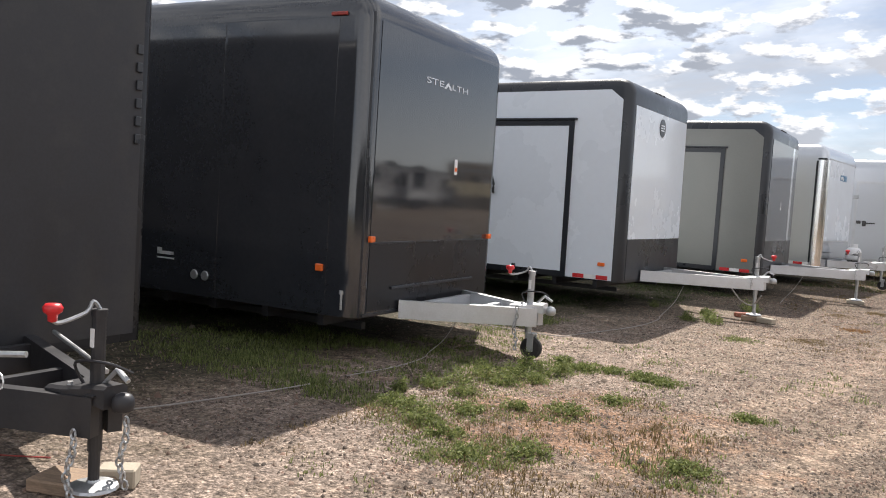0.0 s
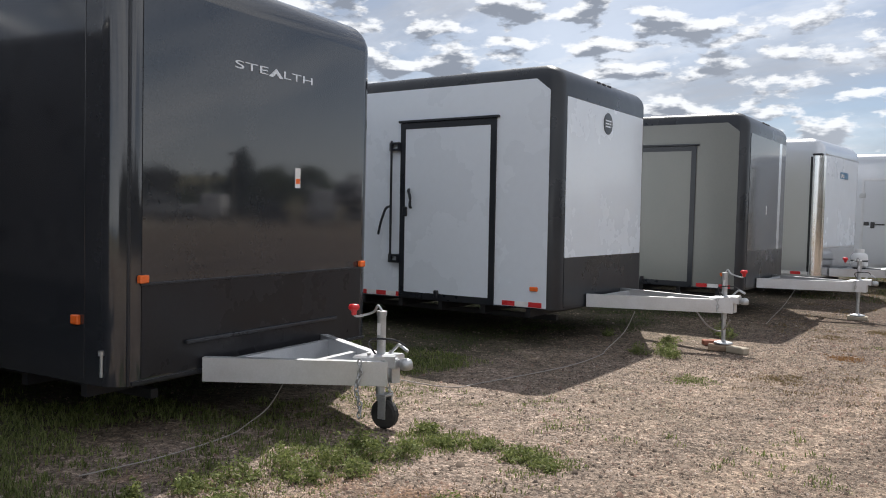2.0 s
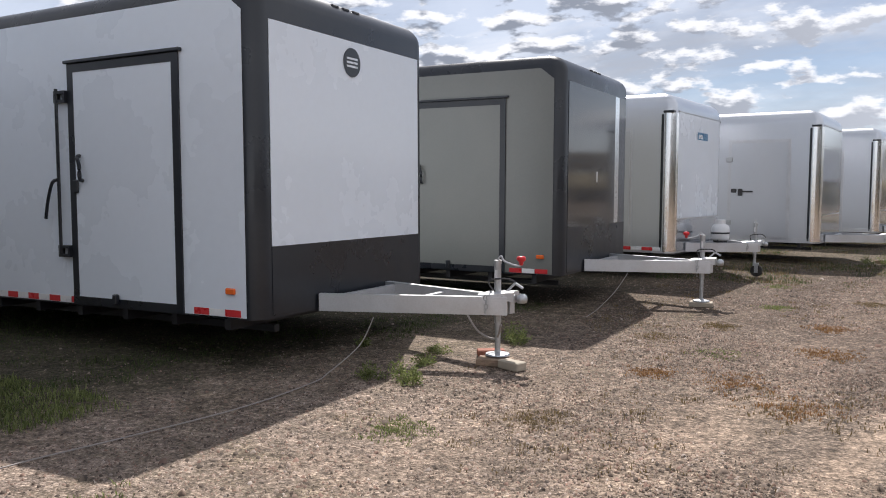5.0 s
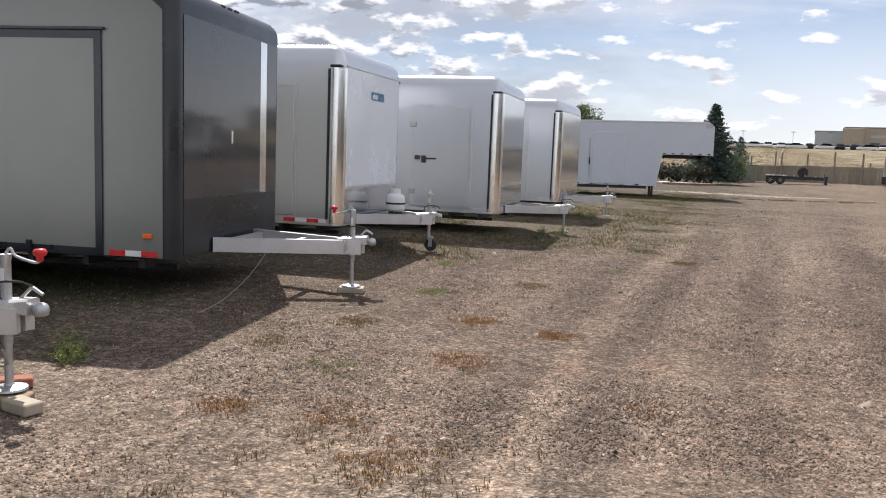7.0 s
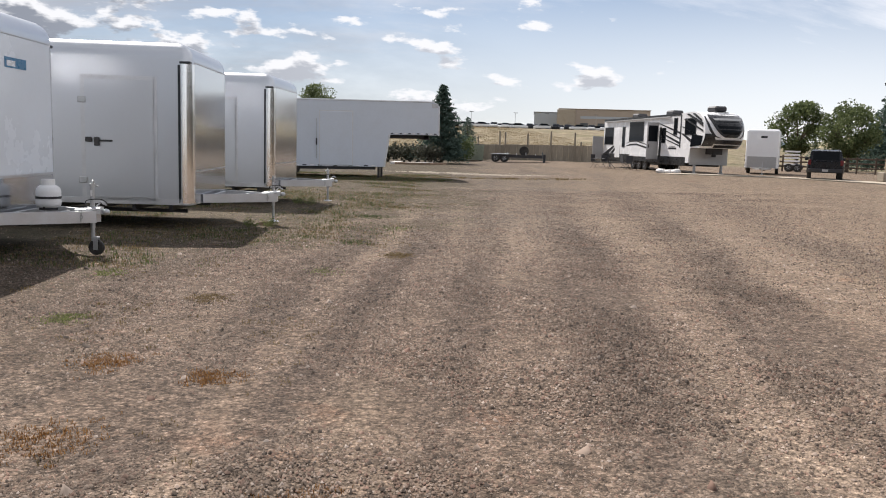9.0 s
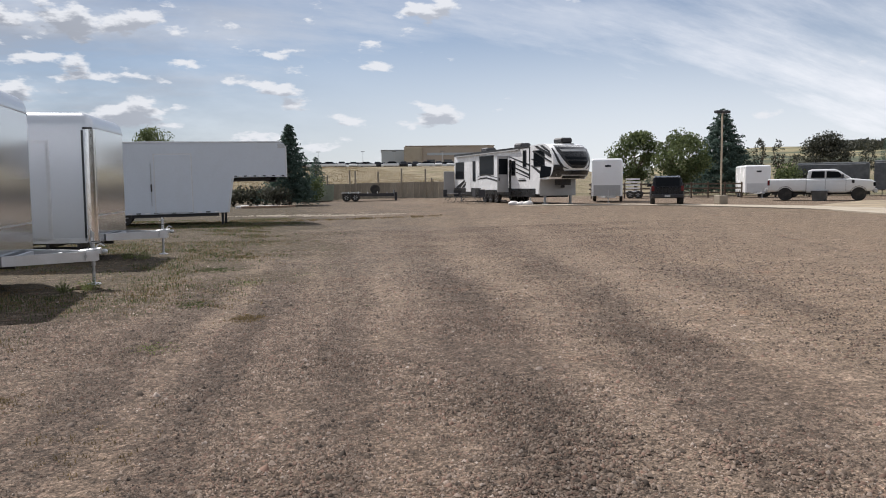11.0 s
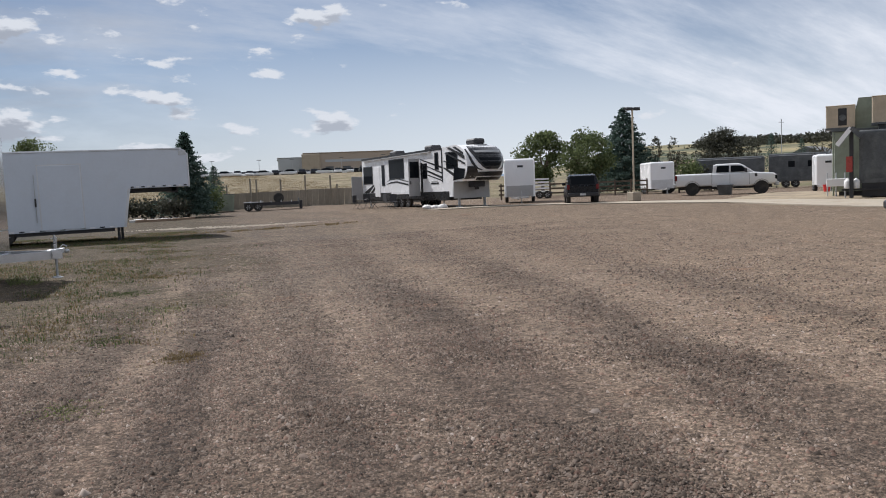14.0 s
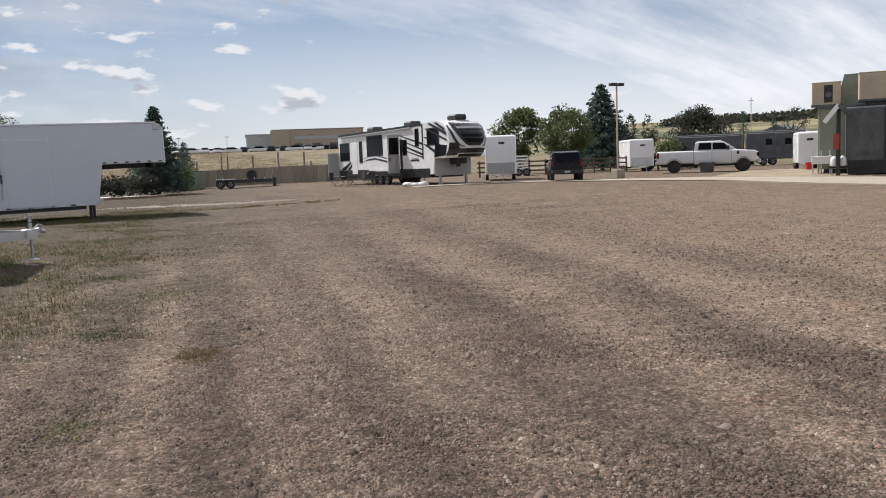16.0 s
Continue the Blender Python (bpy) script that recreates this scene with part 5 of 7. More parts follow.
box_trailer(pose(28.35, 57.1, 0.3, 0, 0, 239), "white enclosed trailer parked behind the camper", 1.95, 4.9, 2.8, M_CAMPER, M_CAMPERGREY)
box_trailer(pose(44.75, 62.75, 0.3, 0, 0, 243), "small white cargo trailer with a rounded roof", 1.9, 3.6, 2.5, M_CAMPER, M_BRUSHED)
box_trailer(pose(56.6, 63.6, 0.32, 0, 0, -47), "dark grey box trailer in the far row", 2.4, 5.5, 2.75, M_CHARCOAL, z0=0.5)
box_trailer(pose(60.3, 60.3, 0.32, 0, 0, -47), "dark grey box trailer with side windows", 2.4, 4.6, 2.85, M_CHARCOAL, z0=0.5, windows=((-1.6, -1.1, 1.7, 2.2), (-3.1, -2.6, 1.7, 2.2)))
box_trailer(pose(44.95, 47.9, 0.3, 0, 0, 225), "white trailer end standing behind the ladder", 1.3, 2.4, 2.3, M_CAMPER)

# ---- vehicles ----
M_TRUCK = surface("white_truck_paint", (0.72, 0.73, 0.74), 0.22, vary=0.02, coat=0.6, dirt=(0.5, 0.46, 0.4), dirt_amount=0.15)
M_SUV = surface("dark_blue_black_paint", (0.008, 0.009, 0.012), 0.25, vary=0.1, coat=0.1, dirt=(0.025, 0.023, 0.021), dirt_amount=0.25, spec=0.3)
M_LAMPRED = surface("tail_lamp_lens", (0.12, 0.008, 0.01), 0.2, vary=0.05)


def section(x, w, z0, z1, r=0.12, n=4):
    pts = []
    for cx, cz, a0 in ((w / 2 - r, z0 + r, -90), (w / 2 - r, z1 - r, 0), (-w / 2 + r, z1 - r, 90), (-w / 2 + r, z0 + r, 180)):
        for i in range(n):
            a = radians(a0 + 90 * i / (n - 1))
            pts.append((x, cx + r * math.cos(a), cz + r * math.sin(a)))
    return pts


def pickup(m):
    """Local x forward; rear bumper at x = 0."""
    tr = thing("pickup_truck", m, "white crew-cab pickup truck with a long bed", "truck")
    w = 2.0
    smooth_by_angle(part("body", loft([section(0.12, w * 0.97, 0.62, 1.38), section(0.2, w, 0.58, 1.4), section(2.35, w, 0.58, 1.4)]), M_TRUCK, tr, "white pickup bed"))
    smooth_by_angle(part("cab_body", loft([section(2.38, w, 0.5, 1.38), section(4.6, w, 0.5, 1.38), section(4.9, w, 0.55, 1.4), section(6.05, w * 0.97, 0.6, 1.3), section(6.25, w * 0.9, 0.65, 1.18)]), M_TRUCK, tr))
    smooth_by_angle(part("cab", loft([section(2.4, w * 0.86, 1.3, 1.4, 0.04), section(2.46, w * 0.84, 1.3, 1.9), section(2.65, w * 0.82, 1.3, 1.98), section(4.0, w * 0.82, 1.3, 1.99), section(4.3, w * 0.83, 1.3, 1.86), section(4.95, w * 0.88, 1.3, 1.4, 0.04)]), M_TRUCK, tr))
    y = -w * 0.42
    for pts in ([(2.62, 1.44), (3.42, 1.44), (3.42, 1.86), (2.7, 1.86)], [(3.52, 1.44), (4.55, 1.44), (4.2, 1.82), (3.52, 1.86)]):
        part("side_window", one_plate(pts, "y", y - 0.012, y + 0.03), M_GLASS, tr)
        part("side_window", one_plate(pts, "y", -y - 0.03, -y + 0.012), M_GLASS, tr)
    part("windshield", one_plate([(4.28, 1.84), (4.9, 1.42), (4.93, 1.44), (4.31, 1.865)], "y", -0.72, 0.72), M_GLASS, tr)
    for x in (1.15, 5.35):
        for s in (-1, 1):
            wheel(tr, x, s * (w / 2 - 0.11), 0.43, 0.27)
            part("wheel_arch", tube([(x + 0.48 * math.cos(a), s * (w / 2 - 0.0), 0.44 + 0.48 * math.sin(a)) for a in (math.pi * k / 10 for k in range(11))], 0.014), M_BLACKMATT, tr)
    part("rear_bumper", boxes((-0.03, 0.12, -w / 2 + 0.05, w / 2 - 0.05, 0.55, 0.78), bevel=0.03), M_GALV, tr)
    part("front_bumper", boxes((6.15, 6.38, -w / 2 + 0.04, w / 2 - 0.04, 0.5, 0.76), bevel=0.04), M_GALV, tr)
    part("grille", boxes((6.2, 6.3, -0.6, 0.6, 0.8, 1.16), bevel=0.02), M_BLACKMATT, tr)
    for s in (-1, 1):
        part("headlight", boxes((6.05, 6.27, s * 0.78 - 0.16, s * 0.78 + 0.16, 0.9, 1.16), bevel=0.03), M_GLASS, tr)
        part("tail_lamp", boxes((0.09, 0.24, s * 0.93 - 0.08, s * 0.93 + 0.08, 0.98, 1.32), bevel=0.02), M_LAMPRED, tr)
        part("mirror", boxes((4.35, 4.5, s * 1.12 - 0.12, s * 1.12 + 0.12, 1.4, 1.66), bevel=0.03), M_BLACKMATT, tr)
        part("door_handle", boxes((2.7, 2.9, s * 1.005 - 0.012, s * 1.005 + 0.012, 1.2, 1.24)), M_TRUCK, tr)
        part("fender_badge", boxes((4.95, 5.1, s * 1.0 - 0.012, s * 1.0 + 0.012, 1.1, 1.3)), M_BLACKMATT, tr)
    for x in (2.365, 3.46, 4.62):
        part("door_seam", boxes((x, x + 0.015, -w / 2 - 0.004, -w / 2 + 0.01, 0.62, 1.36)), M_BLACKMATT, tr)
    part("chassis", boxes((0.3, 6.0, -0.5, 0.5, 0.38, 0.6)), M_BLACKMATT, tr)
    return tr


pickup(pose(38.95, 54.85, 0.29, 0, 0, -44.5))


def suv(m, label="dark sport utility vehicle seen from behind", front_axle=3.65):
    """Local x forward; tail at x = 0."""
    tr = thing("suv", m, label, "car")
    w = 1.88
    smooth_by_angle(part("body", loft([section(0.0, w * 0.94, 0.5, 1.05), section(0.12, w, 0.42, 1.1), section(3.6, w, 0.42, 1.1), section(4.5, w * 0.94, 0.48, 0.95)]), M_SUV, tr))
    smooth_by_angle(part("cabin", loft([section(0.08, w * 0.93, 1.0, 1.15, 0.05), section(0.2, w * 0.86, 1.0, 1.66), section(0.6, w * 0.82, 1.0, 1.74), section(2.5, w * 0.82, 1.0, 1.74), section(3.3, w * 0.88, 1.0, 1.15, 0.05)]), M_SUV, tr))
    part("rear_window", one_plate([(0.045, 1.16), (0.065, 1.15), (0.175, 1.6), (0.155, 1.61)], "y", -0.68, 0.68), M_GLASS, tr)
    for s in (-1, 1):
        part("tail_lamp", boxes((-0.02, 0.12, s * 0.84 - 0.08, s * 0.84 + 0.08, 0.85, 1.15), bevel=0.02), M_LAMPRED, tr)
        part("side_window", one_plate([(0.5, 1.15), (2.9, 1.15), (2.4, 1.6), (0.6, 1.6)], "y", s * 0.8 - 0.03, s * 0.8 + 0.03), M_GLASS, tr)
        part("mirror", boxes((2.75, 2.9, s * 1.0 - 0.1, s * 1.0 + 0.1, 1.1, 1.28), bevel=0.03), M_SUV, tr)
        part("roof_rack", rod(((0.5, s * 0.66, 1.77), (2.5, s * 0.66, 1.77), 0.02)), M_BLACKMATT, tr)
        for x in (0.85, front_axle):
            wheel(tr, x, s * (w / 2 - 0.12), 0.38, 0.24)
            part("wheel_arch", tube([(x + 0.44 * math.cos(a), s * w / 2, 0.4 + 0.44 * math.sin(a)) for a in (math.pi * k / 10 for k in range(11))], 0.035), M_BLACKMATT, tr)
    for s in (-1, 1):
        part("headlight", boxes((4.38, 4.53, s * 0.68 - 0.14, s * 0.68 + 0.14, 0.72, 0.9), bevel=0.02), M_GLASS, tr)
    part("front_bumper", boxes((4.42, 4.62, -w / 2 + 0.04, w / 2 - 0.04, 0.44, 0.64), bevel=0.04), M_BLACKMATT, tr)
    part("bumper", boxes((-0.08, 0.1, -w / 2 + 0.05, w / 2 - 0.05, 0.44, 0.66), bevel=0.04), M_BLACKMATT, tr)
    part("number_plate", boxes((-0.092, -0.081, -0.16, 0.16, 0.5, 0.62)), M_GALV, tr)
    return tr


suv(pose(27.6, 49.25, 0.28, 0, 0, 58) @ Matrix.Scale(0.93, 4))

suv(pose(23.95, 22.5, 0.0, 0, 0, 137) @ Matrix.Scale(1.1, 4), "dark slate sport utility vehicle on large bright wheels", 4.05)

# ---- lamp post on a concrete foot ----
lp = thing("lamp_post", pose(31.5, 49.8, 0.28), "tall yard lamp post on a concrete base", "lamp post")
part("base", boxes((-0.28, 0.28, -0.28, 0.28, 0.0, 0.5), bevel=0.03), M_CONCRETE, lp, "square concrete base")
part("pole", rod(((0, 0, 0.5), (0, 0, 5.15), 0.05), segs=12), M_TAN, lp)
for s in (-1, 1):
    part("lamp_head", boxes((s * 0.26 - 0.2, s * 0.26 + 0.2, -0.14, 0.14, 5.12, 5.28), bevel=0.02), M_BLACKMATT, lp, "dark box lamp head")

# ---- utility cart on the pavement ----
ct = thing("planter_box", pose(40.2, 51.6, 0.29, 0, 0, 40), "dark square planter box on the pavement", "planter")
part("body", loft([[(-0.36, -0.36, 0), (0.36, -0.36, 0), (0.36, 0.36, 0), (-0.36, 0.36, 0)], [(-0.45, -0.45, 0.6), (0.45, -0.45, 0.6), (0.45, 0.45, 0.6), (-0.45, 0.45, 0.6)]]), M_CHARCOAL, ct)
part("rim", boxes((-0.47, 0.47, -0.47, 0.47, 0.6, 0.65), bevel=0.01), M_CHARCOAL, ct)

# ---- food trailers at the edge of the yard: local x to the right as seen from the yard, y away ----
FY = math.degrees(math.atan2(-0.80, 0.60))
G0 = ground_z(38, 39)


def food_trailer():
    tr = thing("food_trailer", pose(37.04, 39.66, G0, 0, 0, FY), "worn charcoal food trailer with a rooftop cooler", "trailer")
    smooth_by_angle(part("body", rounded_body(0, 3.2, 5.4, 0.75, 3.3, 0.08, 0.1, 0.1, 0.12), M_CHARCOAL, tr, m=pose(0, 2.7, 0)))
    part("front_panel", boxes((0.06, 1.55, -0.012, -0.001, 0.95, 3.15), bevel=0.003), M_CHARCOAL, tr)
    part("dark_bay", boxes((1.62, 2.3, -0.014, -0.001, 0.78, 3.22), bevel=0.003), M_BLACKMATT, tr)
    part("skirt", boxes((0.1, 3.2, 0.05, 5.2, 0.1, 0.75)), M_BLACKMATT, tr)
    for x in (0.5, 2.6):
        part("support_leg", boxes((x - 0.05, x + 0.05, 0.0, 0.05, 0.0, 0.75)), M_BLACKMATT, tr)
    for x in (-0.5, -0.13):
        tk = part("propane_bottle", lathe([(0.1, 0), (0.15, 0.012), (0.165, 0.05), (0.165, 0.34), (0.13, 0.42), (0.06, 0.46), (0.05, 0.5), (0, 0.5)], 20), M_TANK, tr, "white propane bottle", True, pose(x, -0.35, 0.5))
        part("valve", rod(((0, 0, 0.48), (0, 0, 0.56), 0.02)), M_GALV, tk)
    bm = bmesh.new()
    beam(bm, (0.4, 0.1, 0.45), (-0.75, -0.4, 0.45), 0.08, 0.1)
    beam(bm, (1.6, 0.1, 0.45), (-0.75, -0.4, 0.45), 0.08, 0.1)
    part("frame_beam", bm, M_BLACKMATT, tr)
    part("jack", rod(((-0.6, -0.36, 0.02), (-0.6, -0.36, 0.9), 0.035), ((-0.6, -0.36, 0.0), (-0.6, -0.36, 0.03), 0.1)), M_GALV, tr)
    return tr


food_trailer()


def cooler(m, label, w, d, h, open_side=True):
    c = thing("evaporative_cooler", m, label, "cooler", "rooftop coolers")
    part("case", boxes((0, w, 0, d, 0.06, h), bevel=0.02), M_TAN, c)
    part("base_pan", boxes((-0.03, w + 0.03, -0.03, d + 0.03, 0.0, 0.1), bevel=0.01), M_CHARCOAL, c)
    part("lid", boxes((-0.02, w + 0.02, -0.02, d + 0.02, h, h + 0.04), bevel=0.01), M_TAN, c)
    for k in range(7):
        part("slat", boxes((0.06 + k * (w * 0.3 / 7), 0.06 + k * (w * 0.3 / 7) + w * 0.025, -0.015, -0.001, 0.18, h - 0.1)), M_TAN, c)
    if open_side:
        part("opening", boxes((w * 0.42, w * 0.72, -0.012, -0.001, 0.2, h - 0.12)), M_BLACKMATT, c, "dark open side panel")
        part("motor", lathe([(0.01, -0.06), (0.15, -0.06), (0.16, -0.03), (0.16, -0.015), (0.01, -0.013)], 16, "y"), M_CHARCOAL, c, m=pose(w * 0.57, 0, h * 0.5))
    part("duct", boxes((w * 0.15, w * 0.85, d * 0.2, d * 0.8, -0.26, 0.0)), M_CHARCOAL, c)
    return c


def booth():
    tr = thing("green_booth", pose(38.65, 41.7, ground_z(38, 42), 0, 0, FY), "green panelled booth with a flat roof", "booth")
    part("wall", boxes((-0.5, 2.4, 0, 2.6, 0.25, 3.35), bevel=0.02), M_GREEN, tr)
    part("drain_pipe", rod(((-0.55, -0.05, 0.0), (-0.55, -0.05, 3.4), 0.045)), M_GREEN, tr)
    part("roof", boxes((-0.65, 2.6, -0.15, 2.8, 3.35, 3.45), bevel=0.01), M_CHARCOAL, tr)
    part("footing", boxes((-0.3, 2.3, 0.1, 2.5, 0.0, 0.25)), M_BLACKMATT, tr)
    return tr


bo = booth()
cooler(pose(38.1, 42.4, ground_z(38, 42) + 3.45, 0, 0, FY), "tan evaporative cooler with an open dark side", 1.35, 1.4, 1.2)
cooler(pose(37.75, 39.5, G0 + 3.55, 0, 0, FY), "tan louvred evaporative cooler on the trailer roof", 1.9, 1.6, 1.35, False)
gr = thing("green_roof_hood", pose(39.4, 41.5, ground_z(38, 42) + 3.45, 0, 0, FY), "sloping green metal roof hood", "roof hood")
part("hood", one_plate([(-0.4, 0), (1.4, 0), (1.4, 1.6), (0.0, 1.6)], "y", 0.0, 1.0), M_GREEN, gr)

gb = thing("gabled_sign_frame", pose(36.42, 39.92, G0, 0, 0, FY), "white gabled canopy over a rusty red post", "canopy")
for s in (-1, 1):
    bm = bmesh.new()
    beam(bm, (0.25, -0.25, 3.4), (0.25 + s * (0.42 if s > 0 else 0.62), -0.25, 2.95 if s > 0 else 2.6), 0.9, 0.2)
    part("roof_slope", bm, M_CAMPER if s < 0 else M_CHARCOAL, gb)
part("post", boxes((0.16, 0.34, -0.3, -0.1, 0.0, 3.25), bevel=0.01), M_BLACKMATT, gb)
part("red_box", boxes((0.02, 0.3, -0.42, -0.31, 1.3, 2.05), bevel=0.01), M_RUST, gb)

ld = thing("step_ladder", pose(44.9, 46.6, 0.28, 0, 0, -40), "pale blue metal step ladder standing open", "ladder")
for s in (-1, 1):
    part("rail", rod(((s * 0.32, -0.5, 0), (s * 0.18, 0, 2.4), 0.03), ((s * 0.32, 0.5, 0), (s * 0.18, 0, 2.4), 0.03)), M_GALV, ld)
for k in range(7):
    z = 0.3 + k * 0.3
    q = z / 2.4
    part("rung", boxes((-0.32 + 0.14 * q, 0.32 - 0.14 * q, -0.5 * (1 - q) - 0.04, -0.5 * (1 - q) + 0.04, z - 0.015, z + 0.015)), M_GALV, ld)
bk = thing("bucket", pose(43.3, 46.6, 0.32), "red plastic bucket on the pavement", "bucket")
part("pail", lathe([(0.16, 0.0), (0.22, 0.4), (0.235, 0.4), (0.235, 0.42), (0.2, 0.42), (0.15, 0.03), (0, 0.03)], 18), M_REDPL, bk)
part("bail", tube([(0.22 * math.cos(a), 0, 0.4 + 0.1 * math.sin(a)) for a in (math.pi * k / 8 for k in range(9))], 0.006), M_GALV, bk)
wb = thing("water_heater_stack", pose(38.6, 41.3, ground_z(38.6, 41.3), 0, 0, FY), "pale metal rack with pipes beside the booth", "rack")
for x in (-0.5, -0.1, 0.3):
    part("post", rod(((x - 0.6, -0.3, 0), (x - 0.6, -0.3, 1.25), 0.035)), M_BRUSHED, wb)
part("shelf", boxes((-1.15, -0.2, -0.45, 0.0, 0.55, 0.95), bevel=0.02), M_CAMPER, wb)

# ---- utility trailer with its spare wheel upright, boards, bins by the fence ----
ut = thing("utility_trailer", pose(15.6, 79.0, ground_z(17, 79), 0, 0, -14), "empty flatbed utility trailer with an upright spare wheel", "trailer")
part("deck", boxes((0, 4.3, -0.9, 0.9, 0.5, 0.6), bevel=0.01), M_BRUSHED, ut)
part("side_rail", boxes((0, 4.3, -0.95, -0.9, 0.42, 0.66), (0, 4.3, 0.9, 0.95, 0.42, 0.66)), M_BLACKMATT, ut)
part("headboard", boxes((4.3, 4.38, -0.9, 0.9, 0.4, 0.95), bevel=0.01), M_CHARCOAL, ut)
for x in (0.35, 1.1):
    for s in (-1, 1):
        wheel(ut, x, s * 1.08, 0.34)
        part("mudguard", boxes((x - 0.42, x + 0.42, s * 1.08 - 0.13, s * 1.08 + 0.13, 0.7, 0.73), bevel=0.01), M_BRUSHED, ut)
for k in range(5):
    part("stake", boxes((0.5 + 0.8 * k, 0.56 + 0.8 * k, -0.96, -0.9, 0.66, 0.8 + 0.05 * (k % 2))), M_BRUSHED, ut)
sp = part("spare_tyre", lathe([(0.2, -0.1), (0.36, -0.1), (0.41, -0.06), (0.41, 0.06), (0.36, 0.1), (0.2, 0.1)], 22, "y"), M_RUBBER, ut, m=pose(2.75, -0.6, 1.0))
part("rim", lathe([(0.03, -0.07), (0.24, -0.05), (0.24, 0.05), (0.03, 0.07)], 16, "y"), M_TANK, sp)
part("ramp", boxes((4.4, 4.6, -0.85, 0.85, 0.0, 0.75), bevel=0.01), M_BLACKMATT, ut)

M_FENCE = surface("weathered_fence_board", (0.27, 0.235, 0.185), 0.9, vary=0.2, scale=2, fine=20, stretch=(1, 1, 0.3), random_object=0.18, bump=0.004)
fence = thing("yard_fence", pose(0, 0, 0), "weathered tan board fence at the foot of the bank", "fence", kind="structure")
F = [(12.5, 92.0), (18.5, 87.0), (24.5, 82.0), (33.0, 77.5)]
board = boxes((0, 0.58, -0.02, 0.02, 0.02, 1.5), bevel=0.006)
bme = bpy.data.meshes.new("fence_board")
board.to_mesh(bme)
board.free()
bme.materials.append(M_FENCE)
pm = bpy.data.meshes.new("fence_post")
pb = boxes((-0.07, 0.07, -0.12, -0.02, 0.0, 2.5), bevel=0.01)
pb.to_mesh(pm)
pb.free()
pm.materials.append(M_FENCE)
for (xa, ya), (xb, yb) in zip(F, F[1:]):
    n = int(math.hypot(xb - xa, yb - ya) / 0.6)
    a = math.degrees(math.atan2(yb - ya, xb - xa))
    for i in range(n):
        x, y = xa + (xb - xa) * i / n, ya + (yb - ya) * i / n
        b = new("board", bme)
        b.parent, b.matrix_basis = fence, pose(x, y, ground_z(x, y) - 0.02 + 0.03 * random.random(), 0, 0, a)
        if i % 4 == 0:
            q = new("post", pm)
            q.parent, q.matrix_basis = fence, pose(x, y, ground_z(x, y) - 0.02, 0, 0, a) @ Matrix.Diagonal((1, 1, 0.75 + 0.4 * random.random(), 1))
bn = thing("green_bin", pose(14.2, 84.5, ground_z(14, 84.5), 0, 0, -10), "olive green dumpster beside the fence", "dumpster")
part("body", loft([[(-1.6, -0.7, 0.1), (1.6, -0.7, 0.1), (1.6, 0.7, 0.1), (-1.6, 0.7, 0.1)], [(-1.7, -0.8, 1.5), (1.7, -0.8, 1.5), (1.7, 0.8, 1.5), (-1.7, 0.8, 1.5)]]), M_GREEN, bn)
part("lid", boxes((-1.72, 1.72, -0.82, 0.82, 1.5, 1.56), bevel=0.01), M_CHARCOAL, bn)
for x in (-1.4, 1.4):
    part("skid", boxes((x - 0.1, x + 0.1, -0.7, 0.7, 0.0, 0.1)), M_BLACKMATT, bn)
for k, (x, y) in enumerate(((7.5, 69.0), (8.3, 70.2), (9.4, 69.4), (6.6, 70.4))):
    pile = thing("lumber_pile", pose(x, y, ground_z(x, y), 0, 0, 25 * k), "pile of pale boards lying under the trees", "lumber", "lumber piles")
    for j in range(5):
        for q in range(2):
            part("board", boxes((-1.1, 1.1, -0.3 + 0.12 * j, -0.2 + 0.12 * j, 0.08 * q, 0.08 * q + 0.07), bevel=0.005), M_CLOTH if k % 2 else M_WOOD, pile)

# ---- low pole fence with parked trailers behind the sport utility vehicle ----
rail = thing("rail_fence", pose(33.5, 68.5, 0.3, 0, 0, -22), "dark wooden rail fence behind the parked car", "fence", kind="structure")
for k in range(14):
    part("post", boxes((k * 1.3 - 0.06, k * 1.3 + 0.06, -0.06, 0.06, 0, 1.25), bevel=0.01), M_BARK, rail)
for z in (0.4, 0.75, 1.1):
    part("rail", boxes((-0.2, 17.2, -0.09, -0.062, z - 0.06, z + 0.06), bevel=0.006), M_BARK, rail)
st = thing("stock_trailer", pose(35.75, 67.1, 0.3, 0, 0, -35), "low white slatted stock trailer", "trailer")
for k in range(5):
    part("slat", boxes((0, 1.1, -0.02, 0.02, 0.5 + k * 0.24, 0.62 + k * 0.24)), M_CAMPER, st)
part("deck", boxes((0, 1.3, 0.0, 1.8, 0.4, 0.5)), M_BLACKMATT, st)
for x in (0.35, 0.95):
    wheel(st, x, 0.0, 0.3)
    wheel(st, x, 1.8, 0.3)
mw = thing("tractor", pose(46.3, 63.3, 0.3, 0, 0, -40), "dark open utility tractor parked by the fence", "tractor")
part("hood", boxes((0.9, 2.2, -0.35, 0.35, 0.7, 1.2), bevel=0.08), M_CHARCOAL, mw)
part("frame", boxes((-0.8, 2.1, -0.3, 0.3, 0.45, 0.7), bevel=0.02), M_BLACKMATT, mw)
part("seat", boxes((-0.2, 0.3, -0.25, 0.25, 0.9, 1.3), bevel=0.06), M_BLACKMATT, mw)
part("roll_bar", tube(bend([(-0.5, -0.5, 0.6), (-0.5, -0.5, 2.1), (-0.5, 0.5, 2.1), (-0.5, 0.5, 0.6)], 5), 0.04), M_BLACKMATT, mw)
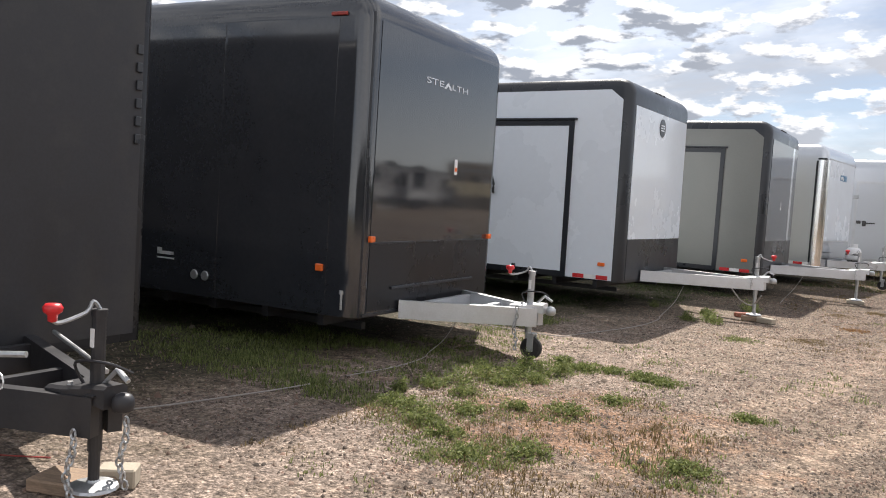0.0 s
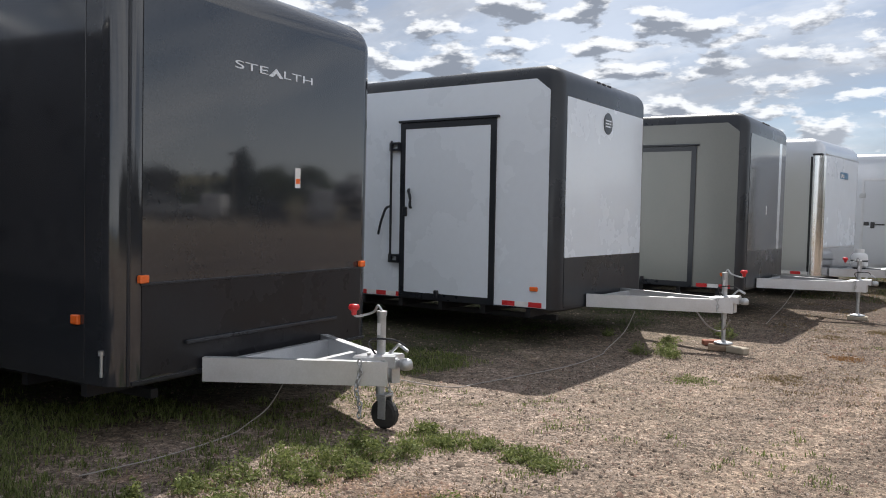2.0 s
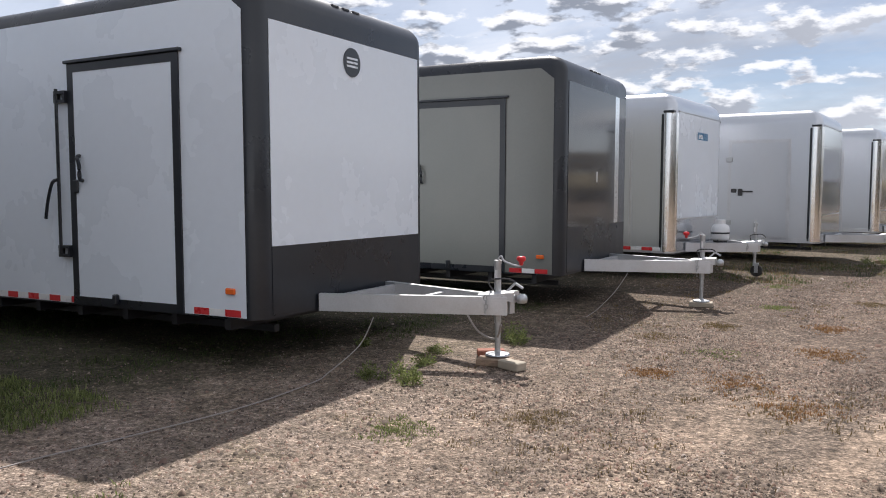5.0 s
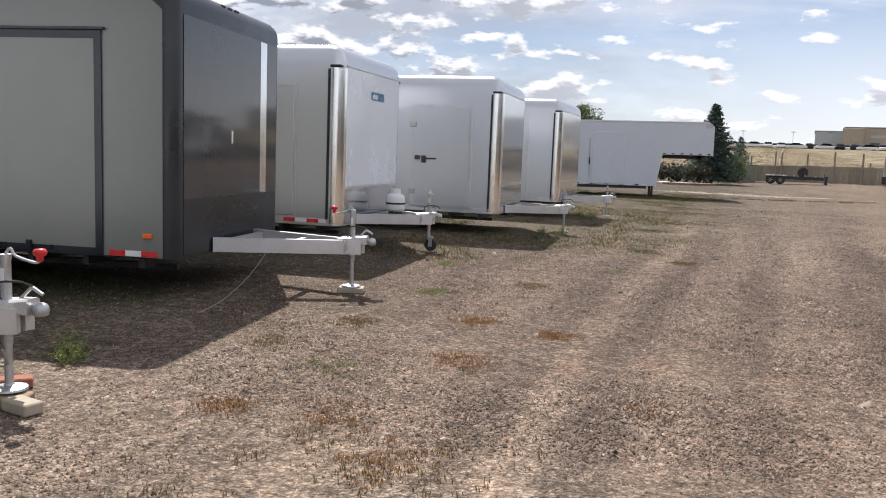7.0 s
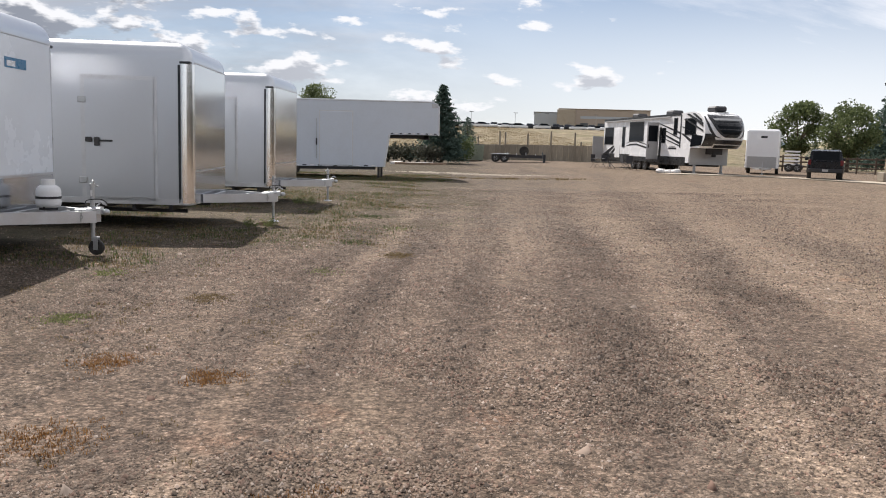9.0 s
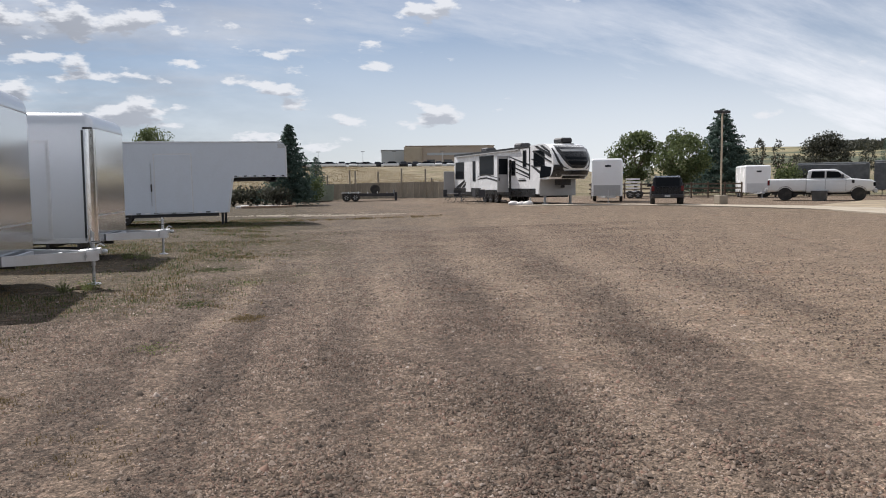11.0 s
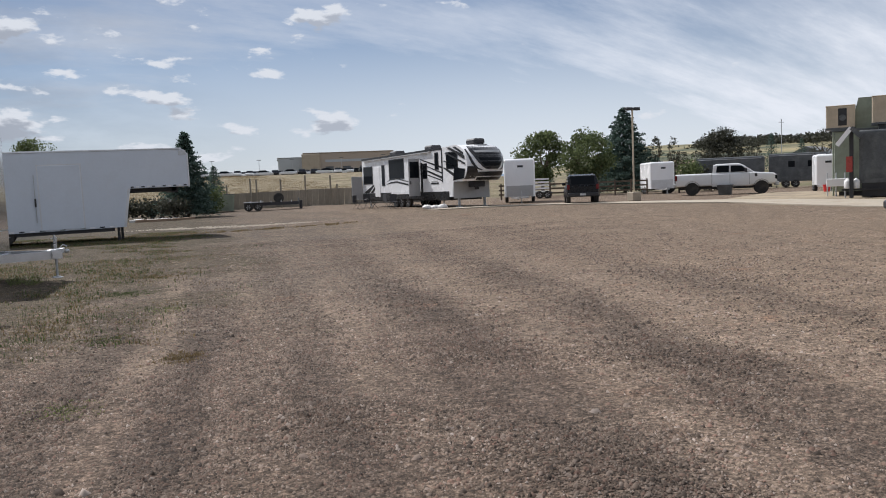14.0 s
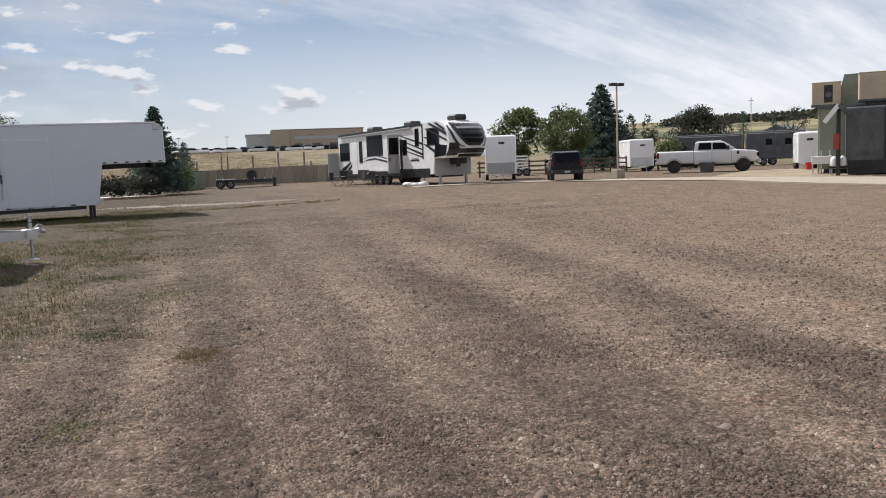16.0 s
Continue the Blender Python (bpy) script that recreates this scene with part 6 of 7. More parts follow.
for x, r in ((-0.4, 0.6), (1.7, 0.4)):
    for s in (-1, 1):
        wheel(mw, x, s * 0.65, r, 0.3)

# ---- concrete paving strip ----


def paving(name, near, far, label, mat=None):
    verts, faces, n, k = [], [], 24, 5

    def along(line, u):
        s = u * (len(line) - 1)
        i = min(int(s), len(line) - 2)
        return Vector(line[i]).lerp(Vector(line[i + 1]), s - i)
    for i in range(n + 1):
        a, b = along(near, i / n), along(far, i / n)
        for j in range(k + 1):
            p = a.lerp(b, j / k)
            verts.append((p.x, p.y, ground_z(p.x, p.y) + 0.045))
    for i in range(n):
        for j in range(k):
            q = i * (k + 1) + j
            faces.append((q, q + 1, q + k + 2, q + k + 1))
    bm = bmesh.new()
    vs = [bm.verts.new(v) for v in verts]
    for f in faces:
        bm.faces.new([vs[i] for i in f])
    ext = bmesh.ops.extrude_face_region(bm, geom=bm.faces[:])
    for v in (g for g in ext["geom"] if isinstance(g, bmesh.types.BMVert)):
        v.co.z -= 0.09
    return solid(name, bm, mat or M_CONCRETE, label, "pavement", kind="structure")


paving("pavement", [(20.5, 52.8), (25.9, 50.3), (29.2, 45.2), (31.0, 41.6), (30.4, 37.2), (30.4, 32.0)], [(20.6, 54.2), (26.6, 51.6), (30.6, 47.4), (33.2, 44.6), (35.0, 41.0), (37.5, 33.0)], "pale concrete paving strip along the yard")
paving("pavement", [(33.3, 44.7), (35.1, 41.2), (37.0, 36.0)], [(43.0, 50.5), (46.0, 46.0), (47.5, 38.0)], "sandy concrete apron by the food trailers", M_SAND)

# ---- building, parked cars and lamps on the bank ----
M_BLDG = surface("tan_precast_wall", (0.40, 0.335, 0.275), 0.85, vary=0.06, scale=0.2, fine=4)
M_BLDG2 = surface("grey_precast_wall", (0.42, 0.45, 0.48), 0.85, vary=0.06, scale=0.2, fine=4)
zb = ground_z(70, 236)
bd = thing("commercial_building", pose(65.3, 234, zb - 0.3, 0, 0, -17), "low tan commercial building on the hill", "building", kind="structure")
part("wall", boxes((0, 25, 0, 22, 0, 7.0), bevel=0.1), M_BLDG, bd)
part("entrance_block", boxes((-0.5, 4.6, -0.8, 8, 0, 6.8), bevel=0.1), M_CONCRETE, bd)
part("roof", boxes((-0.2, 25.2, -0.2, 22.2, 7.0, 7.15)), M_BLDG, bd)
part("window_band", boxes((6, 23, -0.06, -0.01, 4.4, 5.1)), M_BLDG2, bd)
for k in range(4):
    part("door", boxes((6 + k * 4.8, 8.2 + k * 4.8, -0.08, -0.012, 1.0, 3.2)), M_CHARCOAL, bd)
bd2 = thing("commercial_building", pose(55.5, 256, ground_z(60, 256) - 0.3, 0, 0, -14), "pale grey warehouse behind the parking lot", "building", kind="structure")
part("wall", boxes((8, 19, 0, 20, 0, 6.7), bevel=0.1), M_BLDG2, bd2)
part("roof", boxes((7.8, 19.2, -0.2, 20.2, 6.7, 6.85)), M_BLDG2, bd2)


def far_car(m, paint):
    c = thing("parked_car", m, "small car parked on the far bank", "car", "cars on the bank")
    smooth_by_angle(part("body", loft([section(-2.1, 1.6, 0.4, 0.8), section(-1.9, 1.75, 0.3, 0.95), section(1.6, 1.75, 0.3, 0.95), section(2.1, 1.6, 0.35, 0.75)]), paint, c))
    smooth_by_angle(part("cabin", loft([section(-1.7, 1.6, 0.85, 0.97, 0.04), section(-1.1, 1.4, 0.85, 1.45), section(0.3, 1.4, 0.85, 1.45), section(1.1, 1.6, 0.85, 0.97, 0.04)]), M_GLASS, c))
    for x in (-1.3, 1.3):
        part("wheel", rod(((x, -0.85, 0.32), (x, 0.85, 0.32), 0.32), segs=12), M_RUBBER, c)
    return c


CARS = [far_car(pose(30, 190, ground_z(30, 190), 0, 0, 20), p) for p in (M_TRUCK, M_SUV, M_GALV)]
for i in range(46):
    az = 7.5 + 12.5 * i / 45 + random.uniform(-0.15, 0.15)
    d = 196 + 8 * (i % 3) + random.uniform(-2, 2)
    x, y = 1.7 + d * math.sin(radians(az)), 12.4 + d * math.cos(radians(az))
    m = pose(x, y, ground_z(x, y), 0, 0, random.choice((70, 75, -20, 160)))
    if i < 3:
        CARS[i].matrix_world = m
    else:
        copy_thing(CARS[random.choice((0, 0, 1, 1, 2))], m)
for az, d in ((9.9, 214), (13.0, 214), (15.2, 214), (18.6, 214), (21.5, 205)):
    x, y = 1.7 + d * math.sin(radians(az)), 12.4 + d * math.cos(radians(az))
    p = thing("parking_lamp", pose(x, y, ground_z(x, y)), "slim parking-lot lamp on the bank", "street lamp", "parking lamps")
    part("pole", rod(((0, 0, 0), (0, 0, 4.6), 0.05)), M_GALV, p)
    part("lamp_head", boxes((-0.55, 0.55, -0.12, 0.12, 4.5, 4.64)), M_CHARCOAL, p)
up = thing("utility_pole", pose(152, 147, ground_z(152, 147)), "wooden utility pole on the hillside", "pole")
part("pole", rod(((0, 0, 0), (0, 0, 11), 0.09)), M_GALV, up)
part("crossarm", boxes((-0.8, 0.8, -0.06, 0.06, 10.2, 10.32)), M_GALV, up)
for k, (x, y) in enumerate(((128, 118), (136, 112), (142, 116), (150, 104))):
    h = thing("far_house", pose(x, y, ground_z(x, y) - 0.3, 0, 0, 20 + 10 * k), "pale low house on the far slope", "house", "far houses", kind="structure")
    part("wall", boxes((-4, 4, -3, 3, 0, 2.6)), M_CAMPER, h)
    bm = bmesh.new()
    plate(bm, [(-3.4, 2.6), (3.4, 2.6), (0, 4.0)], "x", -4.3, 4.3)
    part("roof", bm, M_CHARCOAL, h)

# ---- plants ----
def leaf_material(name, a, b, rough=0.7):
    mt = bpy.data.materials.new(name)
    mt.use_nodes = True
    n, l = mt.node_tree.nodes, mt.node_tree.links
    bsdf = n["Principled BSDF"]
    g = n.new("ShaderNodeNewGeometry")
    mx = n.new("ShaderNodeMix")
    mx.data_type = "RGBA"
    l.new(g.outputs["Random Per Island"], mx.inputs[0])
    mx.inputs[6].default_value, mx.inputs[7].default_value = (*a, 1), (*b, 1)
    l.new(mx.outputs[2], bsdf.inputs["Base Color"])
    bsdf.inputs["Roughness"].default_value = rough
    bsdf.inputs["Specular IOR Level"].default_value = 0.3
    tr = n.new("ShaderNodeBsdfTranslucent")
    l.new(mx.outputs[2], tr.inputs[0])
    ms = n.new("ShaderNodeMixShader")
    ms.inputs[0].default_value = 0.38
    l.new(bsdf.outputs[0], ms.inputs[1])
    l.new(tr.outputs[0], ms.inputs[2])
    l.new(ms.outputs[0], n["Material Output"].inputs[0])
    return mt


M_LEAF = leaf_material("broad_leaves", (0.055, 0.08, 0.032), (0.17, 0.2, 0.085))
M_LEAFDARK = leaf_material("dark_plum_leaves", (0.03, 0.033, 0.026), (0.085, 0.085, 0.06))
M_NEEDLE = leaf_material("spruce_needles", (0.04, 0.066, 0.052), (0.12, 0.175, 0.145))
M_WEED = leaf_material("weed_leaves", (0.075, 0.1, 0.03), (0.25, 0.28, 0.1))
M_RUSTWEED = leaf_material("rusty_weeds", (0.15, 0.07, 0.028), (0.34, 0.19, 0.075))
# dark green grass, its tone deepened to carry the shade under the trailers
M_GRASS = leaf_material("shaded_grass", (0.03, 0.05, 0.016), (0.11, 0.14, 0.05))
M_STRAW = leaf_material("dry_grass", (0.11, 0.078, 0.036), (0.24, 0.18, 0.095))
RNG = np.random.RandomState(5)


def mesh_from(name, verts, faces, material):
    me = bpy.data.meshes.new(name)
    me.from_pydata(verts.tolist() if hasattr(verts, "tolist") else verts, [], faces.tolist() if hasattr(faces, "tolist") else faces)
    me.materials.append(material)
    return me


def leaf_quads(centres, size, tilt=1.0, flat=0.55):
    """Small bent leaf clumps at the centres, turned at random."""
    n = len(centres)
    u = RNG.normal(size=(n, 3))
    u[:, 2] *= tilt
    u /= np.linalg.norm(u, axis=1, keepdims=True)
    v = RNG.normal(size=(n, 3))
    v -= u * (u * v).sum(1, keepdims=True)
    v /= np.linalg.norm(v, axis=1, keepdims=True)
    s = (size * RNG.uniform(0.6, 1.4, n))[:, None]
    quad = np.stack((centres - u * s, centres - v * s * flat, centres + u * s, centres + v * s * flat), 1)
    faces = np.arange(n * 4).reshape(n, 4)
    return quad.reshape(-1, 3), faces


def broad_tree(x, y, h, spread, leaf, label, n=9000, trunk=0.3, low=0.24, size=0.11):
    t = thing("tree", pose(x, y, ground_z(x, y) - 0.05), label, "tree")
    bm = bmesh.new()
    cyl(bm, (0, 0, 0), (0.05, 0.02, h * 0.45), 0.045 * h ** 0.8, 10, 0.03 * h ** 0.8)
    part("trunk", bm, M_BARK, t)
    tips = []
    for k in range(9):
        a = k * 2.4 + random.random()
        z0 = h * random.uniform(0.25, 0.45)
        tip = Vector((math.cos(a) * spread * random.uniform(0.35, 0.6), math.sin(a) * spread * random.uniform(0.35, 0.6), h * random.uniform(0.5, 0.85)))
        bm = bmesh.new()
        cyl(bm, (0, 0, z0), tip, 0.02 * h ** 0.8, 6, 0.01)
        part("limb", bm, M_BARK, t)
        tips.append(tip)
    cs = []
    for k in range(60):
        a = random.uniform(0, 2 * math.pi)
        zz = random.uniform(low, 0.97)
        rr = spread * 0.5 * math.sin(math.pi * min(1, (zz - low) / (1.05 - low)) ** 0.75) * random.uniform(0.55, 1.05)
        cs.append((rr * math.cos(a), rr * math.sin(a), h * zz, random.uniform(0.2, 0.42) * spread * 0.6))
    pts = []
    per = n // len(cs)
    for cx, cy, cz, r in cs:
        p = RNG.normal(size=(per, 3))
        p /= np.linalg.norm(p, axis=1, keepdims=True)
        p *= (r * RNG.uniform(0.3, 1.08, per) ** 0.6)[:, None]
        p[:, 2] *= 0.75
        pts.append(p + np.array((cx, cy, cz)))
    v, f = leaf_quads(np.concatenate(pts), size)
    ob = new("crown", mesh_from("crown", v, f, leaf))
    ob.parent = t
    return t


def spruce(x, y, h, spread, label, n=7000):
    t = thing("spruce_tree", pose(x, y, ground_z(x, y) - 0.05), label, "tree")
    bm = bmesh.new()
    cyl(bm, (0, 0, 0), (0, 0, h * 0.97), 0.022 * h, 10, 0.015)
    part("trunk", bm, M_BARK, t)
    pts = []
    k = 0
    while len(pts) < 110:
        z = 0.1 + 0.88 * (k / 110)
        a = k * 2.39996
        reach = spread * 0.5 * (1 - z) ** 0.85 * random.uniform(0.75, 1.12) + 0.05
        m = max(12, int(n * reach / (spread * 0.5) / 52))
        u = RNG.uniform(0.08, 1, m) ** 0.7
        wob = RNG.normal(size=(m, 3)) * (0.05 + 0.11 * reach * (1 - 0.5 * u))[:, None]
        wob[:, 2] *= 0.6
        p = np.stack((np.cos(a) * reach * u, np.sin(a) * reach * u, h * z - 0.22 * reach * u + 0.1 * reach * u ** 3), 1) + wob
        pts.append(p)
        k += 1
    v, f = leaf_quads(np.concatenate(pts), 0.017 * h + 0.02, 0.6, 0.32)
    ob = new("crown", mesh_from("crown", v, f, M_NEEDLE))
    ob.parent = t
    return t


def bush(x, y, h, spread, leaf, label, n=1800):
    t = thing("bush", pose(x, y, ground_z(x, y) - 0.03), label, "bush")
    for k in range(5):
        bm = bmesh.new()
        cyl(bm, (0, 0, 0), (spread * 0.25 * math.cos(k * 1.3), spread * 0.25 * math.sin(k * 1.3), h * 0.7), 0.03, 5, 0.01)
        part("stem", bm, M_BARK, t)
    pts = []
    for k in range(14):
        a, r = random.uniform(0, 6.28), random.uniform(0, 0.4) * spread
        c = np.array((r * math.cos(a), r * math.sin(a), h * random.uniform(0.3, 0.8)))
        p = RNG.normal(size=(n // 14, 3)) * np.array((spread * 0.13, spread * 0.13, h * 0.15))
        pts.append(p + c)
    v = np.concatenate(pts)
    v[:, 2] = np.maximum(v[:, 2], 0.03)
    v, f = leaf_quads(v, 0.12)
    ob = new("crown", mesh_from("crown", v, f, leaf))
    ob.parent = t


broad_tree(41.9, 75.6, 5.8, 4.2, M_LEAF, "green broadleaf tree behind the parked car", low=0.32)
broad_tree(43.6, 71.0, 5.4, 4.6, M_LEAF, "spreading green broadleaf tree in the yard", low=0.3)
spruce(51.0, 75.3, 8.3, 9.0, "tall blue-green spruce behind the lamp post", 17000)
broad_tree(61.0, 73.2, 5.6, 4.6, M_LEAFDARK, "dark-leaved tree above the far trailers", 8000)
for x, y, h in ((72.7, 96.4, 6.2), (74.4, 95.0, 6.0)):
    broad_tree(x, y, h, 1.7, M_LEAFDARK, "slender sparse tree on the slope", 900, low=0.2)
bush(49.0, 64.4, 2.4, 2.2, M_LEAF, "green bush beside the cargo trailer")
bush(52.6, 66.5, 2.0, 2.4, M_LEAFDARK, "dark bush behind the pickup truck")
spruce(10.45, 73.8, 6.4, 5.0, "dark spruce behind the gooseneck trailer", 12000)
spruce(14.6, 86.3, 4.2, 3.0, "small spruce beside the bank", 4000)
bush(13.6, 82.5, 2.2, 2.4, M_LEAF, "yellow-green bush at the bank")
for x, y, s in ((8.0, 74.5, 3.2), (9.3, 71.5, 2.6), (6.3, 75.0, 3.0)):
    bush(x, y, 1.5, s * 0.8, M_LEAFDARK, "dark bush under the spruce", 900)
broad_tree(0.4, 92.4, 6.9, 5.0, M_LEAF, "green tree top behind the gooseneck trailer")
for az, d, h in ((33, 120, 4), (37, 150, 5), (44, 150, 4), (46.5, 140, 4.5), (47.5, 135, 6), (49.3, 125, 5), (50.6, 140, 6), (45, 190, 5), (42, 210, 5)):
    x, y = 1.7 + d * math.sin(radians(az)), 12.4 + d * math.cos(radians(az))
    (spruce if int(az) % 2 else broad_tree)(x, y, h, h * 0.62, *((f"dark tree on the far slope", 1600) if int(az) % 2 else (M_LEAFDARK, "dark tree on the far slope", 1600)))


def far_woods(name, rows, label, n_each, size):
    pts = []
    for x, y, h, s in rows:
        p = RNG.normal(size=(n_each, 3)) * np.array((s * 0.25, s * 0.25, h * 0.22)) + np.array((x, y, ground_z(x, y) + h * 0.5))
        pts.append(p)
    v, f = leaf_quads(np.concatenate(pts), size)
    return tagged(new(name, mesh_from(name, v, f, M_LEAFDARK)), label, "woods", kind="stuff")


rows = []
for i in range(70):
    az, d = random.uniform(43.5, 60), random.uniform(560, 760)
    rows.append((1.7 + d * math.sin(radians(az)), 12.4 + d * math.cos(radians(az)), random.uniform(3, 5), random.uniform(14, 30)))
far_woods("far_woods", rows, "dark wooded ridge on the skyline", 160, 1.5)
# the belt of trees on the other side of the yard, seen mirrored in the dark trailer fronts
rows = []
for i in range(46):
    x, y = 44 + random.uniform(-4, 5), -45 + i * 1.75
    rows.append((x, y, random.uniform(5, 9.5), random.uniform(5, 8)))
far_woods("tree_belt", rows, "belt of dark trees across the yard", 260, 0.55)

# ---- cables, blocks and weeds round the hitches ----
def cable(points, label, r=0.007, mat=None):
    solid("cable", tube(bend(points, 7), r), mat or M_CABLE, label, "cable", "loose cables", smooth=True)


cable([(-2.95, 11.0, 0.42), (-3.02, 10.9, 0.2), (-3.1, 10.6, 0.03), (-3.04, 10.3, 0.012), (-3.02, 9.47, 0.012), (-3.23, 8.31, 0.012), (-3.36, 7.93, 0.012), (-4.02, 7.91, 0.012), (-4.4, 7.9, 0.012)], "thin pinkish cable trailing over the gravel", 0.0045)
cable([(-3.55, 6.25, 0.31), (-3.65, 6.2, 0.12), (-3.7, 6.05, 0.02), (-3.6, 5.8, 0.012), (-3.55, 5.3, 0.012), (-3.6, 4.8, 0.012)], "thin grey cable hanging from the black trailer's hitch", 0.004)
cable([(-2.2, 15.6, 0.42), (-2.3, 15.4, 0.2), (-2.4, 15.1, 0.03), (-2.36, 14.7, 0.012), (-2.33, 14.4, 0.012)], "thin pale cable hanging from the grey trailer's hitch", 0.004)
cable([(-4.1, 2.6, 0.012), (-3.9, 3.05, 0.012), (-3.8, 3.35, 0.012), (-3.66, 4.0, 0.012), (-3.6, 4.4, 0.012)], "dark cable lying in the shade by the hitch", 0.005)
cable([(-4.4, 1.6, 0.012), (-3.9, 2.0, 0.012), (-3.6, 2.2, 0.012), (-3.4, 2.34, 0.012)], "thin orange cable on the dirt by the black hitch", 0.004, M_RUST)
cable([(-2.5, 11.75, 0.4), (-2.35, 11.7, 0.25), (-2.2, 11.72, 0.2), (-2.05, 11.5, 0.36)], "short plug lead drooping from the white trailer's hitch", 0.009)

M_BRICK = surface("red_paving_brick", (0.30, 0.12, 0.08), 0.9, vary=0.2, scale=12, bump=0.003)


def block(x, y, w, d, h, a, mat, label, z=0.0):
    solid("jack_block", boxes((-w / 2, w / 2, -d / 2, d / 2, 0, h), bevel=0.008), mat, label, "block", "blocks under the jacks", m=pose(x, y, z - 0.004, 0, 0, a))


block(-2.16, 11.63, 0.3, 0.16, 0.06, 15, M_WOOD, "wooden block under the white trailer's jack")
block(-1.97, 11.55, 0.22, 0.12, 0.07, -20, M_CONCRETE, "grey concrete block beside the jack foot")
block(-2.35, 11.95, 0.24, 0.12, 0.06, 35, M_BRICK, "red paving brick beside the jack foot")
block(-1.39, 16.06, 0.28, 0.2, 0.06, 8, M_CONCRETE, "flat concrete block under the grey trailer's jack")
block(-2.99, 2.2, 0.34, 0.2, 0.06, 20, M_WOOD, "wooden board under the black jack")
block(-2.9, 2.36, 0.17, 0.12, 0.09, 40, M_CONCRETE, "rough concrete lump beside the black jack")
block(0.52, 24.37, 0.26, 0.2, 0.06, 0, M_WOOD, "wooden block under the silver trailer's jack")


def blades(name, spots, label, mat, per=9, length=0.09, spread=0.05, width=0.006):
    """Tufts of thin bent blades at the spots (x, y, size), one mesh."""
    verts, faces = [], []
    for x, y, s in spots:
        z = ground_z(x, y) - 0.008
        for _ in range(per):
            a, b = RNG.uniform(0, 2 * math.pi), RNG.uniform(0, 2 * math.pi)
            r = RNG.uniform(0, spread) * s
            px, py = x + r * math.cos(a), y + r * math.sin(a)
            ln = length * s * RNG.uniform(0.5, 1.3)
            lean = RNG.uniform(0.15, 0.85) * ln
            cx, cy = math.cos(b), math.sin(b)
            w = width * s
            i = len(verts)
            verts += [(px - cy * w, py + cx * w, z), (px + cy * w, py - cx * w, z), (px + cx * lean * 0.45 + cy * w * 0.8, py + cy * lean * 0.45 - cx * w * 0.8, z + ln * 0.6), (px + cx * lean * 0.45 - cy * w * 0.8, py + cy * lean * 0.45 + cx * w * 0.8, z + ln * 0.6), (px + cx * lean, py + cy * lean, z + ln * 0.85)]
            faces += [(i, i + 1, i + 2, i + 3), (i + 3, i + 2, i + 4)]
    return tagged(new(name, mesh_from(name, verts, faces, mat)), label, "weeds", kind="stuff")


def scatter(n, boxed, keep=None, size=(0.6, 1.4)):
    out = []
    x0, x1, y0, y1 = boxed
    while len(out) < n:
        x, y = RNG.uniform(x0, x1), RNG.uniform(y0, y1)
        if keep is None or keep(x, y):
            out.append((x, y, RNG.uniform(*size)))
    return out


def row_edge(y):
    return -2.6 + 0.165 * max(0.0, y - 6)


def patchy(x, y, level=0.05, sc=0.8):
    level += RNG.normal() * 0.13
    return noise.noise((x * sc, y * sc, 3.3)) + 0.5 * noise.noise((x * sc * 3, y * sc * 3, 1.1)) > level


BLOBS = ((-2.75, 5.3, 0.42), (-2.8, 5.9, 0.4), (-2.45, 6.62, 0.3), (-1.9, 6.65, 0.32), (-2.7, 4.4, 0.45), (-1.95, 5.05, 0.28), (-1.8, 5.65, 0.22), (-2.05, 3.95, 0.45), (-0.95, 4.45, 0.25), (-0.93, 5.9, 0.17), (-1.75, 4.1, 0.25), (-2.4, 4.9, 0.3))


def in_blob(x, y):
    return min(math.hypot(x - a, y - b) / r for a, b, r in BLOBS) < 1.0 + 0.5 * noise.noise((x * 3, y * 3, 0)) - 0.35 * abs(RNG.normal())


blades("weeds", scatter(1500, (-3.9, -0.4, 2.9, 8.2), in_blob), "low green weeds and clover round the black hitch", M_WEED, 16, 0.022, 0.07, 0.003)
around_hitch = scatter(420, (-4.2, -2.5, 4.6, 7.9), lambda x, y: patchy(x, y, 0.1, 1.1) and x < -1.7 + 0.25 * (y - 6) + 0.5 * noise.noise((x, y, 0)) and not (x < -3.9 and y < 5))
blades("weeds", around_hitch, "low green weeds round the black trailer's hitch", M_WEED, 16, 0.03, 0.075, 0.003)
# these dark blades put extra shade into the colour under the trailers
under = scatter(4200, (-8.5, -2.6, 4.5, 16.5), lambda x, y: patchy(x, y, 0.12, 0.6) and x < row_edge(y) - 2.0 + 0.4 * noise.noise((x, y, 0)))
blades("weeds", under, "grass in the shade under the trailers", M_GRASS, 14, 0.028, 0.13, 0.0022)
blades("weeds", scatter(200, (-2.6, 0.6, 3.0, 8.5), lambda x, y: patchy(x, y, 0.3, 1.2) and x < 1.6 - 0.42 * y + 1.2), "sparse weeds in the gravel", M_WEED, 10, 0.03, 0.06, 0.003)
blades("dry_grass", scatter(600, (-3.0, -0.9, 3.2, 6.0), lambda x, y: patchy(x, y, 0.1, 1.4)), "thin dry grass round the black hitch", M_STRAW, 9, 0.03, 0.07, 0.003)
meadow = scatter(9500, (-3, 8.5, 19, 50), lambda x, y: patchy(x, y, 0.3 - 0.38 * ease(22, 30, y), 0.45) and x < row_edge(y) + 2.4 + 1.8 * noise.noise((x * 0.4, y * 0.4, 0)) + 0.7 * RNG.normal())
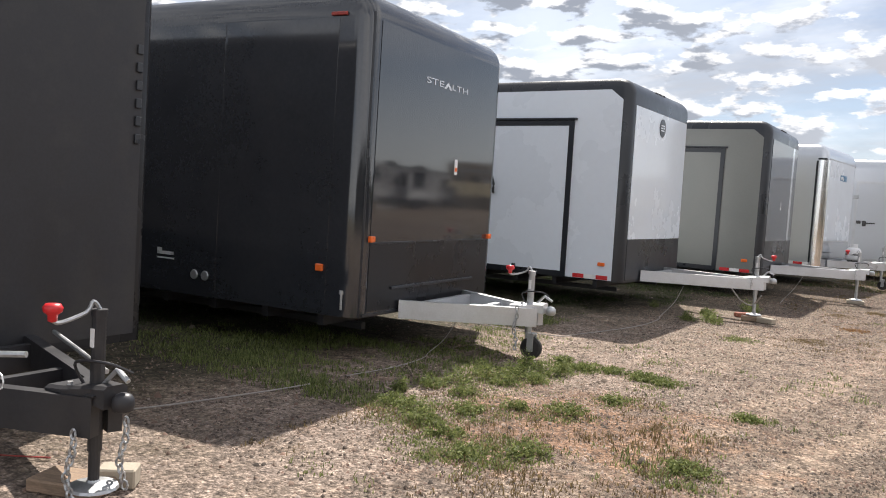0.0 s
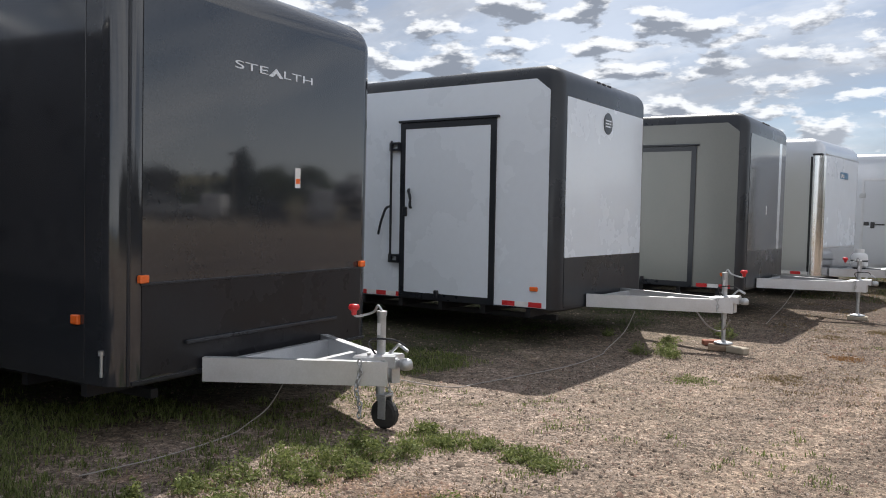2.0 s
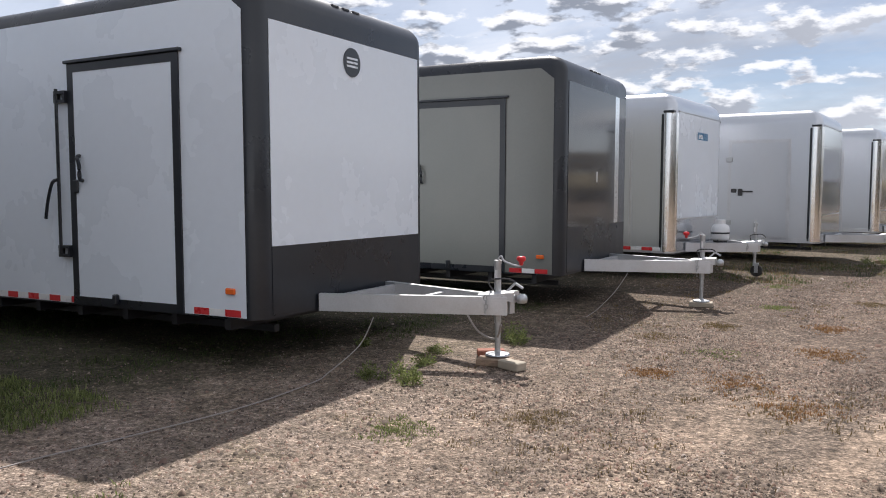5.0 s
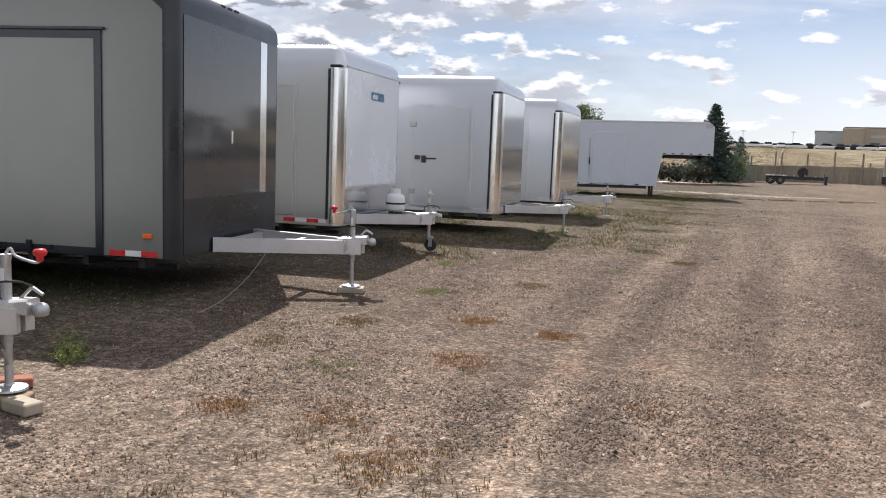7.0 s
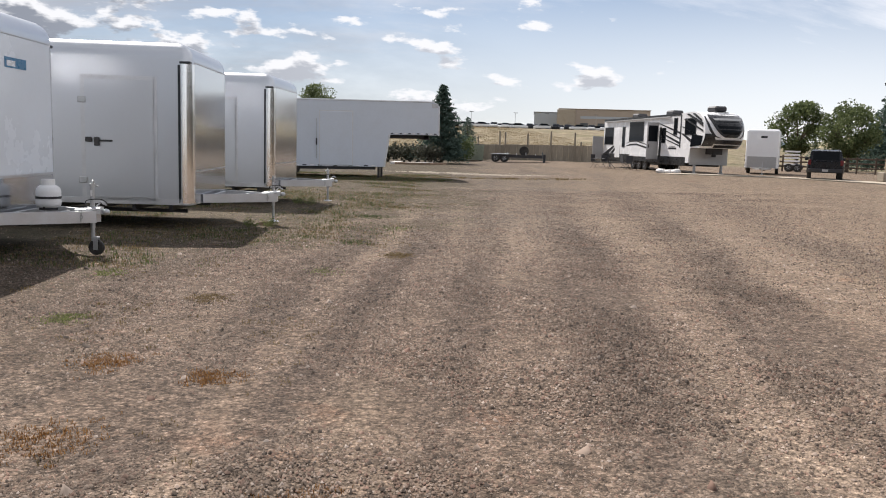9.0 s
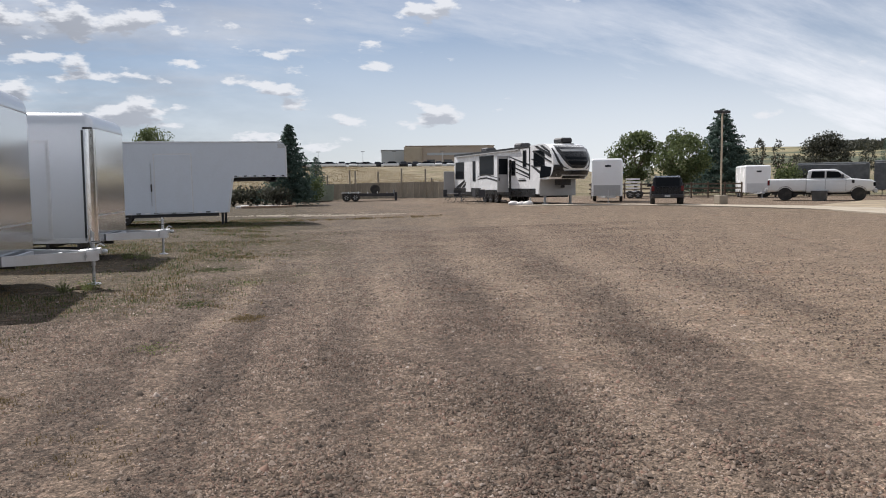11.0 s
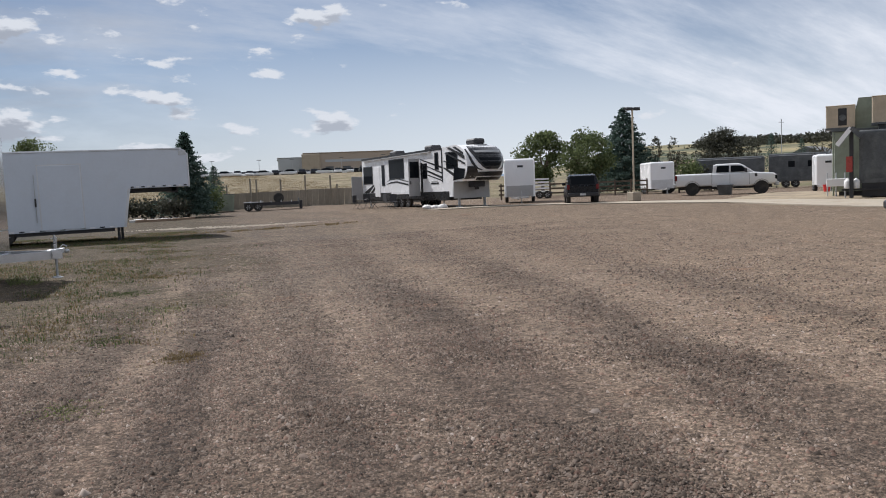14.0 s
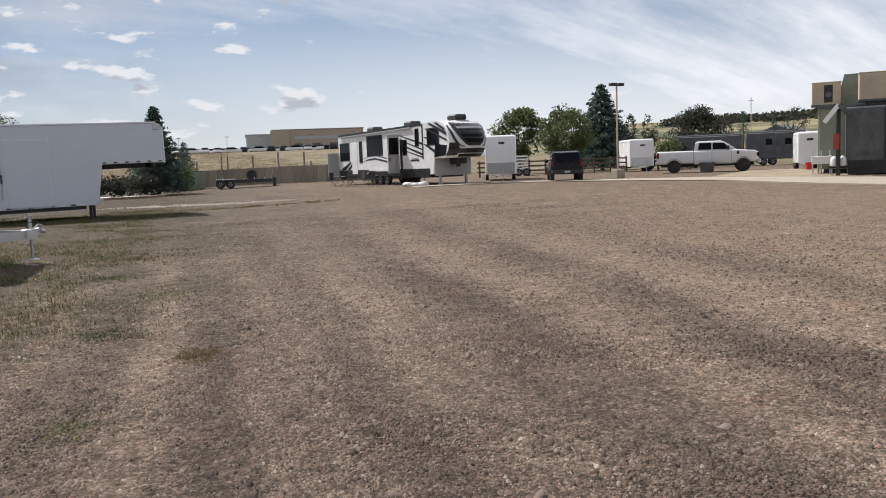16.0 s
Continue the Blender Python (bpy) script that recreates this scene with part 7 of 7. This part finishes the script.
blades("weeds", meadow[:3800], "green weeds in front of the silver trailers", M_GRASS, 11, 0.05, 0.17, 0.0035)
blades("dry_grass", meadow[3800:], "dry grass in front of the silver trailers", M_STRAW, 9, 0.04, 0.18, 0.0035)
blades("dry_grass", scatter(900, (-2.4, 3.4, 9, 25), lambda x, y: patchy(x, y, 0.3, 0.9) and x < row_edge(y) + 2.6), "dry tufts scattered over the gravel", M_STRAW, 9, 0.025, 0.07, 0.003)
blades("dry_grass", scatter(5200, (6, 40, 86, 190), lambda x, y: ground_z(x, y) > 0.5 and patchy(x, y, -0.1, 0.06)), "dry grass on the bank", M_STRAW, 9, 0.13, 1.2, 0.014)


LEAFY = []
for x, y, s in ((-2.45, 12.68, 0.24), (-2.55, 10.8, 0.2), (-2.75, 10.65, 0.16), (0.6, 24.1, 0.28), (0.25, 24.0, 0.22), (-4.5, 8.2, 0.2), (-5.2, 8.5, 0.18), (1.2, 29.3, 0.3), (0.9, 29.5, 0.25)):
    LEAFY.append((x, y, s * 0.75, s * 0.85))


def leafy_clump(x, y, r, h, mat):
    """A low bushy weed: thin stems from one root with many small leaves."""
    verts, faces = [], []
    pts = []
    for k in range(int(26 + 90 * r)):
        a, q = RNG.uniform(0, 2 * math.pi), RNG.uniform(0, 1) ** 0.5
        ex, ey, ez = x + r * q * math.cos(a), y + r * q * math.sin(a), h * (1.05 - 0.75 * q * q) * RNG.uniform(0.6, 1.15)
        i = len(verts)
        verts += [(x + (ex - x) * 0.35 - 0.0012, y + (ey - y) * 0.35, -0.008), (x + (ex - x) * 0.35 + 0.0012, y + (ey - y) * 0.35, -0.008), (ex, ey, ez)]
        faces.append((i, i + 1, i + 2))
        for _ in range(13):
            u = RNG.uniform(0.25, 1.0)
            pts.append((x + (ex - x) * (0.35 + 0.65 * u) + RNG.normal() * 0.012, y + (ey - y) * (0.35 + 0.65 * u) + RNG.normal() * 0.012, max(0.004, ez * u + RNG.normal() * 0.008)))
    plant = thing("weed_plant", pose(0, 0, 0), "low bushy green weed growing in the gravel", "weed", "leafy weeds")
    stems = new("stems", mesh_from("stems", verts, faces, mat))
    stems.parent = plant
    v, f = leaf_quads(np.array(pts), 0.0115, 0.7, 0.42)
    foliage = new("crown", mesh_from("crown", v, f, mat))
    foliage.parent = plant


for x, y, r, h in ((-2.86, 5.6, 0.17, 0.15), (-2.72, 5.82, 0.16, 0.16), (-2.62, 6.08, 0.15, 0.15), (-2.93, 5.3, 0.16, 0.12), (-2.98, 5.02, 0.12, 0.1), (-2.66, 5.52, 0.14, 0.11), (-2.5, 5.75, 0.14, 0.1), (-2.47, 6.2, 0.1, 0.14), (-2.78, 6.12, 0.09, 0.2), (-2.72, 6.75, 0.1, 0.07), (-2.45, 6.58, 0.14, 0.07), (-2.2, 6.68, 0.14, 0.06), (-1.95, 6.62, 0.15, 0.07), (-1.75, 6.55, 0.13, 0.06), (-2.7, 5.0, 0.14, 0.09), (-2.72, 4.4, 0.17, 0.1), (-2.5, 4.2, 0.15, 0.08), (-2.25, 4.1, 0.15, 0.08), (-2.24, 4.94, 0.12, 0.07), (-1.93, 5.1, 0.17, 0.1), (-1.8, 5.66, 0.13, 0.07), (-1.97, 3.85, 0.16, 0.07), (-1.72, 4.1, 0.16, 0.08), (-0.95, 4.48, 0.15, 0.06), (-0.93, 5.88, 0.11, 0.05), (-2.92, 4.45, 0.13, 0.08), (-3.06, 4.75, 0.07, 0.12), (-2.42, 4.62, 0.14, 0.07), (-2.36, 12.54, 0.14, 0.17), (-2.39, 10.66, 0.12, 0.13), (-2.8, 11.79, 0.14, 0.09), (-2.68, 11.33, 0.13, 0.1), (-3.56, 11.73, 0.1, 0.1), *LEAFY):
    leafy_clump(x, y, r, h, M_WEED)
for k, (x, y, r, mat) in enumerate(((-0.62, 13.0, 0.22, M_WEED), (-0.55, 16.4, 0.18, M_WEED), (-0.8, 18.75, 0.2, M_WEED), (-1.9, 9.7, 0.2, M_WEED), (-1.25, 10.35, 0.2, M_STRAW), (0.14, 15.0, 0.22, M_RUSTWEED), (0.25, 13.5, 0.26, M_RUSTWEED), (-0.3, 11.95, 0.3, M_RUSTWEED), (0.9, 14.6, 0.16, M_RUSTWEED), (-0.95, 12.0, 0.18, M_RUSTWEED), (0.5, 17.3, 0.2, M_STRAW), (2.6, 20.5, 0.25, M_STRAW), (1.6, 19.0, 0.22, M_WEED), (0.2, 11.4, 0.28, M_RUSTWEED), (1.55, 12.6, 0.2, M_RUSTWEED), (-1.3, 13.6, 0.2, M_STRAW), (-0.9, 14.6, 0.22, M_STRAW), (2.9, 24.0, 0.3, M_WEED), (2.0, 22.0, 0.3, M_GRASS), (2.6, 26.5, 0.4, M_GRASS), (3.3, 29.0, 0.4, M_STRAW))):
    tufts = [(x + RNG.normal() * r * 0.5, y + RNG.normal() * r * 0.6, RNG.uniform(0.6, 1.2)) for _ in range(110)]
    blades("weed_patch", tufts, "flat patch of weeds in the gravel" if mat is M_WEED else "flat patch of dried weeds in the gravel", mat, 11, 0.022, 0.05, 0.0028)

blades("dry_grass", [(RNG.uniform(-2, 14), 47.5 - 0.1 * k / 40 + RNG.normal() * 0.35, RNG.uniform(0.6, 1.4)) for k in range(260)], "strip of pale straw beyond the gooseneck trailer", M_STRAW, 8, 0.06, 0.2, 0.012)

# ---- loose stones ----


def stone_material():
    mt = bpy.data.materials.new("loose_gravel")
    mt.use_nodes = True
    n, l = mt.node_tree.nodes, mt.node_tree.links
    bsdf = n["Principled BSDF"]
    g = n.new("ShaderNodeNewGeometry")
    r = n.new("ShaderNodeValToRGB")
    l.new(g.outputs["Random Per Island"], r.inputs[0])
    r.color_ramp.elements[0].color = (0.075, 0.058, 0.047, 1)
    r.color_ramp.elements[1].color = (0.44, 0.37, 0.32, 1)
    for p, c in ((0.3, (0.13, 0.097, 0.074, 1)), (0.45, (0.24, 0.15, 0.115, 1)), (0.65, (0.24, 0.182, 0.142, 1)), (0.95, (0.32, 0.25, 0.205, 1))):
        r.color_ramp.elements.new(p).color = c
    pos = g.outputs["Position"]

    def reach(v, lo, hi, a, b):
        t = n.new("ShaderNodeMapRange")
        l.new(v, t.inputs[0])
        for i, q in enumerate((lo, hi, a, b)):
            t.inputs[i + 1].default_value = q
        return t.outputs[0]
    col = r.outputs[0]
    sy = n.new("ShaderNodeSeparateXYZ")
    l.new(pos, sy.inputs[0])
    clods = n.new("ShaderNodeTexNoise")
    clods.inputs["Scale"].default_value, clods.inputs["Detail"].default_value = 5.5, 5
    l.new(pos, clods.inputs["Vector"])
    dark_lane, pale_lane = lanes(n, l, pos)
    # tone follows y: lighter up to 9, darker towards 17; then lanes and clods
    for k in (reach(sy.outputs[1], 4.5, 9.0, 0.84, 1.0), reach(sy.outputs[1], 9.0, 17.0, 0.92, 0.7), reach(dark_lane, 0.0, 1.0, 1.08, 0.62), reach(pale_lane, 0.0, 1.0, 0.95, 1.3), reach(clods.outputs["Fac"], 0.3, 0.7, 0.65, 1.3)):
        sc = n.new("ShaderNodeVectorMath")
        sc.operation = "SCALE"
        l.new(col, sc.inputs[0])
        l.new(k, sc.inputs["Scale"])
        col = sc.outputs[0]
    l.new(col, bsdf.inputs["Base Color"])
    bsdf.inputs["Roughness"].default_value = 0.9
    bsdf.inputs["Specular IOR Level"].default_value = 0.3
    return mt


def loose_stones(name, n, centre_x, sd, y0, y1, smin, smax, label, material=None, peaked=False):
    """Angular stones with a ridge on top, thinned out where wheels have worn the tracks bare."""
    y = y0 + (y1 - y0) * RNG.uniform(0, 1, n) ** 0.9
    x = centre_x(y) + RNG.normal(size=n) * sd
    w = lane_offset(x, y)
    bare = np.zeros(n)
    for at, half, k in PALE_LANES:
        bare = np.maximum(bare, k * np.exp(-((w - at) / half) ** 2))
    keep = RNG.uniform(0, 1, n) > 0.75 * bare
    x, y = x[keep], y[keep]
    n = len(x)
    s = smin * (smax / smin) ** (RNG.uniform(0, 1, n) ** 1.9)
    base = np.array([(1, 0, 0), (0, 1, 0), (-1, 0, 0), (0, -1, 0), (0.42, 0.08, 0.8), (-0.4, -0.06, 0.7)])
    tri = np.array([(0, 1, 4), (1, 5, 4), (1, 2, 5), (2, 3, 5), (3, 4, 5), (3, 0, 4)])
    if peaked:
        base = np.array([(1, 0, 0), (-0.5, 0.9, 0), (-0.5, -0.9, 0), (0.1, 0.05, 0.95)])
        tri = np.array([(0, 1, 3), (1, 2, 3), (2, 0, 3)])
    a = RNG.uniform(0, 2 * math.pi, n)
    jit = RNG.uniform(0.65, 1.25, (n, len(base), 1))
    p = base[None] * jit
    c, d = np.cos(a)[:, None], np.sin(a)[:, None]
    px = (p[:, :, 0] * c - p[:, :, 1] * d * 0.8) * s[:, None] + x[:, None]
    py = (p[:, :, 0] * d + p[:, :, 1] * c * 0.8) * s[:, None] + y[:, None]
    gz = np.array([ground_z(q, r) + 0.02 * noise.noise((q * 0.6, r * 0.6, 0)) for q, r in zip(x, y)])
    pz = p[:, :, 2] * s[:, None] + gz[:, None] - 0.006
    verts = np.stack((px, py, pz), 2).reshape(-1, 3)
    faces = (tri[None] + len(base) * np.arange(n)[:, None, None]).reshape(-1, 3)
    me = bpy.data.meshes.new(name)
    me.vertices.add(len(verts))
    me.vertices.foreach_set("co", verts.ravel())
    me.loops.add(len(faces) * 3)
    me.loops.foreach_set("vertex_index", faces.ravel().astype(np.int32))
    me.polygons.add(len(faces))
    me.polygons.foreach_set("loop_start", np.arange(0, len(faces) * 3, 3, dtype=np.int32))
    me.update(calc_edges=True)
    me.materials.append(material or M_STONE)
    tagged(new(name, me), label, "gravel", kind="stuff")


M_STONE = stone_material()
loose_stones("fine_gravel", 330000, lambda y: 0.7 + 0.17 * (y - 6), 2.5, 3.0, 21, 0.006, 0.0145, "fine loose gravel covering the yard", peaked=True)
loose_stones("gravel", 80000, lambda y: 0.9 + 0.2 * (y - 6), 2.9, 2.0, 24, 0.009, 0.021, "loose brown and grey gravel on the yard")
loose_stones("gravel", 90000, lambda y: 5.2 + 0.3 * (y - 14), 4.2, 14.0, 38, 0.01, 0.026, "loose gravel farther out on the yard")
loose_stones("pebbles", 700, lambda y: 1 + 0.17 * (y - 6), 3.5, 2.5, 26, 0.02, 0.045, "larger pale stones scattered on the gravel")
M_CHIPS = surface("pale_crushed_stone", (0.32, 0.28, 0.225), 0.9, vary=0.25, scale=8, fine=60)
loose_stones("pale_stones", 1300, lambda y: 7.2 + (53.5 - y) * 1.7, 1.2, 50.6, 54.2, 0.025, 0.06, "strip of pale crushed stone beyond the gooseneck trailer", M_CHIPS)

# ---- grass in the shade beside the black trailer ----
shade_side = scatter(900, (-6.0, -2.95, 4.2, 6.2), lambda x, y: patchy(x, y, -0.05, 0.9) and x < -3.1 + 0.25 * noise.noise((x * 2, y * 2, 5)))
blades("weeds", shade_side, "soft grass in the shade beside the black trailer", M_WEED, 15, 0.042, 0.11, 0.003)
shade_front = scatter(420, (-6.0, -3.2, 8.1, 9.3), lambda x, y: patchy(x, y, 0.0, 0.9) and x < -3.75 + 0.3 * noise.noise((x * 2, y * 2, 7)))
blades("weeds", shade_front, "shaded weeds between the black and white trailers", M_WEED, 15, 0.04, 0.1, 0.003)
